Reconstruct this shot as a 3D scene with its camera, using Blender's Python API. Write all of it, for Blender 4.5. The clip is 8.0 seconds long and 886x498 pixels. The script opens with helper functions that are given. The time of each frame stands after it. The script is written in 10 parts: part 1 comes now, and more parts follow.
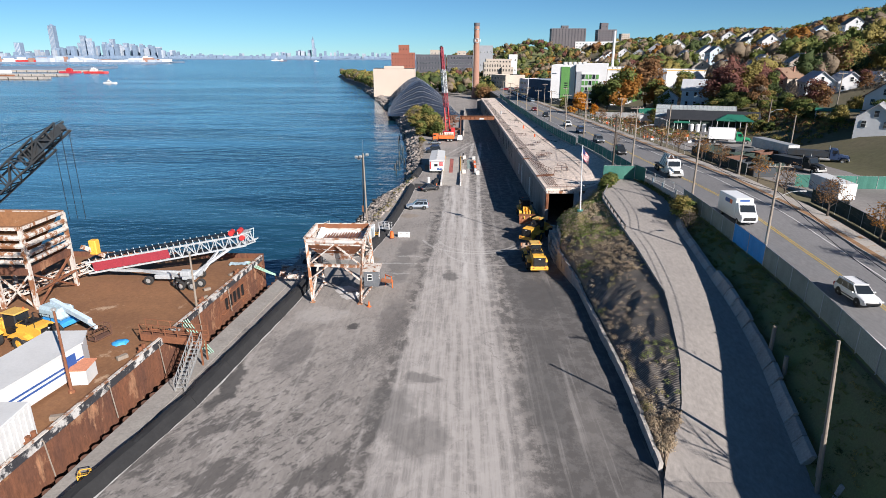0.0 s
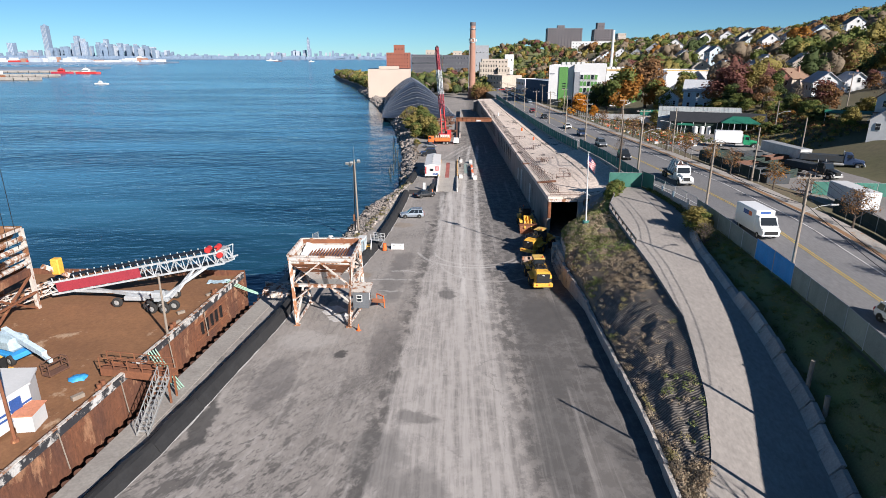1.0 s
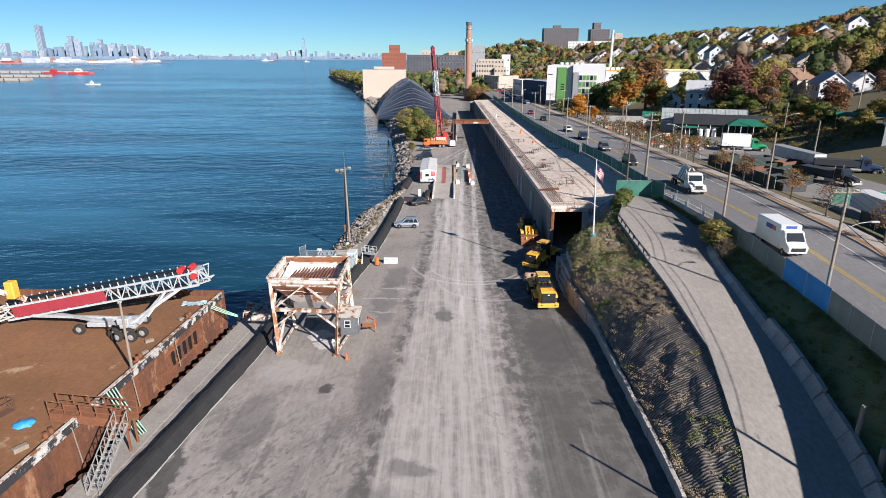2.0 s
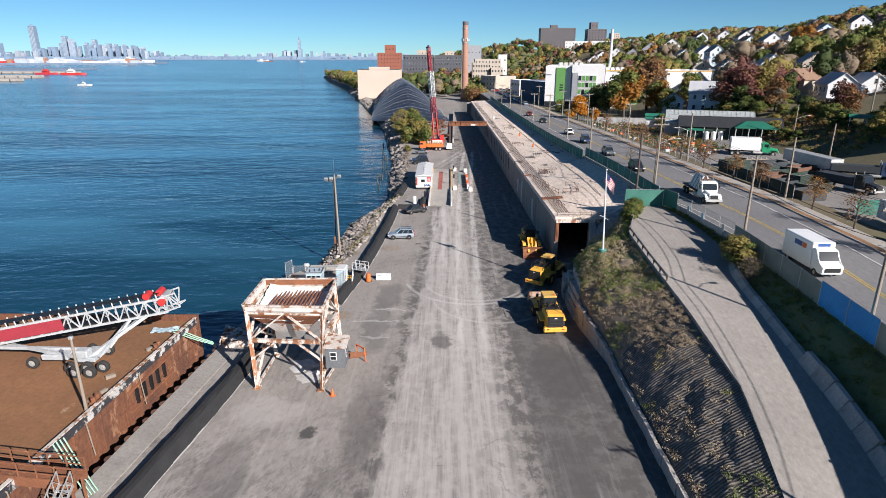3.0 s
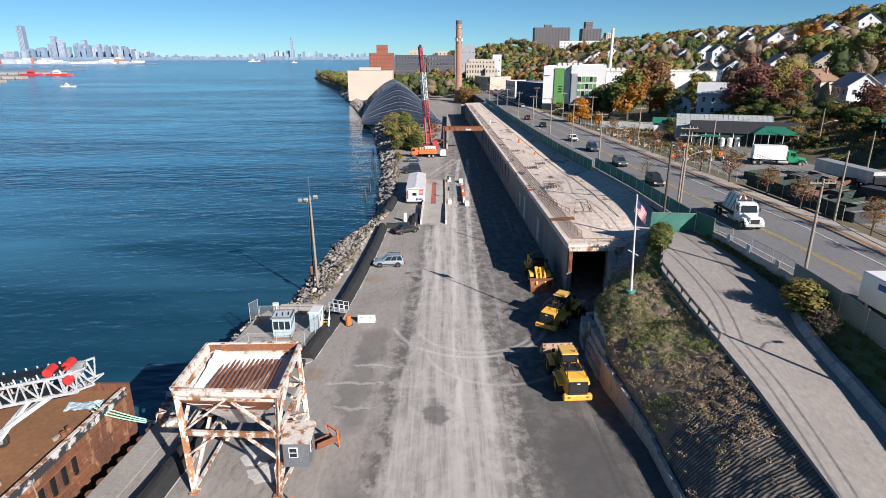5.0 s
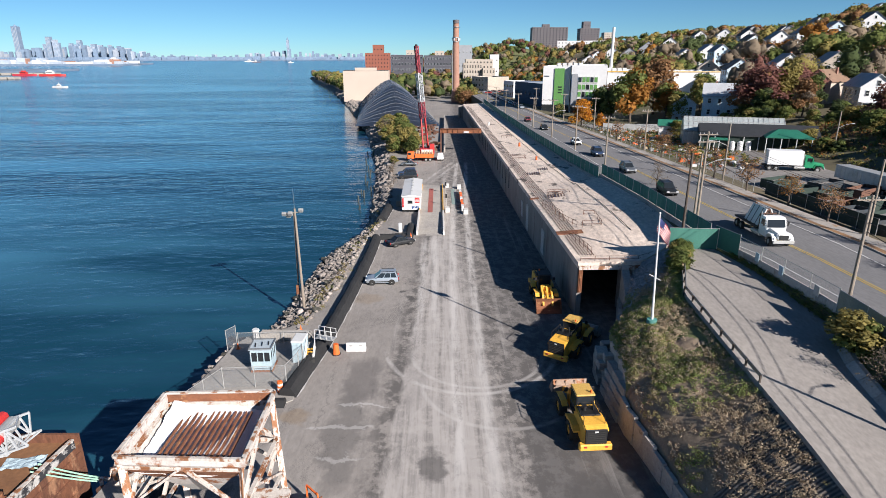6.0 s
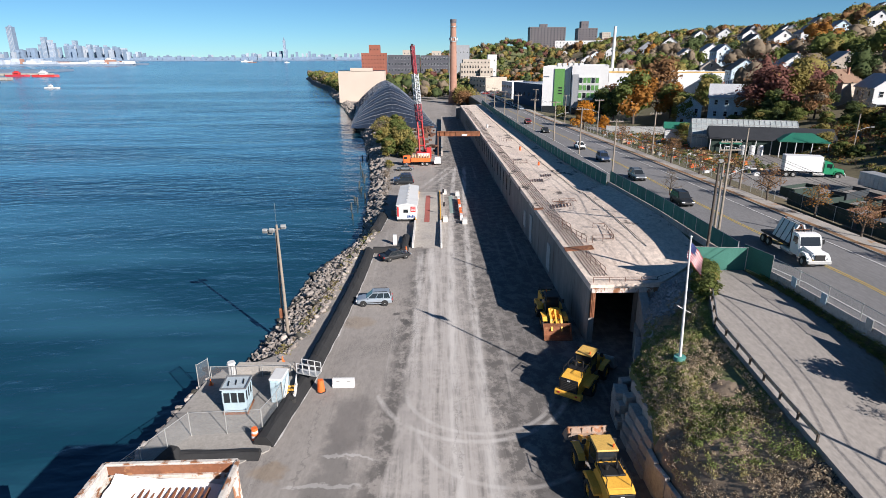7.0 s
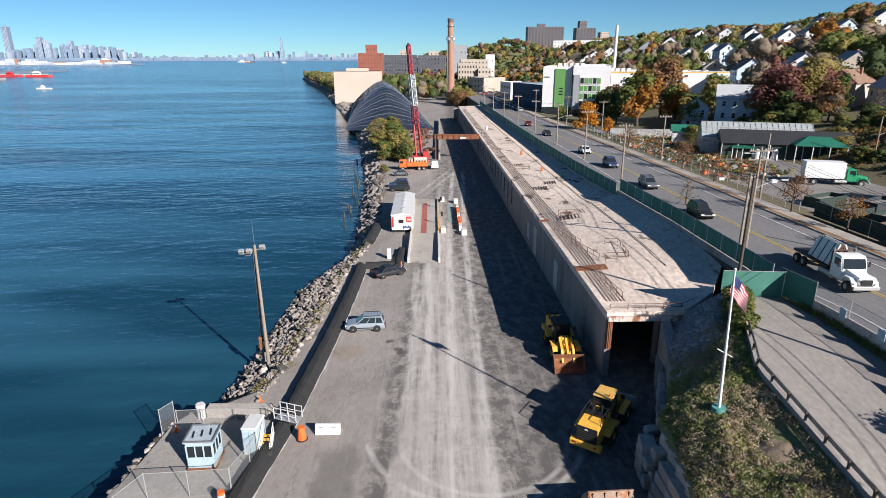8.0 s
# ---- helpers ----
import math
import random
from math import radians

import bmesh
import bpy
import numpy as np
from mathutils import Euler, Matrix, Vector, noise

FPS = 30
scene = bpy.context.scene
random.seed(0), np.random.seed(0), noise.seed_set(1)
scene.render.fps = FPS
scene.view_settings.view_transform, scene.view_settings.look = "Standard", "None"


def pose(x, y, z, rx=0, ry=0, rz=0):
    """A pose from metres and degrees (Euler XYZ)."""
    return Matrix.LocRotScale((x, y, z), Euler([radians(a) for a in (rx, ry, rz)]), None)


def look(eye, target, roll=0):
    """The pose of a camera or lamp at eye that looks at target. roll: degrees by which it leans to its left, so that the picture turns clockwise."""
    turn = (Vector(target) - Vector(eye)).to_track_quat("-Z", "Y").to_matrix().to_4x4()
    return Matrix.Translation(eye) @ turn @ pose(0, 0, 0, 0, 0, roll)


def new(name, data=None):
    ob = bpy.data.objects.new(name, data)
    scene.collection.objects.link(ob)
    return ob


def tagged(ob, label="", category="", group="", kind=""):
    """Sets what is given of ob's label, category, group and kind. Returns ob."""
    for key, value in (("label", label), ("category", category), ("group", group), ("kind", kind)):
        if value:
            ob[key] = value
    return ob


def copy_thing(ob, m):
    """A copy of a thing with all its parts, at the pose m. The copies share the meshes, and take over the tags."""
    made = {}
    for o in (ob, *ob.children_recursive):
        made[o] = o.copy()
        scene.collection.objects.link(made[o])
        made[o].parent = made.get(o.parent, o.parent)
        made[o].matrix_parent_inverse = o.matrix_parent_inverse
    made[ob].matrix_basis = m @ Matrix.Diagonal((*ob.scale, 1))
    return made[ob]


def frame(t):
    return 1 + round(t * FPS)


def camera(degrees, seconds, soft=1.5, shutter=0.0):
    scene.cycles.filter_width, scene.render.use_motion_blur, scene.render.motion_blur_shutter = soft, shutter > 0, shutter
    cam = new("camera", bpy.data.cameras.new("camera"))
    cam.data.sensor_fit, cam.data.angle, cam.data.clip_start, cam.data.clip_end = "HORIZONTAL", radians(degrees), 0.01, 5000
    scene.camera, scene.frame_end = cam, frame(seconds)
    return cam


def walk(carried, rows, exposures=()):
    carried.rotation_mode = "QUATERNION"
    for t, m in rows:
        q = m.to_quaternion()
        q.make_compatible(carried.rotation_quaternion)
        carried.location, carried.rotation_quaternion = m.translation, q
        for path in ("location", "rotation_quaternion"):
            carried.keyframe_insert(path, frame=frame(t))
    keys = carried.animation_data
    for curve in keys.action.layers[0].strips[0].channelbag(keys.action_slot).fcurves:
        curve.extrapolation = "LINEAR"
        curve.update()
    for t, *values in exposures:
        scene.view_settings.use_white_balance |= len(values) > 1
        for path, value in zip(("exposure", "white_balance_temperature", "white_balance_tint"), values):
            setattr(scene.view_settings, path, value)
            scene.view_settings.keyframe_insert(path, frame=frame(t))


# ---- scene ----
cam = camera(74.0, 8.0, soft=0.7)
# seconds, x, y, z, tilt, yaw, roll
PATH = [
    (0, 1.467, -1.575, 28.848, 71.77, 1.67, 0.09),
    (0.5, 1.366, 1.543, 28.876, 71.77, 1.46, 0.07),
    (1, 1.274, 4.688, 28.900, 71.77, 1.27, 0.05),
    (1.5, 1.190, 7.862, 28.921, 71.78, 1.08, 0.03),
    (2, 1.115, 11.064, 28.939, 71.78, 0.89, 0.02),
    (2.5, 1.049, 14.293, 28.953, 71.78, 0.71, -0.00),
    (3, 0.990, 17.551, 28.964, 71.78, 0.54, -0.02),
    (3.5, 0.941, 20.837, 28.972, 71.78, 0.37, -0.04),
    (4, 0.900, 24.151, 28.976, 71.79, 0.21, -0.06),
    (4.5, 0.867, 27.493, 28.977, 71.79, 0.05, -0.08),
    (5, 0.843, 30.864, 28.975, 71.79, -0.10, -0.10),
    (5.5, 0.827, 34.262, 28.970, 71.79, -0.24, -0.11),
    (6, 0.820, 37.688, 28.961, 71.79, -0.38, -0.13),
    (6.5, 0.821, 41.143, 28.949, 71.79, -0.52, -0.15),
    (7, 0.831, 44.625, 28.934, 71.80, -0.65, -0.17),
    (7.5, 0.850, 48.136, 28.915, 71.80, -0.77, -0.19),
    (8, 0.877, 51.674, 28.893, 71.80, -0.89, -0.21),
]
walk(cam, [(t, pose(x, y, z, tilt, 0, yaw) @ pose(0, 0, 0, 0, 0, roll)) for t, x, y, z, tilt, yaw, roll in PATH],
     [(0, 0.88, 6050, 14), (8, 0.88, 6050, 14)])

# ---- light ----
SUN_AZ, SUN_EL = 139.5, 27.0
world = bpy.data.worlds.new("sky")
scene.world = world
world.use_nodes = True
wn = world.node_tree.nodes
sky = wn.new("ShaderNodeTexSky")
sky.sky_type, sky.sun_disc = "NISHITA", False
sky.sun_elevation, sky.sun_rotation = radians(SUN_EL), radians(SUN_AZ)
sky.air_density, sky.dust_density, sky.ozone_density, sky.altitude = 0.7, 0.0, 4.5, 900
wn["Background"].inputs["Strength"].default_value = 0.047
tint = wn.new("ShaderNodeMix")
tint.data_type, tint.blend_type = "RGBA", "MULTIPLY"
tint.inputs["Factor"].default_value, tint.inputs["B"].default_value = 1.0, (0.74, 1.0, 0.98, 1)
world.node_tree.links.new(sky.outputs[0], tint.inputs["A"])
world.node_tree.links.new(tint.outputs["Result"], wn["Background"].inputs["Color"])
sun_data = bpy.data.lights.new("sun", "SUN")
sun_data.energy, sun_data.angle, sun_data.color = 5.0, radians(0.5), (1.0, 0.92, 0.80)
sun = new("sun", sun_data)
sun_way = Vector((math.sin(radians(SUN_AZ)) * math.cos(radians(SUN_EL)), math.cos(radians(SUN_AZ)) * math.cos(radians(SUN_EL)), math.sin(radians(SUN_EL))))
sun.matrix_basis = look(sun_way * 100, (0, 0, 0))

# ---- materials ----


def mat(name, col, col2=None, rough=0.8, metal=0.0, scale=0.4, fine=6.0, bump=0.15, stretch=(1, 1, 1), worn=None, worn_at=0.58, worn_scale=1.2, vary=0.0, contrast=0.22, grain=0.25, spec=0.5, bump_dist=0.05):
    """Two colours mixed by a large noise, darkened and lightened by a fine one; worn: a third colour in patches with edges."""
    m = bpy.data.materials.new(name)
    m.use_nodes = True
    nt = m.node_tree
    n, l = nt.nodes, nt.links
    b = n["Principled BSDF"]
    tc, mp = n.new("ShaderNodeTexCoord"), n.new("ShaderNodeMapping")
    mp.inputs["Scale"].default_value = stretch
    l.new(tc.outputs["Object"], mp.inputs["Vector"])

    def noise_at(s, d=5.0, r=0.6):
        t = n.new("ShaderNodeTexNoise")
        t.inputs["Scale"].default_value, t.inputs["Detail"].default_value, t.inputs["Roughness"].default_value = s, d, r
        l.new(mp.outputs[0], t.inputs["Vector"])
        return t.outputs["Fac"]

    def ramp(v, lo, hi):
        r = n.new("ShaderNodeMapRange")
        r.inputs["From Min"].default_value, r.inputs["From Max"].default_value = lo, hi
        l.new(v, r.inputs["Value"])
        return r.outputs["Result"]

    def mix(f, a, c, kind="MIX"):
        x = n.new("ShaderNodeMix")
        x.data_type, x.blend_type = "RGBA", kind
        for sock, v in ((x.inputs["Factor"], f), (x.inputs["A"], a), (x.inputs["B"], c)):
            if isinstance(v, bpy.types.NodeSocket):
                l.new(v, sock)
            else:
                sock.default_value = v if isinstance(v, float) else (*v, 1)
        return x.outputs["Result"]

    big, small = noise_at(scale), noise_at(fine, 8.0, 0.7)
    c = mix(ramp(big, 0.5 - contrast, 0.5 + contrast), col, col2 or tuple(v * 0.72 for v in col))
    if worn:
        c = mix(ramp(noise_at(worn_scale, 8.0, 0.68), worn_at, worn_at + 0.06), c, worn)
    g = ramp(small, 0.3, 0.7)
    dark = mix(g, (1 - grain,) * 3, (1 + grain * 0.6,) * 3)
    c = mix(1.0, c, dark, "MULTIPLY")
    if vary:
        oi = n.new("ShaderNodeObjectInfo")
        c = mix(1.0, c, mix(oi.outputs["Random"], (1 - vary,) * 3, (1 + vary,) * 3), "MULTIPLY")
    l.new(c, b.inputs["Base Color"])
    b.inputs["Roughness"].default_value, b.inputs["Metallic"].default_value = rough, metal
    b.inputs["Specular IOR Level"].default_value = spec
    if bump:
        bp = n.new("ShaderNodeBump")
        bp.inputs["Strength"].default_value, bp.inputs["Distance"].default_value = bump, bump_dist
        l.new(small, bp.inputs["Height"])
        l.new(bp.outputs[0], b.inputs["Normal"])
    return m




def ribbed(m):
    """Adds slanting ribs, pale with dirt between dark cloth."""
    n, l = m.node_tree.nodes, m.node_tree.links
    b = n["Principled BSDF"]
    old = b.inputs["Base Color"].links[0].from_socket
    tc, mp, w, r, x, bp = n.new("ShaderNodeTexCoord"), n.new("ShaderNodeMapping"), n.new("ShaderNodeTexWave"), n.new("ShaderNodeMapRange"), n.new("ShaderNodeMix"), n.new("ShaderNodeBump")
    mp.inputs["Rotation"].default_value = (0, 0, radians(80))
    l.new(tc.outputs["Object"], mp.inputs["Vector"])
    l.new(mp.outputs[0], w.inputs["Vector"])
    w.inputs["Scale"].default_value, w.inputs["Distortion"].default_value, w.inputs["Detail"].default_value, w.inputs["Detail Scale"].default_value = 1.2, 1.3, 5.0, 2.5
    r.inputs["From Min"].default_value, r.inputs["From Max"].default_value = 0.1, 0.95
    r.inputs["To Min"].default_value = 0.3
    l.new(w.outputs["Fac"], r.inputs["Value"])
    x.data_type = "RGBA"
    x.inputs["A"].default_value = (0.022, 0.02, 0.019, 1)
    l.new(r.outputs["Result"], x.inputs["Factor"])
    l.new(old, x.inputs["B"])
    l.new(x.outputs["Result"], b.inputs["Base Color"])
    bp.inputs["Strength"].default_value, bp.inputs["Distance"].default_value = 0.45, 0.08
    l.new(w.outputs["Fac"], bp.inputs["Height"])
    l.new(bp.outputs[0], b.inputs["Normal"])
    return m


M = {}
M["concrete"] = mat("concrete", (0.42, 0.38, 0.33), (0.30, 0.28, 0.26), 0.9, scale=0.25, fine=3.0, worn=(0.22, 0.19, 0.17), worn_at=0.6, worn_scale=0.35, bump=0.2)
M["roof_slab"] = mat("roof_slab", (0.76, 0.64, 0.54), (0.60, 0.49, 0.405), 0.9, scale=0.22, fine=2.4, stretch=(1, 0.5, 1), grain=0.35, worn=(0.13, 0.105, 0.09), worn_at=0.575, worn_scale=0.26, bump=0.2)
# wall greys set darker than the deck, deepening the shade on these walls
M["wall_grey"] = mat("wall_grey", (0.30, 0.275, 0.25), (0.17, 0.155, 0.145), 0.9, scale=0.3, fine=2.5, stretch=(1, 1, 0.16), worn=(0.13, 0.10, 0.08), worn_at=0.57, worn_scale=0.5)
M["road"] = mat("road", (0.195, 0.19, 0.19), (0.15, 0.147, 0.148), 0.85, scale=0.12, fine=4.0, stretch=(1, 0.3, 1), worn=(0.07, 0.07, 0.075), worn_at=0.63, worn_scale=0.25, bump=0.1)
M["ramp"] = mat("ramp", (0.32, 0.29, 0.262), (0.25, 0.228, 0.208), 0.88, scale=0.18, fine=3.5, stretch=(1, 0.5, 1), worn=(0.13, 0.12, 0.12), worn_at=0.64, worn_scale=0.4, bump=0.12)
M["walk"] = mat("walk", (0.40, 0.37, 0.33), (0.30, 0.27, 0.24), 0.9, scale=0.5, fine=4, worn=(0.30, 0.17, 0.08), worn_at=0.58, worn_scale=0.4)
M["leaf_litter"] = mat("leaf_litter", (0.30, 0.165, 0.075), (0.17, 0.105, 0.06), 0.95, scale=0.6, fine=7, worn=(0.13, 0.13, 0.05), worn_at=0.62, worn_scale=0.3, bump=0.4)
M["lot"] = mat("lot", (0.25, 0.232, 0.22), (0.175, 0.163, 0.152), 0.9, scale=0.08, fine=2.0, worn=(0.20, 0.15, 0.10), worn_at=0.6, worn_scale=0.15)
M["berm"] = mat("berm", (0.014, 0.014, 0.015), (0.022, 0.022, 0.023), 0.85, scale=0.8, fine=5, bump=0.3)
M["rock"] = mat("rock", (0.50, 0.44, 0.39), (0.22, 0.185, 0.16), 0.9, scale=1.5, fine=6, bump=0.4, vary=0.3)
M["dark_rock"] = mat("dark_rock", (0.07, 0.065, 0.05), (0.035, 0.035, 0.03), 0.7, scale=1.0, fine=6, bump=0.4, vary=0.3)
M["soil"] = mat("soil", (0.33, 0.245, 0.17), (0.19, 0.145, 0.10), 0.95, scale=0.35, fine=5, worn=(0.36, 0.32, 0.28), worn_at=0.62, worn_scale=0.9, bump=0.6)
M["netting"] = mat("netting", (0.12, 0.105, 0.092), (0.22, 0.19, 0.16), 0.8, scale=0.8, fine=7, worn=(0.32, 0.28, 0.235), worn_at=0.54, worn_scale=1.6, bump=0.5)
M["netting"] = ribbed(M["netting"])
M["gravel"] = mat("gravel", (0.30, 0.29, 0.28), (0.20, 0.19, 0.185), 0.9, scale=1.5, fine=7, bump=0.8, grain=0.5)
M["grass"] = mat("grass", (0.13, 0.165, 0.055), (0.17, 0.15, 0.07), 0.95, scale=0.3, fine=6, bump=0.6)
M["hill"] = mat("hill", (0.085, 0.085, 0.035), (0.13, 0.10, 0.06), 0.95, scale=0.03, fine=1.0, bump=0.4)
M["black"] = mat("black", (0.012, 0.012, 0.013), rough=0.6, bump=0.1)
M["rubber"] = mat("rubber", (0.02, 0.02, 0.02), (0.035, 0.033, 0.03), 0.85, fine=10, scale=2)
M["white"] = mat("white", (0.62, 0.62, 0.61), (0.53, 0.53, 0.52), 0.55, scale=0.3, fine=4, grain=0.08, bump=0.05)
M["steel"] = mat("steel", (0.45, 0.45, 0.44), (0.33, 0.32, 0.31), 0.45, 0.7, scale=1, fine=6, worn=(0.20, 0.10, 0.05), worn_at=0.66)
M["galv"] = mat("galv", (0.55, 0.55, 0.53), (0.42, 0.42, 0.41), 0.5, 0.5, scale=1, fine=8)
M["rust"] = mat("rust", (0.26, 0.10, 0.045), (0.15, 0.06, 0.03), 0.9, scale=0.8, fine=6, worn=(0.36, 0.18, 0.08), worn_at=0.58, bump=0.3)
M["rust_paint"] = mat("rust_paint", (0.60, 0.56, 0.51), (0.48, 0.43, 0.38), 0.75, scale=0.9, fine=6, stretch=(1, 1, 0.45), worn=(0.25, 0.11, 0.05), worn_at=0.495, worn_scale=1.1, bump=0.2)
M["hull"] = mat("hull", (0.20, 0.078, 0.036), (0.085, 0.038, 0.026), 0.9, scale=0.35, fine=4, stretch=(1, 1, 0.35), grain=0.4, worn=(0.30, 0.155, 0.085), worn_at=0.57, worn_scale=0.6, bump=0.3)
M["deck"] = mat("deck", (0.26, 0.125, 0.054), (0.17, 0.08, 0.036), 0.95, scale=0.12, fine=3, worn=(0.40, 0.27, 0.17), worn_at=0.60, worn_scale=0.25, bump=0.2)
M["salt"] = mat("salt", (0.86, 0.86, 0.86), (0.78, 0.77, 0.76), 0.8, scale=1.2, fine=8, grain=0.08, bump=0.4)
M["red"] = mat("red", (0.52, 0.035, 0.03), (0.42, 0.03, 0.03), 0.5, scale=1, fine=6, grain=0.15)
M["net_red"] = mat("net_red", (0.32, 0.03, 0.045), (0.26, 0.025, 0.04), 0.7, scale=1.5, fine=9, grain=0.3)
M["orange"] = mat("orange", (0.75, 0.16, 0.03), (0.66, 0.12, 0.02), 0.55, fine=6, grain=0.15)
M["yellow"] = mat("yellow", (0.80, 0.44, 0.06), (0.68, 0.36, 0.045), 0.5, scale=0.8, fine=6, grain=0.2, worn=(0.30, 0.20, 0.09), worn_at=0.66)
M["blue_tarp"] = mat("blue_tarp", (0.05, 0.33, 0.70), (0.04, 0.27, 0.60), 0.6, fine=5, grain=0.2)
M["green_screen"] = mat("green_screen", (0.060, 0.205, 0.155), (0.045, 0.16, 0.125), 0.85, scale=0.5, fine=12, grain=0.25, vary=0.12)
M["olive_screen"] = mat("olive_screen", (0.33, 0.34, 0.27), (0.25, 0.26, 0.205), 0.85, scale=0.5, fine=10, grain=0.25, vary=0.12)
M["wood"] = mat("wood", (0.30, 0.25, 0.20), (0.21, 0.175, 0.14), 0.9, scale=0.6, fine=6, stretch=(3, 3, 0.3))
M["brick"] = mat("brick", (0.38, 0.21, 0.15), (0.30, 0.16, 0.115), 0.9, scale=0.25, fine=4, worn=(0.50, 0.32, 0.24), worn_at=0.62, worn_scale=0.4)
M["tarp"] = mat("tarp", (0.018, 0.024, 0.038), (0.03, 0.036, 0.05), 0.36, scale=0.2, fine=1.5, bump=0.4, bump_dist=0.3)
M["cream"] = mat("cream", (0.54, 0.45, 0.37), (0.48, 0.40, 0.33), 0.9, scale=0.08, fine=2, grain=0.1)
M["glass"] = mat("glass", (0.02, 0.025, 0.03), rough=0.08, bump=0.0, grain=0.0, spec=0.5)
# distance haze is painted into these two bluish skyline colours
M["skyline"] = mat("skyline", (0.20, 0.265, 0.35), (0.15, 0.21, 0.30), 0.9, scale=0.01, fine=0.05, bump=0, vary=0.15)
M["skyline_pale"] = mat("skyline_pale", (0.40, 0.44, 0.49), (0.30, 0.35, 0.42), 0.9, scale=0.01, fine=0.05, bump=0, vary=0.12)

M["leg_paint"] = mat("leg_paint", (0.33, 0.155, 0.075), (0.24, 0.105, 0.05), 0.85, scale=0.8, fine=6, stretch=(1, 1, 0.5), worn=(0.58, 0.54, 0.49), worn_at=0.485, worn_scale=1.1, bump=0.2)
M["bin_steel"] = mat("bin_steel", (0.64, 0.60, 0.56), (0.50, 0.45, 0.41), 0.75, scale=0.8, fine=5, worn=(0.30, 0.12, 0.05), worn_at=0.53, worn_scale=0.45)
M["cabin_grey"] = mat("cabin_grey", (0.14, 0.15, 0.16), (0.11, 0.115, 0.125), 0.7, scale=1.0, fine=6)
M["booth_blue"] = mat("booth_blue", (0.42, 0.53, 0.58), (0.35, 0.45, 0.50), 0.6, scale=1, fine=6, worn=(0.28, 0.18, 0.12), worn_at=0.68)
M["roof_blue"] = mat("roof_blue", (0.42, 0.48, 0.52), (0.34, 0.40, 0.44), 0.7, scale=1, fine=5, worn=(0.1, 0.1, 0.1), worn_at=0.64)
M["mesh_wire"] = mat("mesh_wire", (0.50, 0.51, 0.50), rough=0.5, metal=0.5, bump=0)
M["loose_stone"] = mat("loose_stone", (0.42, 0.42, 0.42), (0.20, 0.20, 0.21), 0.85, scale=1.3, fine=6, bump=0.3)
M["walk_grey"] = mat("walk_grey", (0.33, 0.31, 0.28), (0.25, 0.23, 0.21), 0.9, scale=0.3, fine=4, worn=(0.18, 0.16, 0.14), worn_at=0.62, worn_scale=0.6)
M["bulwark"] = mat("bulwark", (0.55, 0.54, 0.52), (0.38, 0.36, 0.34), 0.8, scale=0.6, fine=4, worn=(0.03, 0.03, 0.035), worn_at=0.44, worn_scale=0.7)
M["white_steel"] = mat("white_steel", (0.50, 0.52, 0.53), (0.38, 0.40, 0.41), 0.55, 0.1, scale=1, fine=6, worn=(0.35, 0.30, 0.26), worn_at=0.64)
M["boom_dark"] = mat("boom_dark", (0.035, 0.05, 0.065), (0.05, 0.045, 0.04), 0.7, 0.2, scale=1, fine=6)
M["blue_paint"] = mat("blue_paint", (0.03, 0.09, 0.30), rough=0.5, fine=6)
M["salmon"] = mat("salmon", (0.62, 0.26, 0.15), (0.55, 0.22, 0.12), 0.7, fine=5)
M["mint"] = mat("mint", (0.60, 0.72, 0.66), (0.66, 0.72, 0.68), 0.7, fine=5)
M["rope_green"] = mat("rope_green", (0.28, 0.50, 0.38), (0.35, 0.52, 0.40), 0.9, fine=12)
M["block"] = mat("block", (0.44, 0.41, 0.37), (0.34, 0.31, 0.28), 0.9, scale=1.5, fine=5, worn=(0.24, 0.21, 0.18), worn_at=0.6, vary=0.15)
M["rust_dark"] = mat("rust_dark", (0.15, 0.07, 0.04), (0.10, 0.05, 0.035), 0.85, scale=2, fine=8)
M["yellow_pale"] = mat("yellow_pale", (0.66, 0.42, 0.10), (0.55, 0.33, 0.08), 0.6, scale=2, fine=8, grain=0.3)
M["bucket_steel"] = mat("bucket_steel", (0.40, 0.33, 0.28), (0.30, 0.20, 0.14), 0.7, 0.3, scale=1, fine=6, worn=(0.34, 0.15, 0.07), worn_at=0.54)
M["lamp_clear"] = mat("lamp_clear", (0.75, 0.76, 0.78), rough=0.15, bump=0, grain=0.0)
M["patch_grey"] = mat("patch_grey", (0.50, 0.49, 0.46), (0.42, 0.41, 0.39), 0.9, scale=1, fine=5)
M["white_concrete"] = mat("white_concrete", (0.62, 0.60, 0.56), (0.52, 0.50, 0.47), 0.85, scale=1, fine=5)
M["strip_red"] = mat("strip_red", (0.36, 0.10, 0.08), (0.28, 0.09, 0.07), 0.8, scale=0.5, fine=5)
M["plate_green"] = mat("plate_green", (0.20, 0.30, 0.27), (0.26, 0.30, 0.28), 0.8, scale=0.5, fine=5)
M["teal"] = mat("teal", (0.10, 0.30, 0.26), (0.08, 0.25, 0.22), 0.7, fine=6)
M["flag_red"] = mat("flag_red", (0.48, 0.03, 0.05), rough=0.8, fine=9, bump=0)
M["flag_blue"] = mat("flag_blue", (0.03, 0.045, 0.16), rough=0.8, fine=9, bump=0)
M["wood_pale"] = mat("wood_pale", (0.55, 0.42, 0.26), (0.46, 0.34, 0.2), 0.9, scale=2, fine=7)
M["bark"] = mat("bark", (0.11, 0.085, 0.065), (0.07, 0.055, 0.045), 0.95, scale=2, fine=8, stretch=(2, 2, 0.4), bump=0.5)
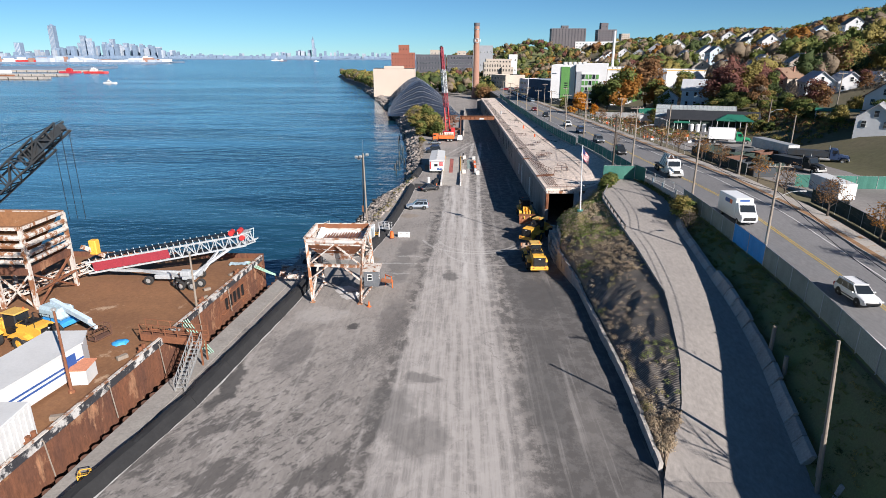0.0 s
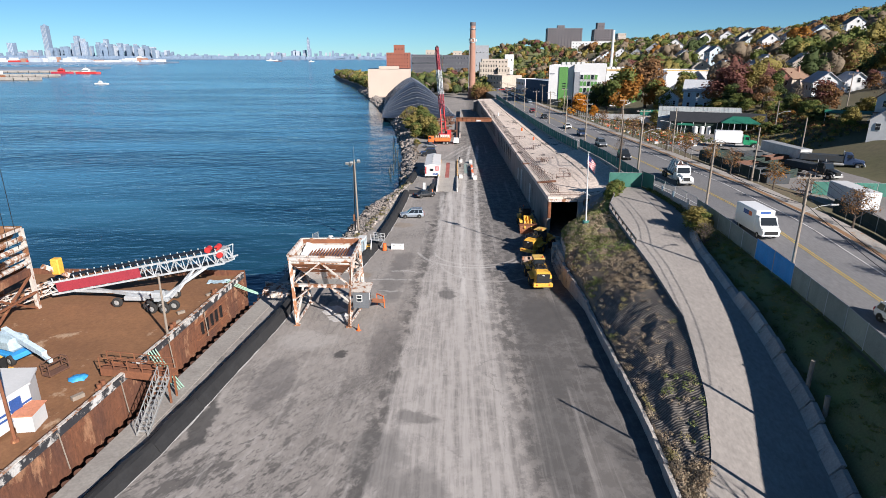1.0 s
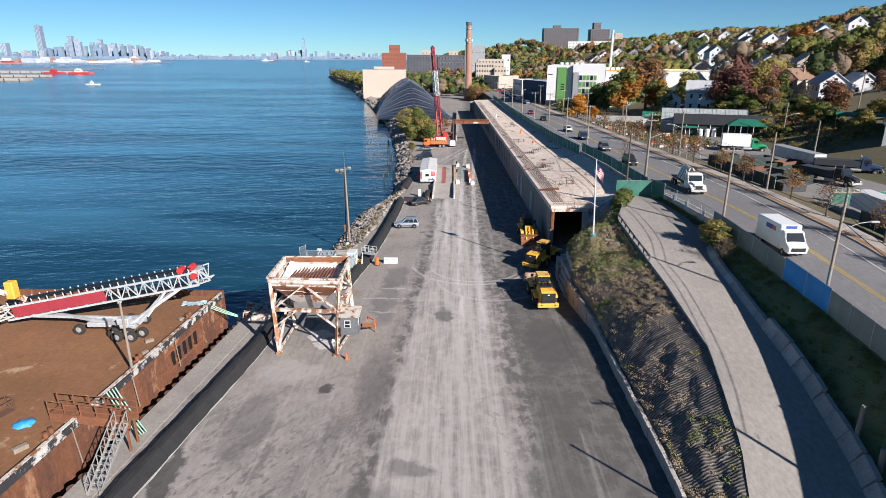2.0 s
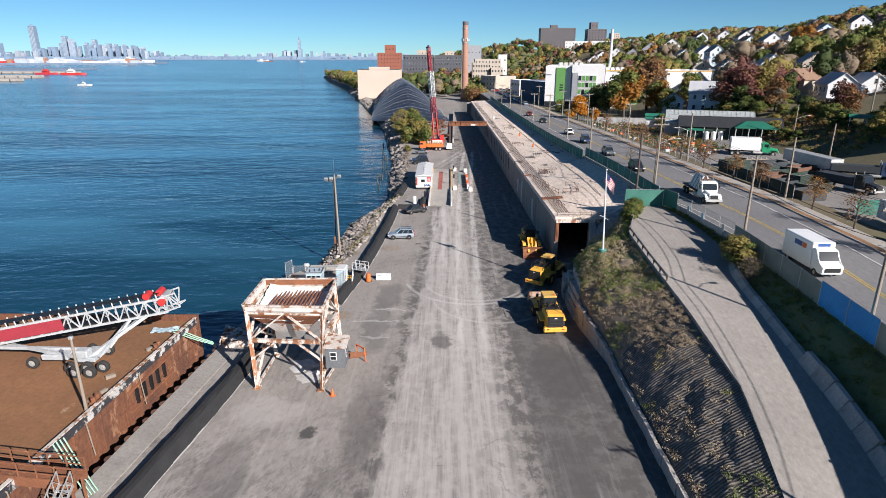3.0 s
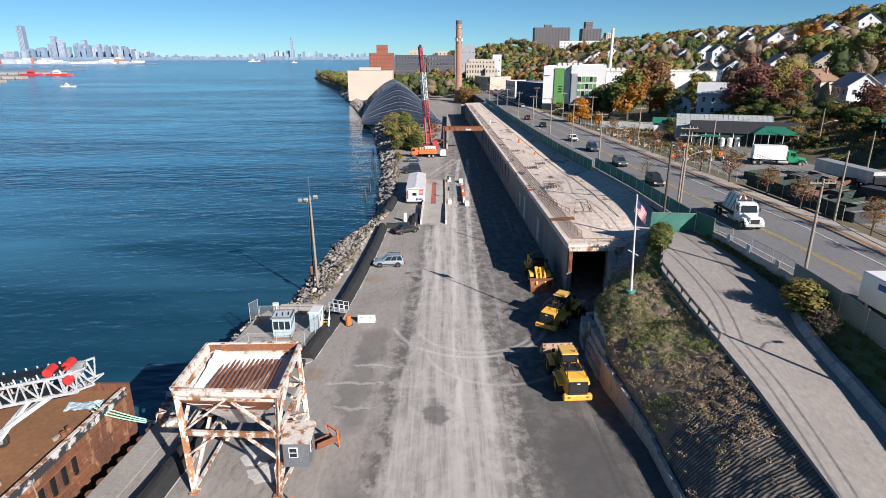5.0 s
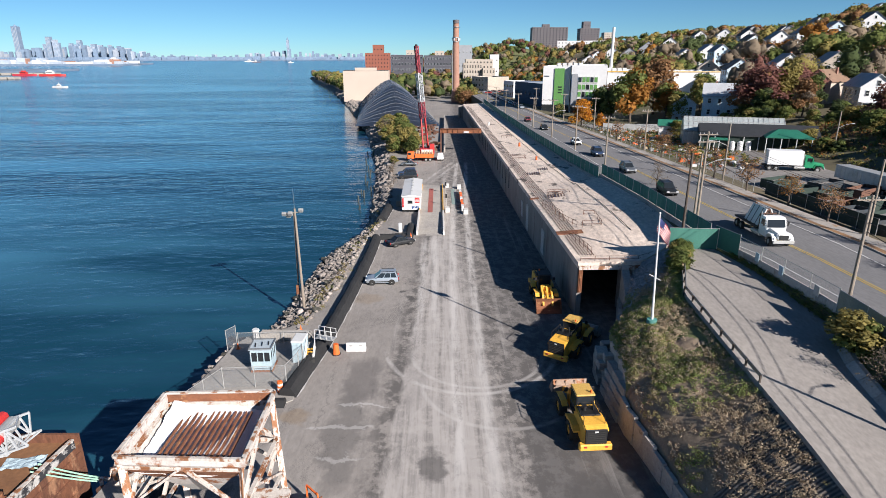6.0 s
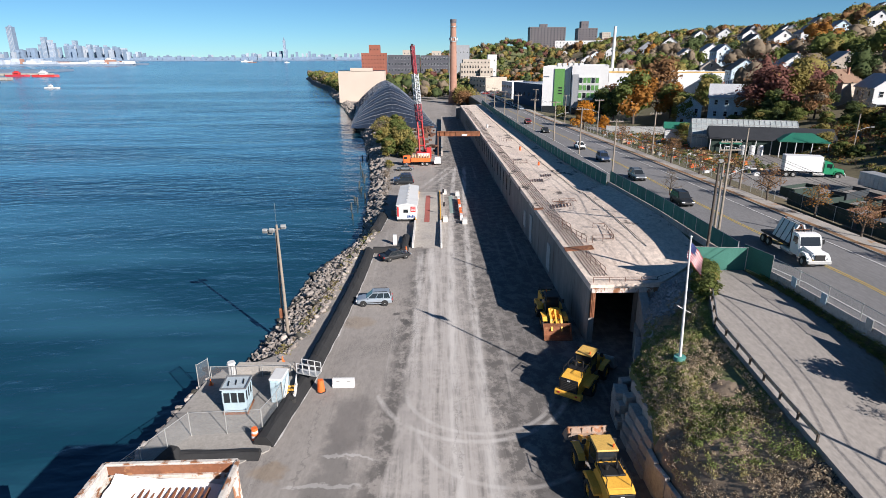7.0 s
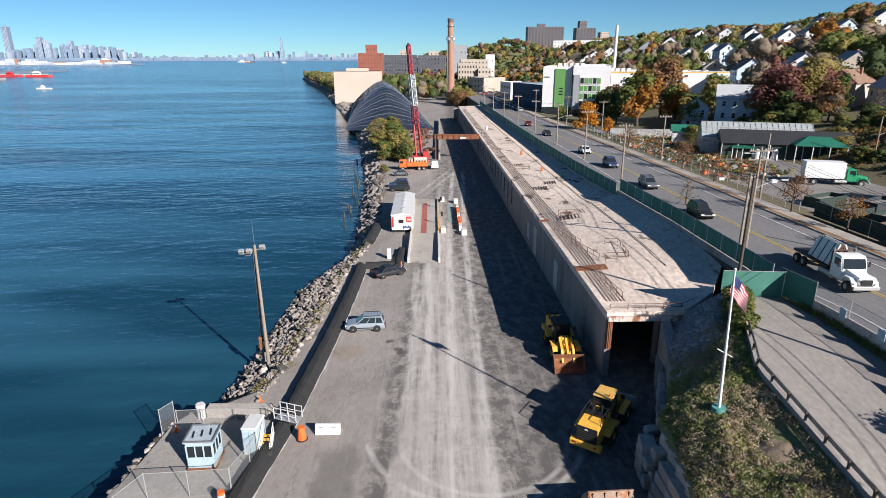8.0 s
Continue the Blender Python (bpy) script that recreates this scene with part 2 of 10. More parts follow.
M["green_dark"] = mat("green_dark", (0.025, 0.045, 0.035), (0.018, 0.032, 0.026), 0.85, scale=0.5, fine=8)
M["paint_green"] = mat("paint_green", (0.03, 0.30, 0.14), (0.025, 0.26, 0.12), 0.4, 0.1, bump=0)
M["green_roof"] = mat("green_roof", (0.02, 0.16, 0.10), (0.015, 0.12, 0.08), 0.6, scale=0.5, fine=4)
M["black_roof"] = mat("black_roof", (0.02, 0.022, 0.026), (0.03, 0.032, 0.036), 0.7, scale=0.5, fine=4)
M["rope_pale"] = mat("rope_pale", (0.22, 0.23, 0.25), rough=0.9, bump=0)
M["rope_grey"] = mat("rope_grey", (0.15, 0.17, 0.21), rough=0.9, bump=0)
M["wall_white"] = mat("wall_white", (0.64, 0.64, 0.64), (0.56, 0.56, 0.56), 0.8, scale=0.1, fine=1, grain=0.08)
M["wall_dark"] = mat("wall_dark", (0.085, 0.085, 0.10), (0.065, 0.065, 0.08), 0.8, scale=0.1, fine=1)
M["wall_red"] = mat("wall_red", (0.29, 0.10, 0.065), (0.24, 0.085, 0.055), 0.9, scale=0.1, fine=1)
M["wall_tan"] = mat("wall_tan", (0.46, 0.40, 0.33), (0.38, 0.33, 0.28), 0.9, scale=0.1, fine=1)
M["wall_brown"] = mat("wall_brown", (0.135, 0.12, 0.125), (0.11, 0.10, 0.108), 0.9, scale=0.1, fine=1)
M["panel_green"] = mat("panel_green", (0.11, 0.27, 0.07), (0.09, 0.23, 0.06), 0.6, scale=0.3, fine=3)
M["wall_blue"] = mat("wall_blue", (0.56, 0.67, 0.74), (0.49, 0.60, 0.67), 0.8, scale=0.3, fine=3)
M["wall_slate"] = mat("wall_slate", (0.30, 0.31, 0.33), (0.25, 0.26, 0.28), 0.8, scale=0.3, fine=3)
M["shingle"] = mat("shingle", (0.13, 0.125, 0.125), (0.09, 0.09, 0.09), 0.9, scale=0.5, fine=5)
M["shingle_brown"] = mat("shingle_brown", (0.24, 0.15, 0.10), (0.19, 0.12, 0.08), 0.9, scale=0.5, fine=5)
M["shingle_pale"] = mat("shingle_pale", (0.46, 0.47, 0.49), (0.38, 0.39, 0.41), 0.85, scale=0.5, fine=5)
M["shingle_grey"] = mat("shingle_grey", (0.30, 0.30, 0.31), (0.24, 0.24, 0.25), 0.9, scale=0.5, fine=5)
M["wall_store"] = mat("wall_store", (0.085, 0.105, 0.15), (0.07, 0.088, 0.125), 0.8, scale=0.3, fine=3)
M["salt_dirty"] = mat("salt_dirty", (0.62, 0.60, 0.58), (0.36, 0.34, 0.32), 0.9, scale=0.9, fine=5, bump=0.3)


def water_material():
    m = bpy.data.materials.new("sea")
    m.use_nodes = True
    n, l = m.node_tree.nodes, m.node_tree.links
    b = n["Principled BSDF"]
    tc = n.new("ShaderNodeTexCoord")
    heights = []
    for s, st, w in ((0.03, (0.5, 1.3, 1), 1.6), (0.14, (0.8, 1.5, 1), 0.9), (0.42, (0.75, 1.5, 1), 0.34), (1.0, (0.8, 1.5, 1), 0.15)):
        mp, t, k = n.new("ShaderNodeMapping"), n.new("ShaderNodeTexNoise"), n.new("ShaderNodeMath")
        mp.inputs["Scale"].default_value, mp.inputs["Rotation"].default_value = st, (0, 0, radians(-20))
        l.new(tc.outputs["Object"], mp.inputs["Vector"])
        t.inputs["Scale"].default_value, t.inputs["Detail"].default_value = s, 1.5
        l.new(mp.outputs[0], t.inputs["Vector"])
        k.operation = "MULTIPLY"
        k.inputs[1].default_value = w
        l.new(t.outputs["Fac"], k.inputs[0])
        heights.append(k.outputs[0])
    h = heights[0]
    for o in heights[1:]:
        a = n.new("ShaderNodeMath")
        l.new(h, a.inputs[0])
        l.new(o, a.inputs[1])
        h = a.outputs[0]
    bp = n.new("ShaderNodeBump")
    bp.inputs["Strength"].default_value, bp.inputs["Distance"].default_value = 0.4, 1.0
    l.new(h, bp.inputs["Height"])
    l.new(bp.outputs[0], b.inputs["Normal"])
    # slicks: smoother, paler streaks across the water
    mp, t, r, c = n.new("ShaderNodeMapping"), n.new("ShaderNodeTexNoise"), n.new("ShaderNodeMapRange"), n.new("ShaderNodeMix")
    mp.inputs["Scale"].default_value, mp.inputs["Rotation"].default_value = (0.004, 0.02, 1), (0, 0, radians(8))
    l.new(tc.outputs["Object"], mp.inputs["Vector"])
    t.inputs["Scale"].default_value, t.inputs["Detail"].default_value = 1.0, 6.0
    l.new(mp.outputs[0], t.inputs["Vector"])
    r.inputs["From Min"].default_value, r.inputs["From Max"].default_value = 0.47, 0.64
    l.new(t.outputs["Fac"], r.inputs["Value"])
    c.data_type = "RGBA"
    c.inputs["A"].default_value, c.inputs["B"].default_value = (0.007, 0.042, 0.070, 1), (0.045, 0.16, 0.24, 1)
    # old wakes: thin winding pale lines
    mp2, t2, d2, a2, r2, s2 = n.new("ShaderNodeMapping"), n.new("ShaderNodeTexNoise"), n.new("ShaderNodeMath"), n.new("ShaderNodeMath"), n.new("ShaderNodeMapRange"), n.new("ShaderNodeMath")
    mp2.inputs["Scale"].default_value, mp2.inputs["Rotation"].default_value = (0.0022, 0.0075, 1), (0, 0, radians(-14))
    l.new(tc.outputs["Object"], mp2.inputs["Vector"])
    t2.inputs["Scale"].default_value, t2.inputs["Detail"].default_value = 1.0, 4.0
    l.new(mp2.outputs[0], t2.inputs["Vector"])
    d2.operation, a2.operation, s2.operation = "SUBTRACT", "ABSOLUTE", "MULTIPLY_ADD"
    d2.inputs[1].default_value = 0.53
    l.new(t2.outputs["Fac"], d2.inputs[0])
    l.new(d2.outputs[0], a2.inputs[0])
    r2.inputs["From Min"].default_value, r2.inputs["From Max"].default_value = 0.03, 0.003
    l.new(a2.outputs[0], r2.inputs["Value"])
    l.new(r2.outputs["Result"], s2.inputs[0])
    s2.inputs[1].default_value, s2.use_clamp = 0.75, True
    l.new(r.outputs["Result"], s2.inputs[2])
    l.new(s2.outputs[0], c.inputs["Factor"])
    l.new(c.outputs["Result"], b.inputs["Base Color"])
    calm = n.new("ShaderNodeMapRange")
    calm.inputs["To Min"].default_value, calm.inputs["To Max"].default_value = 0.48, 0.16
    l.new(s2.outputs[0], calm.inputs["Value"])
    l.new(calm.outputs["Result"], bp.inputs["Strength"])
    b.inputs["Roughness"].default_value, b.inputs["IOR"].default_value = 0.16, 1.333
    return m


M["sea"] = water_material()


def yard_material():
    m = mat("yard", (0.325, 0.295, 0.268), (0.215, 0.195, 0.178), 0.9, scale=0.07, fine=2.6, stretch=(1.0, 0.4, 1), worn=(0.15, 0.14, 0.132), worn_at=0.62, worn_scale=0.3, bump=0.12, grain=0.2)
    n, l = m.node_tree.nodes, m.node_tree.links
    b = n["Principled BSDF"]
    tc, sp = n.new("ShaderNodeTexCoord"), n.new("ShaderNodeSeparateXYZ")

    def math_node(op, a, c=0.0):
        k = n.new("ShaderNodeMath")
        k.operation = op
        for i, v in enumerate((a, c)):
            if isinstance(v, bpy.types.NodeSocket):
                l.new(v, k.inputs[i])
            else:
                k.inputs[i].default_value = v
        return k.outputs[0]

    def noise_node(scale, stretch, detail=6.0, rough=0.65):
        mp, t = n.new("ShaderNodeMapping"), n.new("ShaderNodeTexNoise")
        mp.inputs["Scale"].default_value = stretch
        l.new(tc.outputs["Object"], mp.inputs[0])
        t.inputs["Scale"].default_value, t.inputs["Detail"].default_value, t.inputs["Roughness"].default_value = scale, detail, rough
        l.new(mp.outputs[0], t.inputs["Vector"])
        return t.outputs["Fac"]

    def rng(v, a, c):
        r = n.new("ShaderNodeMapRange")
        r.inputs["From Min"].default_value, r.inputs["From Max"].default_value = a, c
        l.new(v, r.inputs["Value"])
        return r.outputs["Result"]

    def mix(f, a, c, kind="MIX"):
        x = n.new("ShaderNodeMix")
        x.data_type, x.blend_type = "RGBA", kind
        for sock, v in ((x.inputs["Factor"], f), (x.inputs["A"], a), (x.inputs["B"], c)):
            if isinstance(v, bpy.types.NodeSocket):
                l.new(v, sock)
            else:
                sock.default_value = v if isinstance(v, float) else (*v, 1)
        return x.outputs["Result"]

    l.new(tc.outputs["Object"], sp.inputs[0])
    c = b.inputs["Base Color"].links[0].from_socket
    streak, broad, blotch = noise_node(1.6, (1, 0.045, 1)), noise_node(0.45, (1, 0.06, 1)), noise_node(0.8, (1, 0.8, 1), 10.0, 0.72)
    wob_x = math_node("ADD", sp.outputs["X"], math_node("MULTIPLY", math_node("SUBTRACT", noise_node(0.35, (1, 1, 1)), 0.5), 4.0))
    wob_y = math_node("ADD", sp.outputs["Y"], math_node("MULTIPLY", math_node("SUBTRACT", noise_node(0.33, (1, 1, 1.3), 7.0), 0.5), 4.0))
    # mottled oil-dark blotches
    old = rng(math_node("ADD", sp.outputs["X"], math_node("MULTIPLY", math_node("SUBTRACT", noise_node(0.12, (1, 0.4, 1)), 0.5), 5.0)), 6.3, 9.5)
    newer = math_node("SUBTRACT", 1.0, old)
    c = mix(math_node("MULTIPLY", math_node("MULTIPLY", rng(blotch, 0.58, 0.70), 0.4), newer), c, (0.085, 0.080, 0.076))
    # long oily smears that run aslant beside the quay, and pale scraped ones
    def slant(scale, stretch, turn, lo, hi):
        mp, t = n.new("ShaderNodeMapping"), n.new("ShaderNodeTexNoise")
        mp.vector_type = "TEXTURE"
        mp.inputs["Rotation"].default_value, mp.inputs["Scale"].default_value = (0, 0, radians(turn)), stretch
        l.new(tc.outputs["Object"], mp.inputs[0])
        t.inputs["Scale"].default_value, t.inputs["Detail"].default_value, t.inputs["Roughness"].default_value = scale, 9.0, 0.72
        l.new(mp.outputs[0], t.inputs["Vector"])
        return rng(t.outputs["Fac"], lo, hi)

    side = math_node("MULTIPLY", rng(sp.outputs["X"], 0.0, -5.0), rng(wob_y, 66.0, 40.0))
    c = mix(math_node("MULTIPLY", slant(0.35, (1, 2.0, 1), -30, 0.51, 0.56), math_node("MULTIPLY", side, 0.8)), c, (0.085, 0.078, 0.073))
    c = mix(math_node("MULTIPLY", slant(1.3, (1, 3.0, 1), -24, 0.55, 0.60), math_node("MULTIPLY", side, 0.5)), c, (0.40, 0.37, 0.345))
    c = mix(math_node("MULTIPLY", slant(0.5, (1, 3, 1), 8, 0.48, 0.6), math_node("MULTIPLY", rng(sp.outputs["X"], 4.0, 8.0), 0.35)), c, (0.085, 0.080, 0.077))
    c = mix(math_node("MULTIPLY", math_node("MULTIPLY", slant(2.2, (1, 2.4, 1), -32, 0.54, 0.57), slant(0.12, (1, 1.4, 1), 20, 0.40, 0.5)), math_node("MULTIPLY", side, 0.75)), c, (0.07, 0.065, 0.062))
    # older, evenly darker asphalt on the side of the bank and the covered roadway; the tone also deepens the shadow
    # there
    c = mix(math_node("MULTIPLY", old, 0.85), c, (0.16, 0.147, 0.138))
    # a newer, darker strip of asphalt below the bank
    patch = math_node("MULTIPLY", rng(sp.outputs["Y"], 79.6, 79.2), rng(math_node("ADD", sp.outputs["X"], math_node("MULTIPLY", sp.outputs["Y"], 0.012)), 8.45, 8.75))
    c = mix(math_node("MULTIPLY", patch, 0.6), c, (0.10, 0.094, 0.09))
    # the dusty lane that the lorries use, in long streaks
    ragged = math_node("MULTIPLY", math_node("SUBTRACT", noise_node(0.9, (1, 0.25, 1), 8.0), 0.5), 2.6)
    to_left = math_node("ADD", math_node("SUBTRACT", sp.outputs["X"], math_node("MULTIPLY", sp.outputs["Y"], 0.046)), ragged)
    to_right = math_node("SUBTRACT", math_node("SUBTRACT", math_node("MULTIPLY", sp.outputs["Y"], -0.03), sp.outputs["X"]), ragged)
    c = mix(math_node("MULTIPLY", math_node("MULTIPLY", rng(to_left, -8.9, -7.4), rng(blotch, 0.44, 0.54)), 0.8), c, (0.085, 0.078, 0.073))
    lane = math_node("MULTIPLY", rng(to_left, -6.9, -6.3), rng(to_right, -8.8, -6.6))
    dust = math_node("MULTIPLY", lane, rng(streak, 0.22, 0.62))
    c = mix(math_node("MULTIPLY", dust, 0.9), c, (0.45, 0.415, 0.385))
    c = mix(math_node("MULTIPLY", rng(streak, 0.56, 0.72), 0.28), c, (0.10, 0.095, 0.09))
    c = mix(math_node("MULTIPLY", rng(noise_node(1.1, (1, 0.03, 1)), 0.56, 0.7), 0.30), c, (0.46, 0.43, 0.40))
    # single stains, patches and salt marks: x, y, half sizes, colour, strength
    for x, y, rx, ry, col, k in STAINS:
        dx = math_node("DIVIDE", math_node("SUBTRACT", wob_x, x), rx)
        dy = math_node("DIVIDE", math_node("SUBTRACT", wob_y, y), ry)
        d = math_node("SQRT", math_node("ADD", math_node("MULTIPLY", dx, dx), math_node("MULTIPLY", dy, dy)))
        c = mix(math_node("MULTIPLY", rng(d, 1.15, 0.75), k), c, col)
    # pale wheel tracks: two on the way to the scale, two past it, two that swing towards the crane
    rub = rng(noise_node(1.4, (1, 0.12, 1), 7.0), 0.34, 0.56)
    for a0, a1, a2, y0, y1, w, k in ((-1.0, -0.005, 0.0, 92, 134, 0.42, 0.55), (0.75, -0.005, 0.0, 92, 134, 0.42, 0.55), (2.9571, -0.023259, 0.0001843, 62, 206, 0.42, 0.6), (5.5571, -0.023259, 0.0001843, 62, 206, 0.45, 0.6), (-50.8, 0.27, 0.0, 174, 206, 0.4, 0.5), (-48.9, 0.27, 0.0, 172, 206, 0.4, 0.5)):
        y = sp.outputs["Y"]
        mid = math_node("ADD", math_node("MULTIPLY", math_node("ADD", math_node("MULTIPLY", y, a2), a1), y), a0)
        off = math_node("ABSOLUTE", math_node("SUBTRACT", math_node("ADD", sp.outputs["X"], math_node("MULTIPLY", ragged, 0.12)), mid))
        on = math_node("MULTIPLY", rng(off, w * 1.5, w * 0.6), math_node("MULTIPLY", rng(y, y0, y0 + 14), rng(y, y1, y1 - 5)))
        c = mix(math_node("MULTIPLY", math_node("MULTIPLY", on, rub), k), c, (0.56, 0.53, 0.50))
    # tyre arcs of the turning loaders
    for x, y, r, w, k in ((4.0, 92.5, 8.6, 0.35, 0.5), (4.6, 91.5, 6.6, 0.3, 0.4), (6.5, 86.0, 7.4, 0.3, 0.35)):
        dx, dy = math_node("SUBTRACT", sp.outputs["X"], x), math_node("SUBTRACT", sp.outputs["Y"], y)
        d = math_node("SQRT", math_node("ADD", math_node("MULTIPLY", dx, dx), math_node("MULTIPLY", dy, dy)))
        ring = rng(math_node("ABSOLUTE", math_node("SUBTRACT", d, r)), w, w * 0.3)
        ring = math_node("MULTIPLY", math_node("MULTIPLY", ring, rng(dy, 1.0, -2.0)), rng(blotch, 0.38, 0.55))
        c = mix(math_node("MULTIPLY", ring, k), c, (0.58, 0.55, 0.52))
    # crazed, alligatored asphalt beside the lane
    fv, fm = n.new("ShaderNodeTexVoronoi"), n.new("ShaderNodeMapping")
    fm.inputs["Scale"].default_value = (2.6, 1.5, 1)
    l.new(tc.outputs["Object"], fm.inputs[0])
    fv.feature = "DISTANCE_TO_EDGE"
    l.new(fm.outputs[0], fv.inputs["Vector"])
    crazed = math_node("MULTIPLY", slant(0.16, (1, 2.2, 1), -22, 0.50, 0.58), rng(sp.outputs["X"], 0.5, -2.0))
    c = mix(math_node("MULTIPLY", math_node("MULTIPLY", rng(fv.outputs["Distance"], 0.10, 0.03), crazed), 0.6), c, (0.07, 0.064, 0.06))
    # cracks
    mp, v = n.new("ShaderNodeMapping"), n.new("ShaderNodeTexVoronoi")
    cb = n.new("ShaderNodeCombineXYZ")
    l.new(wob_x, cb.inputs["X"])
    l.new(wob_y, cb.inputs["Y"])
    mp.inputs["Scale"].default_value = (0.16, 0.09, 1)
    l.new(cb.outputs[0], mp.inputs[0])
    v.feature = "DISTANCE_TO_EDGE"
    v.inputs["Scale"].default_value = 1.0
    l.new(mp.outputs[0], v.inputs["Vector"])
    c = mix(math_node("MULTIPLY", rng(v.outputs["Distance"], 0.012, 0.003), math_node("MULTIPLY", rng(broad, 0.46, 0.62), 0.35)), c, (0.07, 0.066, 0.062))
    l.new(c, b.inputs["Base Color"])
    return m


DARK, PALE, SALT, BROWN = (0.055, 0.052, 0.05), (0.40, 0.375, 0.35), (0.66, 0.64, 0.62), (0.24, 0.17, 0.10)
STAINS = [
    (-19.6, 45.2, 0.9, 5.0, DARK, 0.85), (-10.2, 58.2, 0.75, 0.8, DARK, 0.9), (0.2, 74.2, 1.1, 1.8, DARK, 0.65), (-2.0, 47.2, 1.6, 1.2, DARK, 0.5),
    (11.8, 67.5, 2.8, 5.5, (0.075, 0.07, 0.067), 0.75), (-7.0, 78.0, 1.6, 7.0, (0.12, 0.112, 0.105), 0.6), (-7.4, 79.0, 2.9, 0.3, SALT, 0.27), (-6.7, 75.3, 1.9, 0.25, SALT, 0.25), (-5.8, 82.3, 2.2, 0.25, SALT, 0.3), (-6.6, 86.5, 1.6, 4.0, (0.11, 0.10, 0.095), 0.55),
    (-6.0, 60.0, 1.8, 6.0, (0.11, 0.10, 0.095), 0.55), (-3.8, 108.3, 0.55, 0.5, DARK, 0.8), (-2.7, 106.1, 0.5, 0.5, DARK, 0.7), (-8.2, 106.0, 2.0, 1.6, BROWN, 0.35),
    (-4.6, 42.0, 2.2, 3.5, (0.10, 0.095, 0.09), 0.5), (9.0, 45.0, 2.0, 6.0, (0.10, 0.095, 0.09), 0.5), (12.5, 40.0, 1.6, 5.0, (0.34, 0.31, 0.28), 0.15), (-1.5, 38.0, 2.5, 3.0, (0.09, 0.085, 0.08), 0.5),
    (-11.5, 80.5, 1.2, 1.0, BROWN, 0.5), (-14.5, 61.0, 3.0, 2.2, PALE, 0.5), (10.5, 54.0, 1.6, 4.0, (0.085, 0.08, 0.076), 0.55), (-15.5, 52.0, 2.0, 5.0, (0.12, 0.11, 0.105), 0.5),
]
M["yard"] = yard_material()


def paint(name, c, metal=0.3, rough=0.35):
    M[name] = mat(name, c, tuple(v * 0.9 for v in c), rough, metal, scale=0.5, fine=5, grain=0.06, bump=0.0)


paint("paint_silver", (0.42, 0.47, 0.52), 0.5)
paint("paint_dark", (0.03, 0.032, 0.035))
paint("paint_white", (0.78, 0.78, 0.77), 0.0)
paint("paint_grey", (0.20, 0.22, 0.24), 0.5)
paint("paint_blue", (0.05, 0.08, 0.16), 0.3)
paint("paint_red", (0.30, 0.03, 0.03), 0.2)

# ---- tools for building ----


def lin(table, y):
    """Straight-line interpolation in rows of (y, value)."""
    if y <= table[0][0]:
        return table[0][1]
    for (a, u), (b, v) in zip(table, table[1:]):
        if y <= b:
            return u + (v - u) * (y - a) / (b - a)
    return table[-1][1]


def smooth(a, b, v):
    k = min(1, max(0, (v - a) / (b - a)))
    return k * k * (3 - 2 * k)


def part(name, bm, material, parent=None, label="", shade=False):
    me = bpy.data.meshes.new(name)
    bm.normal_update()
    bm.to_mesh(me)
    bm.free()
    for m in (material if isinstance(material, (list, tuple)) else [material]):
        me.materials.append(M[m] if isinstance(m, str) else m)
    if shade:
        me.polygons.foreach_set("use_smooth", [True] * len(me.polygons))
    ob = new(name, me)
    if parent:
        ob.parent = parent
    return tagged(ob, label)


def piece(name, mesh, parent, m=Matrix()):
    """One more object on a mesh that alike pieces share."""
    ob = new(name, mesh)
    ob.parent = parent
    ob.matrix_basis = m
    return ob


def thing(name, m, label, category, group="", kind=""):
    ob = new(name)
    ob.empty_display_size = 0.5
    ob.matrix_basis = m
    return tagged(ob, label, category, group, kind)


def setting(name, bm, material, label, category="", shade=False):
    return tagged(part(name, bm, material, shade=shade), label, category, kind="structure")


def box(bm, c, s, rz=0.0, rx=0.0, ry=0.0, bevel=0.0, mi=0):
    r = bmesh.ops.create_cube(bm, size=1.0, matrix=pose(*c, rx, ry, rz) @ Matrix.Diagonal((*s, 1)))
    faces = {f for v in r["verts"] for f in v.link_faces}
    if bevel:
        e = list({e for v in r["verts"] for e in v.link_edges})
        faces |= set(bmesh.ops.bevel(bm, geom=e, offset=bevel, segments=1, affect="EDGES", profile=0.5)["faces"])
    if mi:
        for f in faces:
            if f.is_valid:
                f.material_index = mi
    return r["verts"]


def beam(bm, p, q, w, h=None):
    p, q = Vector(p), Vector(q)
    d = q - p
    m = Matrix.Translation((p + q) / 2) @ d.to_track_quat("Y", "Z").to_matrix().to_4x4() @ Matrix.Diagonal((w, d.length, h or w, 1))
    bmesh.ops.create_cube(bm, size=1.0, matrix=m)


def tube(bm, p, q, r, r2=None, n=8):
    p, q = Vector(p), Vector(q)
    d = q - p
    m = Matrix.Translation((p + q) / 2) @ d.to_track_quat("Z", "Y").to_matrix().to_4x4()
    bmesh.ops.create_cone(bm, cap_ends=True, segments=n, radius1=r, radius2=r if r2 is None else r2, depth=d.length, matrix=m)


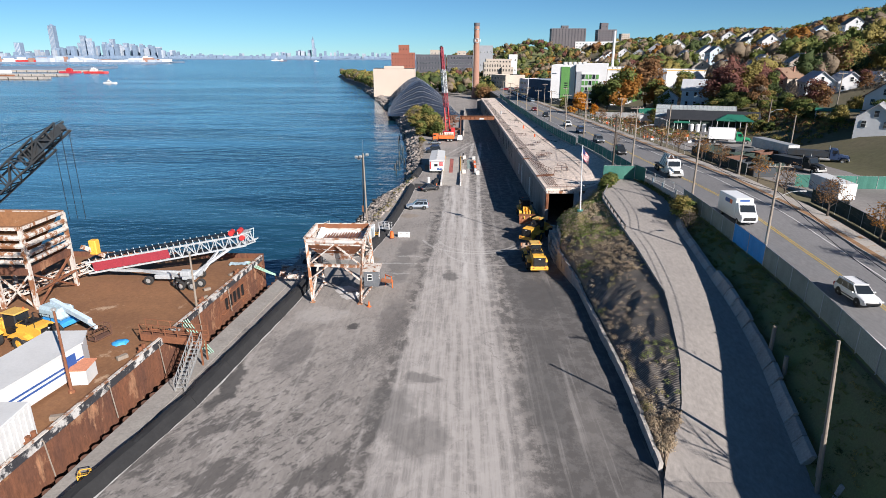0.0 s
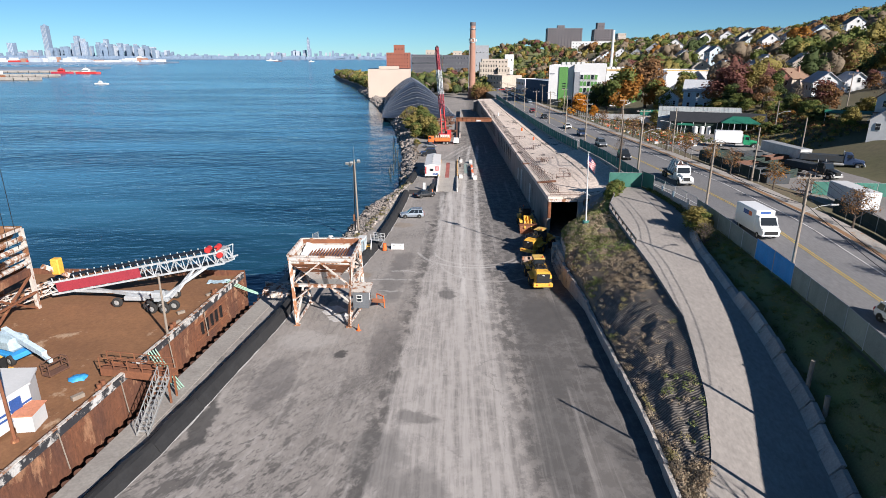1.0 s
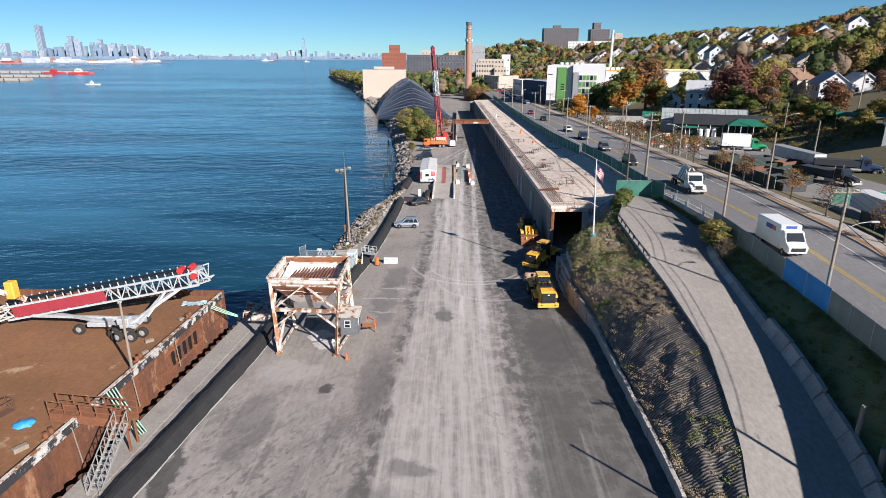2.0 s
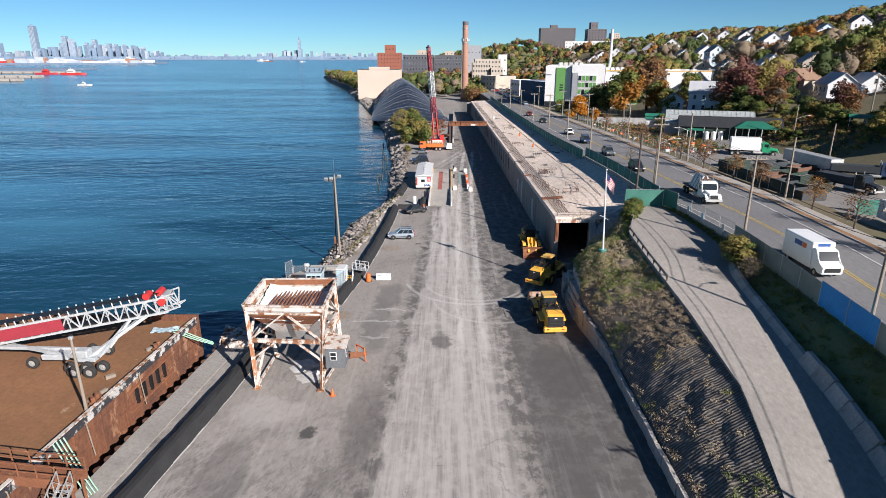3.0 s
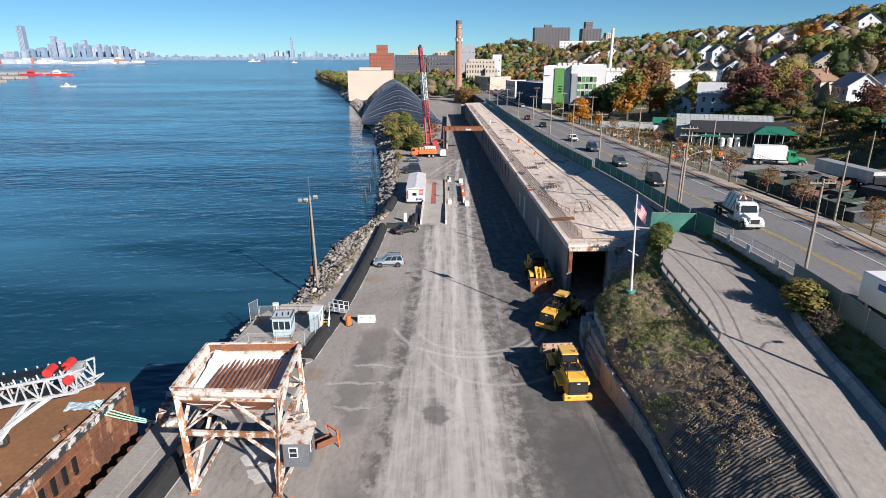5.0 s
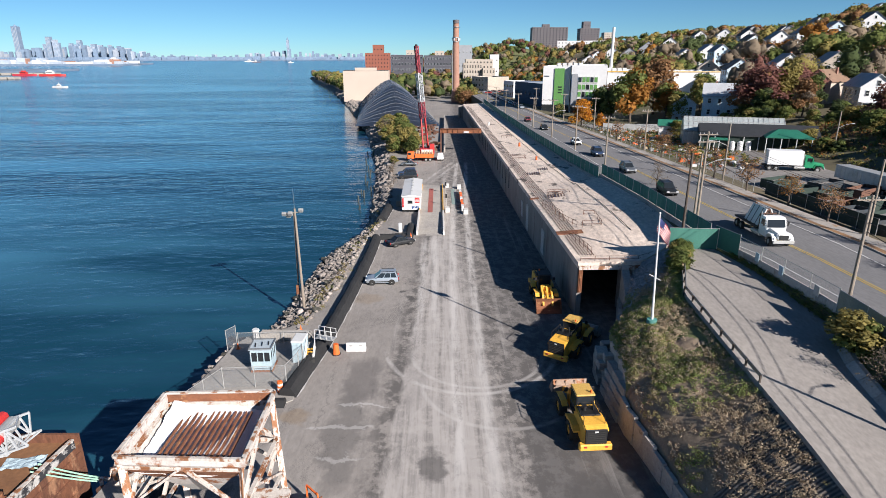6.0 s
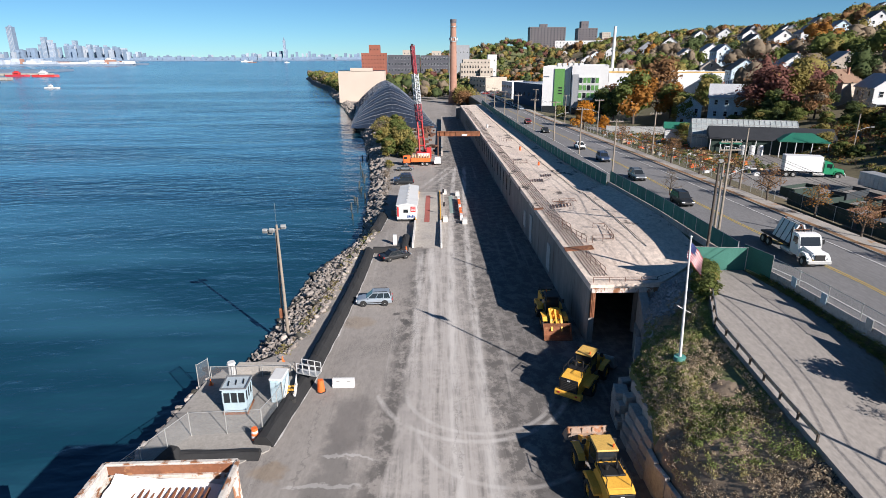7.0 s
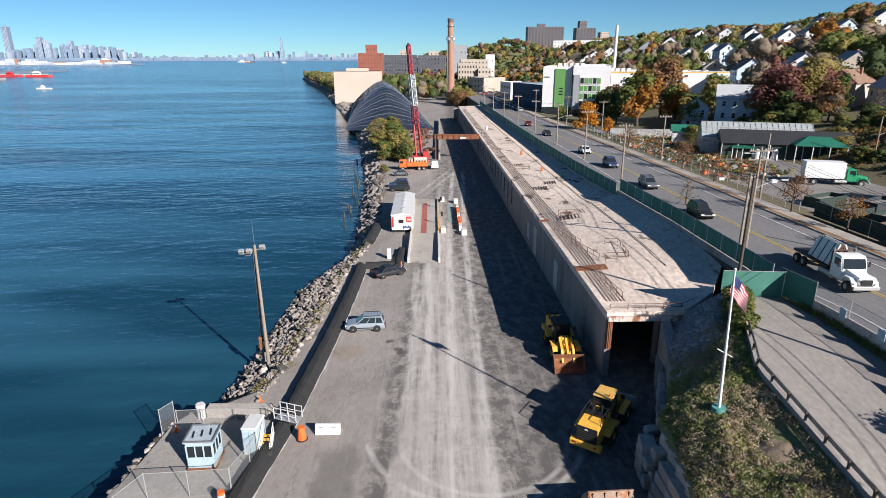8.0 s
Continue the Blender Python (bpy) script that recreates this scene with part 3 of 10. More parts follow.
def pipe(bm, pts, r, n=5):
    """One bent tube through points."""
    pts = [Vector(p) for p in pts]
    rings = []
    for i, p in enumerate(pts):
        q = (pts[min(i + 1, len(pts) - 1)] - pts[max(i - 1, 0)]).to_track_quat("Z", "Y")
        rings.append([bm.verts.new(p + q @ Vector((r * math.cos(2 * math.pi * j / n), r * math.sin(2 * math.pi * j / n), 0))) for j in range(n)])
    for a, b in zip(rings, rings[1:]):
        for j in range(n):
            bm.faces.new((a[j], a[(j + 1) % n], b[(j + 1) % n], b[j]))
    bm.faces.new(list(reversed(rings[0])))
    bm.faces.new(rings[-1])


def solid(bm, verts, faces, mi=0):
    vs = [bm.verts.new(v) for v in verts]
    for f in faces:
        bm.faces.new([vs[i] for i in f]).material_index = mi
    return vs


def prism(bm, outline, z0, z1, mi=0):
    """An upright block over a ground outline; z1 may be one height or one for each corner."""
    n = len(outline)
    tops = z1 if isinstance(z1, (list, tuple)) else [z1] * n
    v = [(x, y, z0) for x, y in outline] + [(x, y, t) for (x, y), t in zip(outline, tops)]
    solid(bm, v, [tuple(reversed(range(n))), tuple(range(n, 2 * n))] + [(i, (i + 1) % n, n + (i + 1) % n, n + i) for i in range(n)], mi)


def side_prism(bm, outline, x0, x1, mi=0):
    """A block whose side view (y, z) is given, from x0 to x1."""
    n = len(outline)
    v = [(x0, y, z) for y, z in outline] + [(x1, y, z) for y, z in outline]
    solid(bm, v, [tuple(reversed(range(n))), tuple(range(n, 2 * n))] + [(i, (i + 1) % n, n + (i + 1) % n, n + i) for i in range(n)], mi)


def sweep(bm, path, profile, jitter=0.0):
    """A closed profile of (sideways, up) carried along a path."""
    path = [Vector(p) for p in path]
    rings = []
    for i, p in enumerate(path):
        d = path[min(i + 1, len(path) - 1)] - path[max(i - 1, 0)]
        s = Vector((d.y, -d.x, 0)).normalized()
        rings.append([bm.verts.new(p + s * (u + random.uniform(-jitter, jitter)) + Vector((0, 0, v + random.uniform(-jitter, jitter)))) for u, v in profile])
    k = len(profile)
    for a, b in zip(rings, rings[1:]):
        for j in range(k):
            bm.faces.new((a[j], a[(j + 1) % k], b[(j + 1) % k], b[j]))
    bm.faces.new(rings[0])
    bm.faces.new(list(reversed(rings[-1])))
    bmesh.ops.recalc_face_normals(bm, faces=bm.faces)


def sheet(bm, rows, mi=0):
    """A sheet through rows of points, each row as long as the next."""
    vs = [[bm.verts.new(p) for p in r] for r in rows]
    for a, b in zip(vs, vs[1:]):
        for i in range(len(a) - 1):
            bm.faces.new((a[i], a[i + 1], b[i + 1], b[i])).material_index = mi


def steps(a, b, d):
    n = max(1, round((b - a) / d))
    return [a + (b - a) * i / n for i in range(n + 1)]


def rnd(a, b):
    return random.uniform(a, b)

# ---- the plan ----
# x of long edges, by y
QUAY = [(-60, -32), (25, -27.3), (48, -25.0), (71, -22.9), (86, -21.6), (93, -20.9), (95.8, -19.6), (96.5, -15.2), (104, -13.9), (115, -12.4), (127, -12.0), (142, -9.9), (152, -10.0), (170, -10.6), (206, -13.2), (274, -22.5), (330, -33), (420, -52), (504, -70), (643, -103), (765, -141), (945, -186), (1000, -170), (1060, -60)]
WALL_X = [(34.6, 16.3), (42, 16.7), (46, 16.9), (69, 16.9), (72.5, 16.5), (78, 15.75)]
WALL_Z = [(34.6, 0.75), (45, 1.0), (67, 1.05), (72, 1.7), (78, 2.6)]
RAMP_L = [(20, 14.0), (30, 15.0), (34.5, 16.6), (40, 19.6), (46, 21.4), (51, 22.3), (57, 23.4), (68, 23.4), (80, 23.2), (88, 23.4), (92, 24.9), (97, 26.7), (100, 27.3)]
RAMP_R = [(20, 25.2), (34, 26.7), (45, 28.5), (54, 29.5), (64, 29.9), (72, 30.4), (77, 31.2), (81, 33.2), (90, 32.7), (96, 32.1), (100, 31.0)]
RAMP_Z = [(20, 0.03), (33, 0.05), (40, 1.6), (46, 3.0), (51, 3.95), (57, 4.9), (68, 6.4), (80, 7.6), (90, 8.3), (98, 8.6), (101, 8.65)]
FENCE = [(-60, 24), (20, 30.2), (27, 31.0), (40, 32.6), (50, 33.5), (60, 33.9), (75, 33.8), (84, 33.5), (95, 32.5), (99.5, 31.3), (138, 29.3), (192, 28.0), (262, 25.4), (335, 23.4), (420, 21), (520, 16), (1500, -40)]
KERB = [(-60, 41), (32, 45.0), (58, 46.9), (75, 47.9), (100, 47.8), (122, 46.2), (144, 44.8), (180, 42.2), (250, 39.4), (335, 37), (420, 35), (520, 31), (1500, -22)]
ROAD_Z = [(-60, 0.5), (10, 4.4), (21, 5.2), (27, 5.8), (40, 6.7), (50, 7.25), (64, 7.8), (80, 8.6), (100, 8.8), (180, 8.8), (340, 6.4), (520, 4.5), (1500, 4.5)]
BOX_L = [(100.5, 16.6), (326, 12.5)]
WATER = -2.6


def road_z(y):
    return lin(ROAD_Z, y)


def ridge_top(x, y):
    """Height that the tree tops reach towards the ridge."""
    return 29 + math.hypot(x, y - 20) * lin([(0.15, 0.02), (0.2, 0.0245), (0.3, 0.0305), (0.43, 0.041), (0.55, 0.0445), (0.62, 0.060), (0.75, 0.085)], x / max(60, y - 20))


def land(x, y):
    """Height of the upland."""
    k = lin(KERB, y)
    base = road_z(y) - 0.12
    rise = 0.0
    s = x - max(78.0, k + 28)
    if s > 0:
        rise = 0.19 * s * smooth(0, 90, s) + 4.5 * smooth(0, 14, s)
    # the ridge drops towards the far end of the street
    rise = min(rise, lin([(450, 56), (1000, 40)], y), max(6.0, ridge_top(x, y) - 14 - base)) + min(4, 0.03 * max(0, y - 470)) * smooth(20, 140, x)
    dip = -0.9 * smooth(4, 10, x - k) * (1 - smooth(60, 90, x))
    bumpy = 1.2 * smooth(85, 140, x) * noise.noise((x * 0.02, y * 0.02, 0)) * 3
    return base + rise + dip + bumpy


# ---- water and ground ----
bm = bmesh.new()
solid(bm, [(-6000, -600, WATER), (3000, -600, WATER), (3000, 5150, WATER), (-6000, 5150, WATER)], [(0, 1, 2, 3)])
setting("water", bm, "sea", "deep blue harbour water with wind ripples and slicks", "water")

bm = bmesh.new()
ys = steps(-60, 345, 3) + steps(355, 1060, 14)
rows = []
for y in ys:
    a, b = lin(QUAY, y), 29.0 if y < 350 else lin(FENCE, y) + 4
    rows.append([(a, y, -6)] + [(a + (b - a) * k / 8, y, 0) for k in range(9)])
sheet(bm, rows)
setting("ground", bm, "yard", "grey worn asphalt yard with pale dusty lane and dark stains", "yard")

bm = bmesh.new()
rows = []
for y in steps(-60, 700, 8) + steps(720, 1500, 30):
    f, k = lin(FENCE, y), lin(KERB, y)
    xs = [f - 0.3, f + 1, (f + k) / 2, k, k + 3.2, k + 6, k + 11, k + 18, k + 26, k + 34, k + 42, k + 52, k + 64, k + 78] + [k + 95 + 22 * i for i in range(24)]
    rows.append([(f - 0.32, y, -1)] + [(x, y, land(x, y)) for x in xs])
sheet(bm, rows)
setting("ground_upland", bm, "hill", "grassy hillside ground rising behind the road", "ground", True)

bm = bmesh.new()
rows = []
for y in steps(-60, 520, 5):
    f, k, z = lin(FENCE, y) + 0.35, lin(KERB, y), road_z(y)
    rows.append([(f + (k - f) * i / 6, y, z + 0.06 * math.sin(math.pi * i / 6)) for i in range(7)])
sheet(bm, rows)
setting("road", bm, "road", "two-way asphalt road with double yellow line", "road")


def stripe(name, table_fn, width, y0, y1, material, label, z=0.012):
    b = bmesh.new()
    sheet(b, [[(table_fn(y) - width / 2, y, road_z(y) + 0.06 + z), (table_fn(y) + width / 2, y, road_z(y) + 0.06 + z)] for y in steps(y0, y1, 5)])
    return setting(name, b, material, label, "marking")


M["line_yellow"] = mat("line_yellow", (0.52, 0.36, 0.05), (0.40, 0.29, 0.06), 0.8, fine=8, scale=2)
M["line_white"] = mat("line_white", (0.75, 0.75, 0.73), (0.58, 0.58, 0.57), 0.8, fine=8, scale=2)


def mid_x(y):
    return (lin(FENCE, y) + 0.35 + lin(KERB, y)) / 2


stripe("trim_yellow_line", lambda y: mid_x(y) - 0.17, 0.14, -60, 430, "line_yellow", "faded yellow road line")
stripe("trim_yellow_line", lambda y: mid_x(y) + 0.17, 0.14, -60, 430, "line_yellow", "faded yellow road line")
stripe("trim_white_line", lambda y: lin(FENCE, y) + 2.6, 0.13, -60, 430, "line_white", "faded white edge line")
stripe("trim_white_line", lambda y: lin(KERB, y) - 2.3, 0.13, -60, 430, "line_white", "faded white edge line")

bm = bmesh.new()
path = [(lin(KERB, y), y, road_z(y)) for y in steps(-60, 520, 5)]
sweep(bm, path, [(0, -0.3), (0.16, -0.3), (0.16, 0.16), (0.02, 0.16)])
setting("kerb", bm, "concrete", "pale concrete kerb along the road", "kerb")
bm = bmesh.new()
sheet(bm, [[(lin(KERB, y) + 0.16, y, road_z(y) + 0.14), (lin(KERB, y) + 2.9, y, road_z(y) + 0.16), (lin(KERB, y) + 2.95, y, road_z(y) - 0.5)] for y in steps(-60, 520, 3)])
setting("pavement", bm, "walk", "concrete pavement scattered with brown fallen leaves", "pavement")

bm = bmesh.new()
for (a, c) in zip(steps(-60, 300, 4), steps(-60, 300, 4)[1:]):
    w0, w1 = 0.95 + 0.25 * noise.noise((a * 0.2, 0, 2)), 0.95 + 0.25 * noise.noise((c * 0.2, 0, 2))
    sheet(bm, [[(lin(KERB, y) + 0.17, y, road_z(y) + 0.155), (lin(KERB, y) + w, y, road_z(y) + 0.16)] for y, w in ((a, w0), (c, w1))])
setting("ground_tree_strip", bm, "leaf_litter", "strip of brown soil and fallen leaves behind the kerb", "soil")
bm = bmesh.new()
rows = []
for y in steps(-60, 235, 6):
    k = lin(KERB, y)
    rows.append([(x, y, land(x, y) + 0.05) for x in (k + 7, k + 12, k + 18, k + 24, k + 30)])
sheet(bm, rows)
setting("ground_lot", bm, "lot", "worn asphalt lot of the garden centre and lorry yard", "lot")

# ramp road up to the gate
bm = bmesh.new()
rows = []
for y in steps(20, 100.5, 1.5):
    a, b, z = lin(RAMP_L, y), lin(RAMP_R, y), lin(RAMP_Z, y)
    rows.append([(a, y, z - 1.6)] + [(a + (b - a) * i / 5, y, z) for i in range(6)])
sheet(bm, rows)
setting("road_ramp", bm, "ramp", "cracked pale asphalt ramp climbing to the gate", "road")

# verge between the ramp and the street fence
bm = bmesh.new()
rows = []
for y in steps(-60, 100.5, 2):
    a, b = lin(RAMP_R, y) - 0.1, lin(FENCE, y) + 0.1
    z0, z1 = lin(RAMP_Z, y) - 0.05, road_z(y) - 0.05
    rows.append([(a + (b - a) * i / 6, y, z0 + (z1 - z0) * smooth(0, 1, i / 6) + (noise.noise((y * 0.5, i, 3)) * 0.2 if 0 < i < 6 else 0)) for i in range(7)])
sheet(bm, rows)
setting("ground_verge", bm, "grass", "steep grassy verge in shade below the street", "grass")

# bank between the retaining wall and the ramp
bm = bmesh.new()
rows = []


def bank_point(y, k):
    a = lin(WALL_X, y) + 0.25 if y < 79 else lin([(79, 15.9), (82, 16.4), (87.5, 16.7), (88.6, 18.3), (92, 19.2), (96, 20.7), (101, 22.2)], y)
    b, z1 = lin(RAMP_L, y) + 0.05, lin(RAMP_Z, y) - lin([(50, 0.06), (72, 0.4), (92, 0.4), (97, 0.2)], y)
    z0 = (lin(WALL_Z, y) - 0.15) if y < 79 else lin([(79, 2.8), (80.5, 3.7), (87.5, 3.8), (88.8, 3.0), (96, 2.8), (101, 3.0)], y)
    z0 = min(z0, z1)
    e = math.sin(math.pi * k)
    z = z0 + (z1 - z0) * (k ** lin([(45, 0.85), (60, 0.72), (72, 0.62), (84, 0.47)], y)) + e * (0.35 * noise.noise((y * 0.35, k * 4, 0)) + 0.12 * noise.noise((y * 1.7, k * 14, 5)))
    if 40 < y < 66:
        z += 0.03 * e * math.sin((y * 0.75 + k * 3.4 + 0.4 * noise.noise((y * .4, k * 3, 9))) * 13.0)
    return (a + (b - a) * k, y, z)


for y in steps(34.6, 101, 0.12):
    rows.append([bank_point(y, i / 26) for i in range(27)])
sheet(bm, rows)
bm.faces.ensure_lookup_table()
for f in bm.faces:
    c = f.calc_center_median()
    w = noise.noise((c.x * 0.35, c.y * 0.35, 2)) * 4
    if 39 + w < c.y < 67 + w + (c.x - 18) * 0.9 and c.x > 17.2 + 0.5 * w * 0.3:
        f.material_index = 1
    elif c.y > 93.5 + w * 0.3:
        f.material_index = 2
    elif c.y > 79.5 + 1.5 * w and c.x < 24:
        f.material_index = 3
setting("ground_bank", bm, ["soil", "netting", "gravel", "grass"], "earth bank with dry weeds and ribbed black erosion matting", "bank", True)

# ---- concrete box (covered roadway) ----
bm = bmesh.new()
Z = 6.6
ys = steps(100.5, 330, 6)
rows = []


def roof_l(y):
    return lin(BOX_L, y)


def roof_r(y):
    return 27.2 + (lin(FENCE, y) - 0.28 - 27.2) * smooth(102.5, 109, y)


def roof_edge_z(y):
    """Height of the deck at its street edge."""
    return lin([(100, 7.3), (104, 7.7), (110, 8.6), (118, 8.95), (126, 9.0), (138.6, 8.75), (140, 8.05), (166, 7.15), (196, 6.65), (335, 6.45)], y)


def roof_z(k, y):
    return Z + (roof_edge_z(y) - Z) * k ** lin([(101, 3.0), (112, 1.25), (140, 1.1)], y)


def deck_z(x, y):
    return roof_z(min(1, max(0, (x - roof_l(y)) / (roof_r(y) - roof_l(y)))), y)


def roof_end(k):
    """y of the skew near edge, k from 0 at the water side to 1."""
    return 100.5 + 2.4 * max(0.0, (k - 0.68) / 0.32)


rows = []
for j in range(47):
    t = j / 46
    r = []
    for i in range(13):
        k = i / 12
        y = roof_end(k) + (330 + 8 * k - roof_end(k)) * t
        r.append((roof_l(y) + (roof_r(y) - roof_l(y)) * k, y, roof_z(k, y)))
    rows.append(r)
sheet(bm, rows)
for r in (rows,):
    low = [[(x, y, z - 0.7) for x, y, z in q] for q in r]
sheet(bm, [list(reversed(q)) for q in low])
sheet(bm, [low[0], rows[0]])
sheet(bm, [rows[-1], low[-1]])
sheet(bm, [[q[0] for q in rows], [q[0] for q in low]])
sheet(bm, [[q[-1] for q in low], [q[-1] for q in rows]])
bmesh.ops.remove_doubles(bm, verts=bm.verts, dist=0.001)
bmesh.ops.recalc_face_normals(bm, faces=bm.faces)
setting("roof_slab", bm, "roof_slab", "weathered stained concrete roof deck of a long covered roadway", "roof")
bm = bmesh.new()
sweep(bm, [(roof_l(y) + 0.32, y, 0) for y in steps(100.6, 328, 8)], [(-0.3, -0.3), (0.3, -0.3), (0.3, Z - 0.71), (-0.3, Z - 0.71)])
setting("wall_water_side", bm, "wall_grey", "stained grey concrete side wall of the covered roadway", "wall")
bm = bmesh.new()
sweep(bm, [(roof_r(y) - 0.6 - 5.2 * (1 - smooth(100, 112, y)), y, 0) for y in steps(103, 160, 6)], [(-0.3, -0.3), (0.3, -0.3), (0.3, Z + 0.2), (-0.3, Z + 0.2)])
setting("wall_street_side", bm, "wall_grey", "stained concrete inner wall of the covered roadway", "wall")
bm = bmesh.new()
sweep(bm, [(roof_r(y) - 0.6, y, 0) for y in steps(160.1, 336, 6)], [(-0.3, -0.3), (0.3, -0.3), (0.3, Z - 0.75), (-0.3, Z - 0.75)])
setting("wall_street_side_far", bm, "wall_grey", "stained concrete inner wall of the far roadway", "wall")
bm = bmesh.new()
box(bm, (17.5, 333, 2.8), (14, 0.5, 6))
setting("wall_far_end", bm, "wall_grey", "plain concrete end wall", "wall")

# street retaining wall beside the roof
bm = bmesh.new()
def parapet_z(y):
    return lin([(100.5, 9.3), (120, 9.55), (139, 9.25), (139.5, 8.45), (166, 7.55), (196, 7.0), (335, 6.8)], y)


def parapet_x(y):
    return lin(FENCE, y) - (0.1 if y < 139.2 else 0.5)


sweep(bm, [(parapet_x(y), y, parapet_z(y)) for y in steps(101, 139, 6) + steps(139.5, 335, 6)], [(-0.15, -3), (0.15, -3), (0.15, 0), (-0.15, 0)])
setting("wall_street_retaining", bm, "concrete", "low concrete parapet carrying the street fence", "wall")

# retaining wall of the bank
bm = bmesh.new()
for a, b in zip(steps(34.6, 79.4, 1.5), steps(34.6, 79.4, 1.5)[1:]):
    xa, xb, z = lin(WALL_X, a), lin(WALL_X, b), lin(WALL_Z, (a + b) / 2)
    o = rnd(-0.05, 0.05)
    prism(bm, [(xa - 0.17 + o, a + 0.02), (xa + 0.15 + o, a + 0.02), (xb + 0.15 + o, b - 0.02), (xb - 0.17 + o, b - 0.02)], -0.3, [z + rnd(-0.07, 0.05) for q in range(4)])
setting("wall_bank", bm, "block", "broken-topped concrete retaining wall below the bank", "wall")

# far land and skyline, with the haze put into its blue colour
bm = bmesh.new()
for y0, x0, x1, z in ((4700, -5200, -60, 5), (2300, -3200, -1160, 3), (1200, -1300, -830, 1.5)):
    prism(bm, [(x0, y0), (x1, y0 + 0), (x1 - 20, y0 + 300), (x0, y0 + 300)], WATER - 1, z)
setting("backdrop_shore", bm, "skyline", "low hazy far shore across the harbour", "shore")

# ---- berms of black cloth ----
BERM_PROFILE = [(-1.05, -0.05), (1.15, -0.05), (0.9, 0.55), (0.5, 1.05), (0.15, 1.15), (-0.3, 1.12), (-0.75, 0.75)]


def berm(path, label, k=1.0):
    pts = []
    for (x0, y0), (x1, y1) in zip(path, path[1:]):
        n = max(2, int(math.hypot(x1 - x0, y1 - y0) / 1.2))
        pts += [(x0 + (x1 - x0) * i / n, y0 + (y1 - y0) * i / n, 0) for i in range(n)]
    pts.append((*path[-1], 0))
    t = thing("barrier", pose(*pts[0]), label, "barrier", "black cloth barriers")
    for i in range(0, len(pts) - 1, 5):
        b = bmesh.new()
        sweep(b, [Vector(p) - Vector(pts[0]) for p in pts[i:i + 6]], [(u * k, v * k) for u, v in BERM_PROFILE], 0.045)
        part("cloth_length", b, "berm", t)
    if k > 0.75:
        d = bmesh.new()
        sheet(d, [[(x + u, y, 0.014) for u in (1.0 * k, 1.22 * k + 0.25 * max(0, noise.noise((y * 0.5, x, 1))) + 0.1 * noise.noise((y * 2.1, 3, 1)))] for x, y, z in pts])
        tagged(part("dust_line", d, "salt_dirty"), "pale line of dust along the foot of the berm", "dust", kind="stuff")
    return t


berm([(-29.0, -20), (-25.2, 25), (-24.4, 30.5), (-21.9, 42), (-19.3, 64), (-18.6, 71.5), (-18.8, 75)], "long black cloth-covered berm along the quay edge", 0.82)
berm([(-12.9, 83.6), (-11.6, 93), (-10.8, 104), (-10.2, 114), (-9.8, 124), (-9.7, 131)], "long black cloth-covered berm beside the rocks", 0.8)
berm([(-9.0, 131.4), (-4.8, 131.6)], "short black cloth-covered berm behind the dark car", 0.7)
berm([(-4.4, 130.6), (-4.2, 138.5)], "short black cloth-covered berm near the scale office", 0.7)
berm([(-18.8, 82.3), (-12.7, 82.4)], "short black cloth roll on the landing", 0.5)
berm([(-20.6, 78.0), (-19.2, 82.6)], "black cloth-covered berm stub at the landing fence", 0.8)
berm([(-9.9, 142.5), (-9.3, 152)], "black cloth-covered berm beside the scale office", 0.9)

# ---- riprap shore ----
ROCKS = []
for i in range(8):
    b = bmesh.new()
    bmesh.ops.create_icosphere(b, subdivisions=1 if i < 6 else 2, radius=0.5)
    for v in b.verts:
        v.co *= rnd(0.72, 1.25)
        v.co.z *= 0.72
    me = bpy.data.meshes.new("rock")
    b.to_mesh(me)
    b.free()
    me.materials.append(M["rock"] if i % 4 != 3 else M["dark_rock"])
    ROCKS.append(me)

SHORE = [(95.5, -20.2), (100, -19.3), (112, -18.3), (129, -17.4), (142, -13.1), (152, -12.3), (168, -13.3), (206, -16.3), (274, -26), (330, -36.5), (420, -55.5), (504, -74), (643, -107), (765, -145), (945, -190)]
bm = bmesh.new()
rows = []
for y in steps(95.6, 945, 4):
    a, b = lin(SHORE, y), lin(QUAY, y) + 0.3
    rows.append([(a - 1.0, y, -4)] + [(a + (b - a) * i / 5, y, -2.8 + 2.75 * (i / 5) ** 0.8 + 0.25 * noise.noise((y * 0.6, i, 1))) for i in range(6)])
sheet(bm, rows)
riprap = setting("ground_riprap", bm, "dark_rock", "bank of broken pale rocks at the waterline", "shore", True)


def rock_spot(y):
    a, b = lin(SHORE, y) - 0.6, lin(QUAY, y) + 0.5
    k = rnd(0, 1)
    return a + (b - a) * k, -2.7 + 2.75 * k ** 0.8, k


for i in range(420):
    y = 96 + 58 * rnd(0, 1) ** 1.1
    x, z, k = rock_spot(y)
    s = rnd(0.35, 1.0) * (0.75 + 0.6 * rnd(0, 1) ** 3)
    mesh = ROCKS[3 if k < 0.22 and random.random() < 0.8 else random.choice((0, 1, 2, 4, 5, 6, 0, 1, 7))]
    piece("rock", mesh, riprap, pose(x, y, z + 0.12 * s, rnd(-30, 30), rnd(-30, 30), rnd(0, 360)) @ Matrix.Diagonal((s * rnd(0.8, 1.5), s, s * rnd(0.6, 1), 1)))


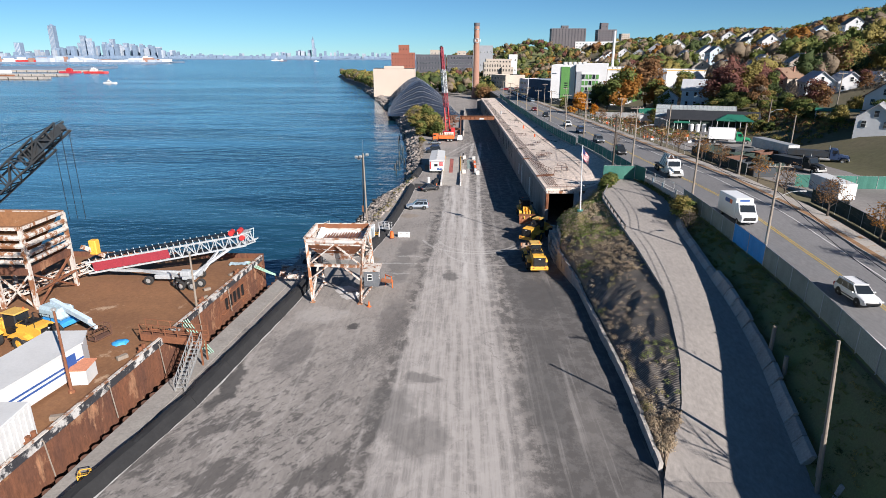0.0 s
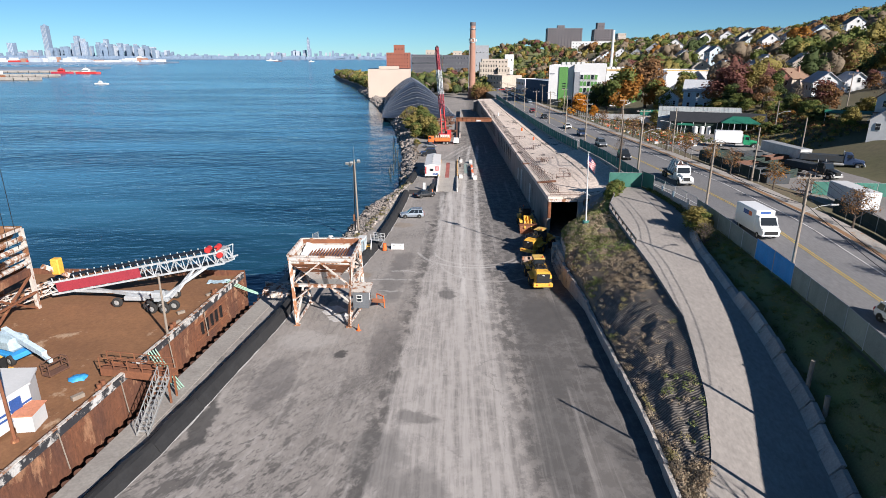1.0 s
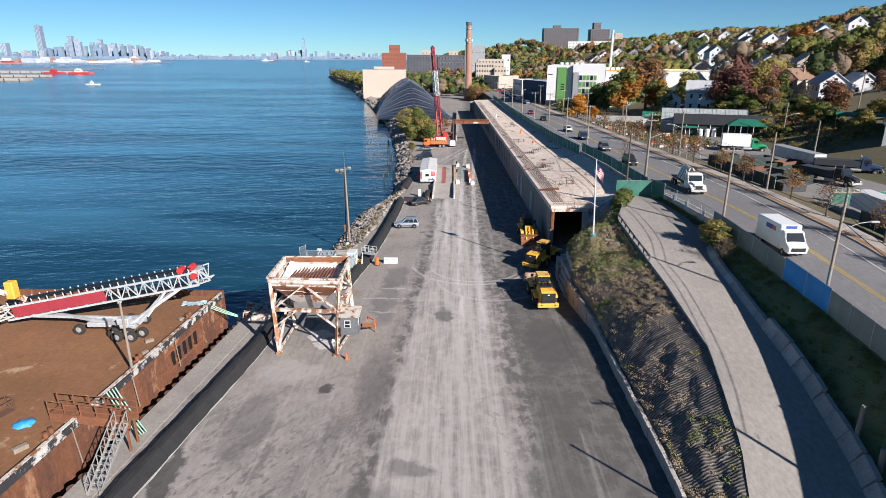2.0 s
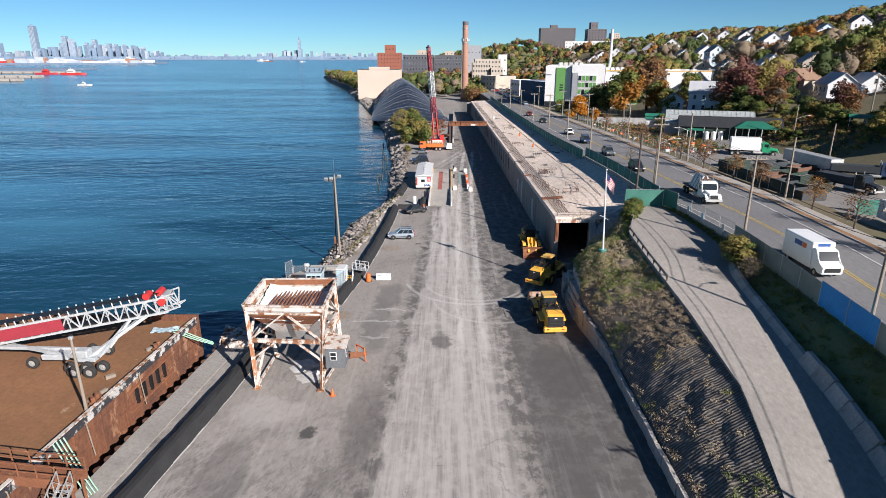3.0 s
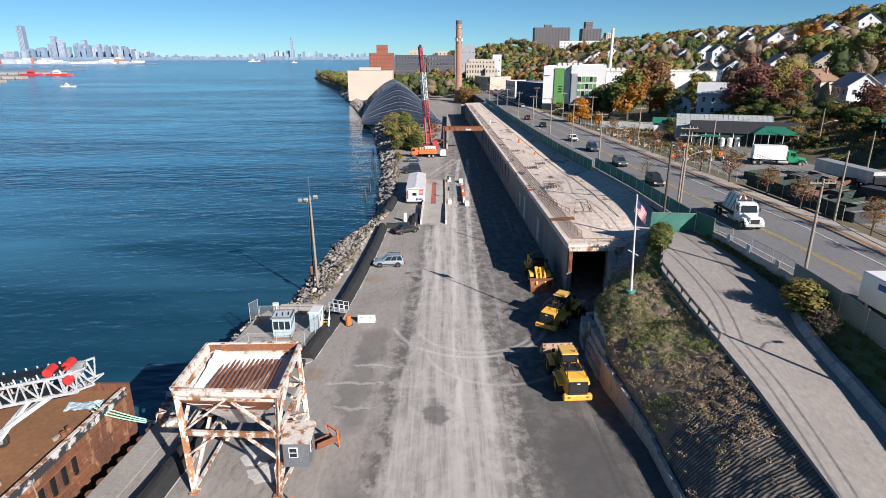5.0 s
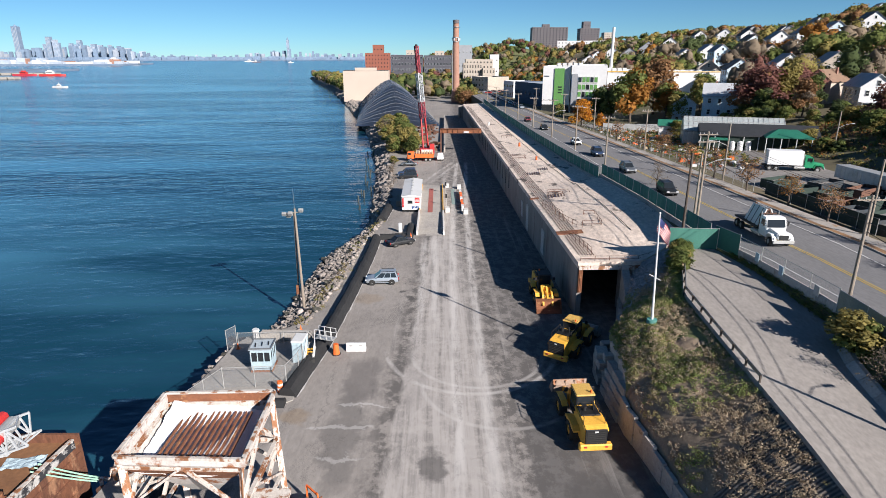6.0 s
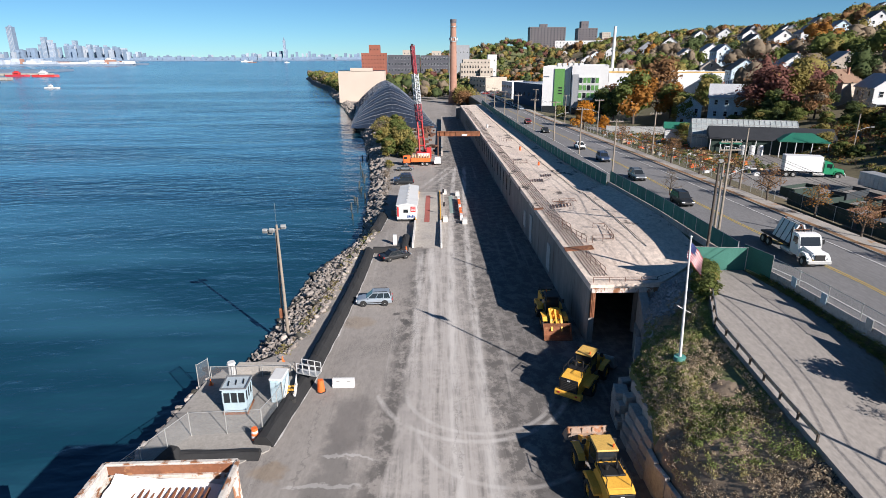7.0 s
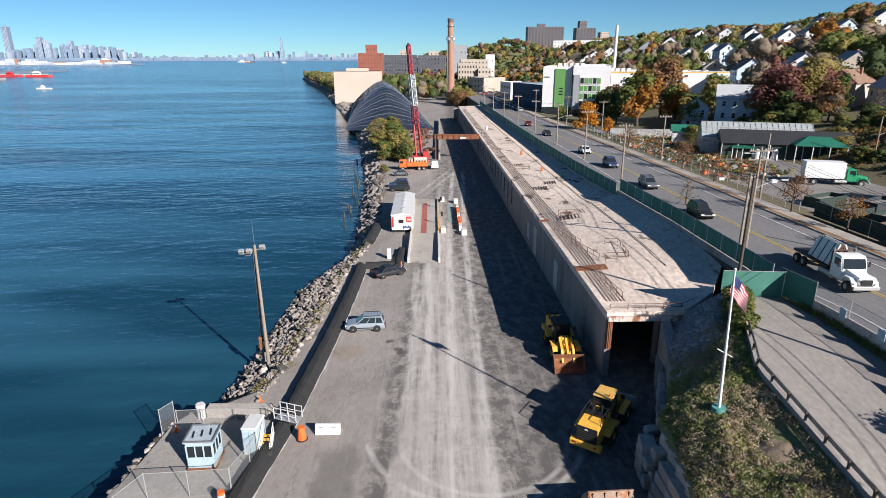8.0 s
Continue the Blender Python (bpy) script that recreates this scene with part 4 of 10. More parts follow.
def many(name, spots, meshes, material, parent=None, label="", category=""):
    """Many small pieces in one mesh. Spots: matrices."""
    vs, fs, off = [], [], 0
    for m, me in spots:
        co = [m @ v.co for v in me.vertices]
        vs += [tuple(c) for c in co]
        fs += [tuple(off + i for i in p.vertices) for p in me.polygons]
        off += len(co)
    me = bpy.data.meshes.new(name)
    me.from_pydata(vs, [], fs)
    me.materials.append(M[material])
    ob = new(name, me)
    ob.parent = parent
    return tagged(ob, label, category, kind="stuff")


spots = []
for i in range(1900):
    y = 96 + 60 * rnd(0, 1)
    x, z, k = rock_spot(y)
    s = rnd(0.2, 0.6)
    spots.append((pose(x, y, z + 0.1, rnd(0, 60), rnd(0, 60), rnd(0, 360)) @ Matrix.Diagonal((s, s, s, 1)), random.choice(ROCKS[:6])))
for i in range(1300):
    y = 154 + 420 * rnd(0, 1) ** 1.4
    x, z, k = rock_spot(y)
    s = rnd(0.7, 2.0) * (1 + (y - 154) / 400)
    spots.append((pose(x, y, z + 0.1, rnd(0, 60), rnd(0, 60), rnd(0, 360)) @ Matrix.Diagonal((s, s, s * 0.7, 1)), random.choice(ROCKS[:6])))
many("rubble", spots, ROCKS, "rock", None, "small pale rubble between the shore rocks", "rubble")

# old piles standing in the water
for i, (x, y, h) in enumerate(((-17.6, 186, 1.2), (-18.6, 190, 1.9), (-18.0, 196, 2.4), (-19.4, 205, 1.7), (-17.4, 168, 1.4), (-16.7, 172, 1.8), (-17.8, 176, 1.1), (-21.2, 216, 2.2), (-20.4, 228, 2.6), (-16.4, 161, 1.0), (-22.6, 232, 1.6), (-15.6, 178, 1.5))):
    b = bmesh.new()
    tube(b, (0, 0, -2), (rnd(-.2, .2), rnd(-.2, .2), h), 0.24, 0.17, 9)
    ob = part("mooring_post", b, "dark_rock")
    ob.matrix_basis = pose(x, y, WATER, rnd(-6, 6), rnd(-6, 6))
    tagged(ob, "rotten dark timber post standing in the water", "post", "old mooring posts")

# quay kerb with timber fenders
bm = bmesh.new()
sweep(bm, [(lin(QUAY, y) + 0.9, y, 0) for y in steps(-30, 86, 3)], [(-1.1, -3.2), (1.0, -0.1), (1.0, 0.08), (-1.1, 0.06)])
setting("pavement_quay", bm, "walk_grey", "narrow pale concrete quay edge beside the barge", "quay")
quay_fender = bmesh.new()
tube(quay_fender, (0, 0, -0.5), (0, 0, 0.35), 0.42, 0.38, 10)
fender_mesh = None
for y in steps(20, 72, 1.25):
    m = pose(lin(QUAY, y) - 0.25, y, -0.35, rnd(-8, 8), 0, rnd(0, 90))
    if fender_mesh is None:
        ob = part("fender", quay_fender, "rust_dark")
        fender_mesh = ob.data
        ob.matrix_basis = m
    else:
        ob = new("fender", fender_mesh)
        ob.matrix_basis = m
    tagged(ob, "dark rusty round fender pile at the quay edge", "fender", "quay fenders")

# ---- salt loading hopper on legs ----


def loading_hopper():
    t = thing("loading_hopper", Matrix(), "tall rusty white steel hopper tower filled with road salt", "hopper")
    F = {"fl": ((-16.45, 64.6), (-16.85, 65.0)), "fr": ((-10.55, 64.25), (-10.1, 64.7)), "br": ((-9.7, 70.6), (-10.2, 71.2)), "bl": ((-16.4, 70.7), (-16.85, 71.0))}
    H = 7.6

    def at(k, z):
        (a, b), (c, d) = F[k]
        return Vector((a + (c - a) * z / H, b + (d - b) * z / H, z))

    for k in F:
        b = bmesh.new()
        for o in (-0.11, 0.11):
            beam(b, at(k, 0) + Vector((0, o, 0)), at(k, H) + Vector((0, o, 0)), 0.34, 0.05)
        beam(b, at(k, 0), at(k, H), 0.06, 0.24)
        box(b, tuple(at(k, 0.06)), (0.6, 0.6, 0.12))
        part("leg", b, "leg_paint", t)
    pairs = (("fl", "fr"), ("fr", "br"), ("br", "bl"), ("bl", "fl"))
    for a, c in pairs:
        for z, w in ((4.75, 0.32), (H - 0.15, 0.36)):
            b = bmesh.new()
            p, q = at(a, z), at(c, z)
            for o in (-0.15, 0.15):
                beam(b, p + Vector((0, 0, o)), q + Vector((0, 0, o)), 0.26, 0.04)
            beam(b, p, q, 0.06, 0.28)
            part("girder", b, "rust_paint", t)
        for (ka, za), (kc, zc) in (((0.0, 4.85), (0.48, H - 0.3)), ((1.0, 4.85), (0.52, H - 0.3))):
            b = bmesh.new()
            p = at(a, za).lerp(at(c, za), ka)
            q = at(a, zc).lerp(at(c, zc), kc)
            beam(b, p, q, 0.22, 0.14)
            part("brace", b, "rust_paint", t)
    for a, c, z0, z1, k in (("fl", "fr", 3.0, 4.6, 0.34), ("bl", "br", 3.0, 4.6, 0.34)):
        for u, s in ((a, k), (c, 1 - k)):
            b = bmesh.new()
            beam(b, at(u, z0), at(a, z1).lerp(at(c, z1), s), 0.2, 0.14)
            part("knee_brace", b, "rust_paint", t)
    for a, c in (("fl", "bl"), ("fr", "br")):
        for p, q in ((at(a, 0.3), at(c, 4.6)), (at(c, 2.3), at(a, 4.6).lerp(at(c, 4.6), 0.35)), (at(a, 0.25), at(c, 0.25)), (at(a, 2.2), at(c, 2.2))):
            b = bmesh.new()
            beam(b, p, q, 0.22, 0.16)
            part("side_brace", b, "rust_paint", t)
    # the bin: sloping sides with a rim
    def ring(k, z):
        c = Vector((-13.5, 68.0, z))
        return [c + (at(u, H) - Vector((-13.5, 68.0, H))) * k + Vector((0, 0, 0)) for u in ("fl", "fr", "br", "bl")]

    outer, inner, low = ring(1.06, H + 0.55), ring(1.0, H + 0.55), ring(0.42, 4.9)
    mid_o, mid_i = ring(1.06, H + 0.05), ring(0.99, H - 0.5)
    b = bmesh.new()
    loops = [[b.verts.new(p) for p in r] for r in (ring(0.44, 4.8), mid_o, outer, inner, mid_i, low)]
    for r0, r1 in zip(loops, loops[1:]):
        for i in range(4):
            b.faces.new((r0[i], r0[(i + 1) % 4], r1[(i + 1) % 4], r1[i]))
    bmesh.ops.recalc_face_normals(b, faces=b.faces)
    b.faces.ensure_lookup_table()
    for i, f in enumerate(b.faces):
        if i >= 12:
            f.material_index = 0 if i % 4 == 3 else 1
    part("bin", b, ["bin_steel", "rust"], t, "white-painted steel bin rusted inside")
    b = bmesh.new()
    for i, (p, q) in enumerate(zip(outer, outer[1:] + outer[:1])):
        beam(b, p, q, 0.2, 0.16)
    part("rim", b, "rust_paint", t)
    b = bmesh.new()
    p0, p1 = ring(0.43, 4.8), ring(0.25, 3.9)
    solid(b, p0 + p1, [(0, 1, 5, 4), (1, 2, 6, 5), (2, 3, 7, 6), (3, 0, 4, 7), (4, 5, 6, 7)])
    part("chute", b, "galv", t)
    # grizzly bars over the mouth
    for i in range(13):
        x = -15.3 + i * 0.34
        b = bmesh.new()
        box(b, (x, 67.6, H - 0.32), (0.09, 5.4, 0.16))
        part("grizzly_bar", b, "rust", t)
    # salt heaped in the bin
    b = bmesh.new()
    rows = []
    for j in range(22):
        r = []
        for i in range(22):
            u, v = i / 21, j / 21
            x, y = -16.4 + 5.9 * u, 65.3 + 5.6 * v
            z = H - 0.95 + 0.75 * v ** 1.5 * (1 - 0.55 * smooth(0.62, 1.0, u)) + 0.35 * (1 - u) ** 3 + 0.16 * noise.noise((x * 1.4, y * 1.4, 0)) - 0.25 * smooth(0.25, 0.0, v)
            r.append((x, y, z))
        rows.append(r)
    sheet(b, rows)
    part("salt", b, "salt", t, "heap of white road salt", True)
    # operator cabin
    cab = new("cabin")
    cab.parent = t
    b = bmesh.new()
    box(b, (-9.15, 65.5, 3.15), (1.75, 1.9, 2.0), bevel=0.02)
    wl = part("cabin_wall", b, "cabin_grey", cab, "grey clapboard wall")
    for i in range(7):
        b = bmesh.new()
        box(b, (-9.15, 64.545, 2.3 + i * 0.28), (1.77, 0.02, 0.03))
        part("clapboard", b, "cabin_grey", wl)
    b = bmesh.new()
    prism(b, [(-10.15, 64.35), (-8.1, 64.35), (-8.1, 66.65), (-10.15, 66.65)], 4.15, [4.2, 4.2, 4.45, 4.45])
    part("cabin_roof", b, "rust_paint", cab, "rusty sheet roof")
    for c, s in (((-9.3, 64.52, 3.35), (0.62, 0.06, 0.8)), ((-8.26, 65.4, 3.35), (0.06, 0.6, 0.8))):
        b = bmesh.new()
        box(b, c, s)
        w = part("cabin_window", b, "white", cab)
        b = bmesh.new()
        for k in (-1, 1):
            d = (0.0, 0.02, 0.19 * k) if s[1] < s[0] else (0.02, 0.0, 0.19 * k)
            box(b, (c[0] + (0.025 if s[0] < s[1] else 0), c[1] - (0.025 if s[1] < s[0] else 0), c[2] + 0.19 * k), (s[0] * 0.78 if s[0] > .1 else 0.04, s[1] * 0.78 if s[1] > .1 else 0.04, 0.3))
        part("pane", b, "glass", w)
    # rusty loading chute and stair beside the back leg
    b = bmesh.new()
    beam(b, (-8.6, 66.6, 2.1), (-7.6, 70.0, 0.5), 0.9, 0.08)
    for s in (-0.45, 0.45):
        beam(b, (-8.6 + s, 66.6, 2.3), (-7.6 + s, 70.0, 0.7), 0.06, 0.4)
    part("stair", b, "rust", t, "rusty steel stair")
    for p, q in (((-7.2, 69.6, 0), (-7.3, 69.5, 1.6)), ((-8.2, 70.4, 0), (-8.2, 70.4, 1.5)), ((-7.3, 69.5, 1.5), (-8.2, 70.4, 1.5))):
        b = bmesh.new()
        beam(b, p, q, 0.1)
        part("stair_post", b, "orange", t)
    return t


loading_hopper()
# spilled salt under the hopper
bm = bmesh.new()
for cx, cy, r, h in ((-12.2, 66.4, 1.2, 0.08), (-13.4, 68.8, 1.6, 0.16), (-11.6, 67.4, 0.5, 0.3)):
    rows = []
    ring0 = [(cx, cy, h)] * 15
    rows.append(ring0)
    for k in (0.4, 0.8, 1.0):
        rows.append([(cx + r * k * (1 + 0.6 * noise.noise((math.cos(a) * 1.5, math.sin(a) * 1.5 + cx, k))) * math.cos(a), cy + r * 0.8 * k * (1 + 0.6 * noise.noise((math.cos(a) * 1.5, math.sin(a) * 1.5 + cy, k))) * math.sin(a), h * (1 - k) + 0.012) for a in [2 * math.pi * i / 14 for i in range(15)]])
    sheet(bm, rows)
tagged(part("salt_spill", bm, "salt_dirty", shade=True), "white salt spilled on the asphalt below the hopper", "salt", kind="stuff")


def cone(x, y, h=0.75, z=0.0):
    t = thing("traffic_cone", pose(x, y, z, 0, 0, rnd(0, 90)), "orange traffic cone standing on the asphalt", "cone", "traffic cones")
    b = bmesh.new()
    tube(b, (0, 0, 0.04), (0, 0, h), 0.17 * h / 0.75, 0.035, 12)
    part("cone_body", b, "orange", t)
    b = bmesh.new()
    box(b, (0, 0, 0.025), (0.42, 0.42, 0.05), bevel=0.01)
    part("base", b, "orange", t)


cone(-9.35, 63.4)
cone(-3.9, 131.2, 1.0)
cone(-20.1, 92.6, 0.6, 0.1)
cone(-14.6, 97.0, 0.6)

# ---- landing with the booth ----


def booth():
    t = thing("ticket_booth", pose(-16.3, 88.8, 0.1, 0, 0, 2) @ Matrix.Diagonal((0.83, 0.83, 1, 1)), "small pale blue booth with windows all round and flat roof", "booth")
    b = bmesh.new()
    box(b, (0, 0, 0.1), (2.5, 2.5, 0.2))
    part("base", b, "rust", t, "rusty base frame")
    for s in (-1, 1):
        for c0, s0 in (((0, s * 1.13, 0.65), (2.3, 0.06, 0.9)), ((s * 1.13, 0, 0.65), (0.06, 2.2, 0.9)), ((0, s * 1.13, 2.2), (2.3, 0.06, 0.3)), ((s * 1.13, 0, 2.2), (0.06, 2.2, 0.3))):
            b = bmesh.new()
            box(b, c0, s0)
            part("wall", b, "booth_blue", t)
    for i in range(4):
        for k in (-1.1, -0.36, 0.36, 1.1):
            a = radians(90 * i)
            b = bmesh.new()
            box(b, (k * math.cos(a) - -1.15 * math.sin(a), k * math.sin(a) + -1.15 * math.cos(a), 1.55), (0.1, 0.1, 1.1), rz=90 * i)
            part("post", b, "booth_blue", t)
        for k in (-0.73, 0.0, 0.73):
            a = radians(90 * i)
            b = bmesh.new()
            box(b, (k * math.cos(a) + 1.13 * math.sin(a), k * math.sin(a) - 1.13 * math.cos(a), 1.58), (0.62, 0.02, 0.94), rz=90 * i)
            part("pane", b, "glass", t)
    b = bmesh.new()
    box(b, (0, 0, 2.4), (2.6, 2.6, 0.1), bevel=0.02)
    part("roof", b, "roof_blue", t, "grey-blue flat roof")
    b = bmesh.new()
    for s in (-1, 1):
        box(b, (0, s * 1.25, 2.5), (2.6, 0.1, 0.12))
        box(b, (s * 1.25, 0, 2.5), (0.1, 2.4, 0.12))
    part("parapet", b, "cabin_grey", t)
    for i in range(3):
        b = bmesh.new()
        box(b, (-0.7 + 0.7 * i, 0.2 * i - 0.2, 2.5), (0.1, 0.9, 0.08), rz=10)
        part("roof_batten", b, "black", t)


booth()
# pad under the landing
bm = bmesh.new()
outline = [(-21.4, 76.5), (-20, 76.5), (-12.2, 83), (-11.9, 95.6), (-19.4, 96.2), (-20.8, 93.4), (-21.2, 89), (-21.9, 84)]
prism(bm, outline, -2.9, 0.10)
landing = setting("pavement_landing", bm, "walk_grey", "grey concrete landing with a broken brown stone edge", "landing")
for i in range(46):
    y = 76.6 + 19 * i / 45
    s = rnd(0.5, 1.0)
    piece("rock", random.choice(ROCKS[:6]), landing, pose(lin([(76, -21.6), (84, -22.1), (89, -21.5), (93, -21.0), (96, -19.8)], y) + rnd(-0.35, 0.1), y, rnd(-0.5, -0.05), rnd(0, 40), 0, rnd(0, 360)) @ Matrix.Diagonal((s, s, s * 0.7, 1)))

# portable toilet-like blue cabin
t = thing("portable_cabin", pose(-13.1, 90.4, 0.1, 0, 0, -4), "pale blue portable cabin with white domed roof", "cabin")
b = bmesh.new()
box(b, (0, 0, 1.1), (1.15, 1.9, 2.2), bevel=0.06)
part("wall", b, "booth_blue", t)
b = bmesh.new()
box(b, (0, 0, 2.28), (1.25, 2.0, 0.2), bevel=0.08)
part("roof", b, "white", t)
for k in (-0.5, 0.5):
    b = bmesh.new()
    box(b, (k * 0.5, -0.97, 1.15), (0.46, 0.05, 1.8))
    part("door", b, "booth_blue", t)
# white stairs with yellow steps and rails
t = thing("access_stair", pose(-11.9, 90.2, 0.1, 0, 0, 0), "white steel access stair with yellow treads over the berm", "stair")
for i in range(6):
    b = bmesh.new()
    box(b, (-0.1 + 0.0 * i, -1.0 + 0.22 * i, 0.2 + 0.19 * i), (0.75, 0.26, 0.05))
    part("tread", b, "yellow", t)
for s in (-0.4, 0.4):
    b = bmesh.new()
    beam(b, (s - 0.1, -1.15, 0.1), (s - 0.1, 0.3, 1.3), 0.06, 0.2)
    part("stringer", b, "white", t)
    b = bmesh.new()
    beam(b, (s - 0.1, -1.1, 1.0), (s - 0.1, 0.3, 2.2), 0.05)
    for k in (0.05, 0.5, 0.95):
        beam(b, (s - 0.1, -1.1 + 1.4 * k, 0.2 + 1.2 * k), (s - 0.1, -1.1 + 1.4 * k, 1.0 + 1.2 * k), 0.05)
    beam(b, (s - 0.1, -1.1, 0.55), (s - 0.1, 0.3, 1.75), 0.04)
    part("handrail", b, "white", t)
t = thing("gangway_rail", pose(-10.9, 92.3, 0.1, 0, 0, -20), "galvanised steel crossover platform with handrails on the berm", "platform")
b = bmesh.new()
box(b, (0, 0, 1.35), (2.0, 0.9, 0.06))
part("platform", b, "galv", t)
for s in (-0.45, 0.45):
    b = bmesh.new()
    for k in (-1, -0.35, 0.35, 1):
        beam(b, (k, s, 1.35), (k, s, 2.35), 0.05)
    beam(b, (-1, s, 2.35), (1, s, 2.35), 0.05)
    beam(b, (-1, s, 1.85), (1, s, 1.85), 0.04)
    part("handrail", b, "white", t)
# barrel and plastic barrier on the yard side
t = thing("traffic_barrel", pose(-9.75, 91.5, 0, 0, 0, 0), "orange plastic traffic barrel beside the berm", "barrel")
b = bmesh.new()
tube(b, (0, 0, 0.06), (0, 0, 1.15), 0.36, 0.26, 14)
part("barrel", b, "orange", t)
b = bmesh.new()
tube(b, (0, 0, 0), (0, 0, 0.06), 0.46, 0.46, 14)
part("base", b, "rubber", t)
t = thing("plastic_barrier", pose(-7.8, 92.3, 0, 0, 0, 0), "white plastic water-filled road barrier", "barrier")
b = bmesh.new()
side_prism(b, [(-0.3, 0), (0.3, 0), (0.3, 0.2), (0.14, 0.45), (0.1, 0.85), (-0.1, 0.85), (-0.14, 0.45), (-0.3, 0.2)], -1.0, 1.0)
part("body", b, "white", t)
for k in (-0.5, 0.5):
    b = bmesh.new()
    box(b, (k, -0.02, 0.6), (0.3, 0.34, 0.12))
    part("slot", b, "galv", t)
t = thing("cable_reel", pose(-11.7, 89.0, 0.1, 0, 0, 0), "grey plastic bin beside the stair", "bin")
b = bmesh.new()
tube(b, (0, 0, 0), (0, 0, 0.8), 0.26, 0.32, 12)
part("body", b, "rubber", t)
t = thing("traffic_drum", pose(-13.6, 84.3, 0.1), "orange and white striped traffic drum on the landing", "drum")
for i in range(5):
    b = bmesh.new()
    tube(b, (0, 0, 0.08 + 0.2 * i), (0, 0, 0.28 + 0.2 * i), 0.3 - 0.012 * i, 0.29 - 0.012 * i, 14)
    part("band", b, "orange" if i % 2 == 0 else "white", t)


def wire_mesh():
    """Chain link seen as a thin veil of wire."""
    m = bpy.data.materials.new("chain_link")
    m.use_nodes = True
    n, l = m.node_tree.nodes, m.node_tree.links
    b = n["Principled BSDF"]
    b.inputs["Base Color"].default_value, b.inputs["Metallic"].default_value, b.inputs["Roughness"].default_value = (0.45, 0.46, 0.46, 1), 0.4, 0.5
    b.inputs["Alpha"].default_value = 0.20
    return m


M["chain_link"] = wire_mesh()


def chain_fence(name, pts, h, label, group="chain-link fences", panel="chain_link", post="galv", thick=0.012, r=0.04, gap=2.6, rails=True):
    """A fence along points (x, y, z): posts, rails and panels."""
    t = thing(name, pose(*pts[0]), label, "fence", group)
    o = Vector(pts[0])
    for a, c in zip(pts, pts[1:]):
        a, c = Vector(a) - o, Vector(c) - o
        n = max(1, round((c - a).length / gap))
        for i in range(n):
            p, q = a.lerp(c, i / n), a.lerp(c, (i + 1) / n)
            d = (q - p).normalized()
            b = bmesh.new()
            solid(b, [p + Vector((0, 0, 0.06)), q + Vector((0, 0, 0.06)), q + Vector((0, 0, h)), p + Vector((0, 0, h))], [(0, 1, 2, 3)])
            part("panel", b, panel, t)
            b = bmesh.new()
            tube(b, p - Vector((0, 0, 0.3)), p + Vector((0, 0, h + 0.08)), r, r, 6)
            part("post", b, post, t)
            if rails:
                b = bmesh.new()
                tube(b, p + Vector((0, 0, h)), q + Vector((0, 0, h)), r * 0.7, r * 0.7, 6)
                part("rail", b, post, t)
    b = bmesh.new()
    q = Vector(pts[-1]) - o
    tube(b, q - Vector((0, 0, 0.3)), q + Vector((0, 0, h + 0.08)), r, r, 6)
    part("post", b, post, t)
    return t


chain_fence("wire_fence", [(-21.6, 78.5, 0.1), (-18.9, 84.9, 0.1), (-13.3, 85.3, 0.1)], 2.1, "galvanised chain-link fence closing the landing")
chain_fence("wire_fence", [(-13.3, 85.4, 0.1), (-12.7, 87.8, 0.1), (-12.6, 89.3, 0.1)], 2.1, "galvanised chain-link gate beside the portable cabin")
chain_fence("wire_fence", [(-21.1, 92.3, 0.1), (-20.5, 93.5, 0.1)], 2.2, "galvanised gate panel at the corner of the landing")
chain_fence("wire_fence", [(-20.4, 93.6, 0.1), (-18.3, 93.7, 0.1), (-13.0, 93.9, 0.1)], 1.3, "low galvanised chain-link fence behind the booth")
t = thing("concrete_beam", pose(-15.6, 94.75, 0.1, 0, 0, -1), "pale concrete beam lying along the landing edge", "beam")
b = bmesh.new()
box(b, (0, 0, 0.45), (5.4, 0.9, 0.9), bevel=0.05)
part("body", b, "concrete", t)
t = thing("bollard", pose(-18.75, 94.5, 0.1), "white mooring bollard on the landing", "bollard")
b = bmesh.new()
tube(b, (0, 0, 0), (0, 0, 1.1), 0.34, 0.34, 12)
tube(b, (0, 0, 1.1), (0, 0, 1.3), 0.42, 0.36, 12)
part("post", b, "white", t)

# floodlight masts on the shore
t = thing("floodlight_mast", pose(-16.0, 105.0, -0.8), "tall weathered pale timber mast with floodlights and raking strut", "mast")
b = bmesh.new()
tube(b, (0, 0, -0.5), (-0.3, 0.4, 12.6), 0.19, 0.12, 10)
part("pole", b, "wood", t)
b = bmesh.new()
tube(b, (-0.75, 0.8, -0.6), (-0.45, 0.5, 11.9), 0.13, 0.09, 8)
part("strut", b, "wood", t)
b = bmesh.new()
tube(b, (-0.3, 0.4, 12.4), (-0.32, 0.4, 15.0), 0.025, 0.015, 5)
part("antenna", b, "steel", t)
b = bmesh.new()
beam(b, (-1.3, 0.4, 12.0), (0.5, 0.4, 12.2), 0.1)
part("crossarm", b, "wood", t)
for x, y, z in ((-1.5, 0.1, 12.0), (-1.1, 0.5, 11.7), (0.45, 0.3, 12.4), (-0.75, 0.0, 12.1)):
    b = bmesh.new()
    box(b, (x, y, z), (0.55, 0.35, 0.45), rx=30, bevel=0.04)
    part("floodlight", b, "galv", t)
b = bmesh.new()
box(b, (-0.75, 0.6, 2.2), (0.4, 0.3, 1.2), bevel=0.03)
part("meter_box", b, "rust", t)

# ---- barge ----


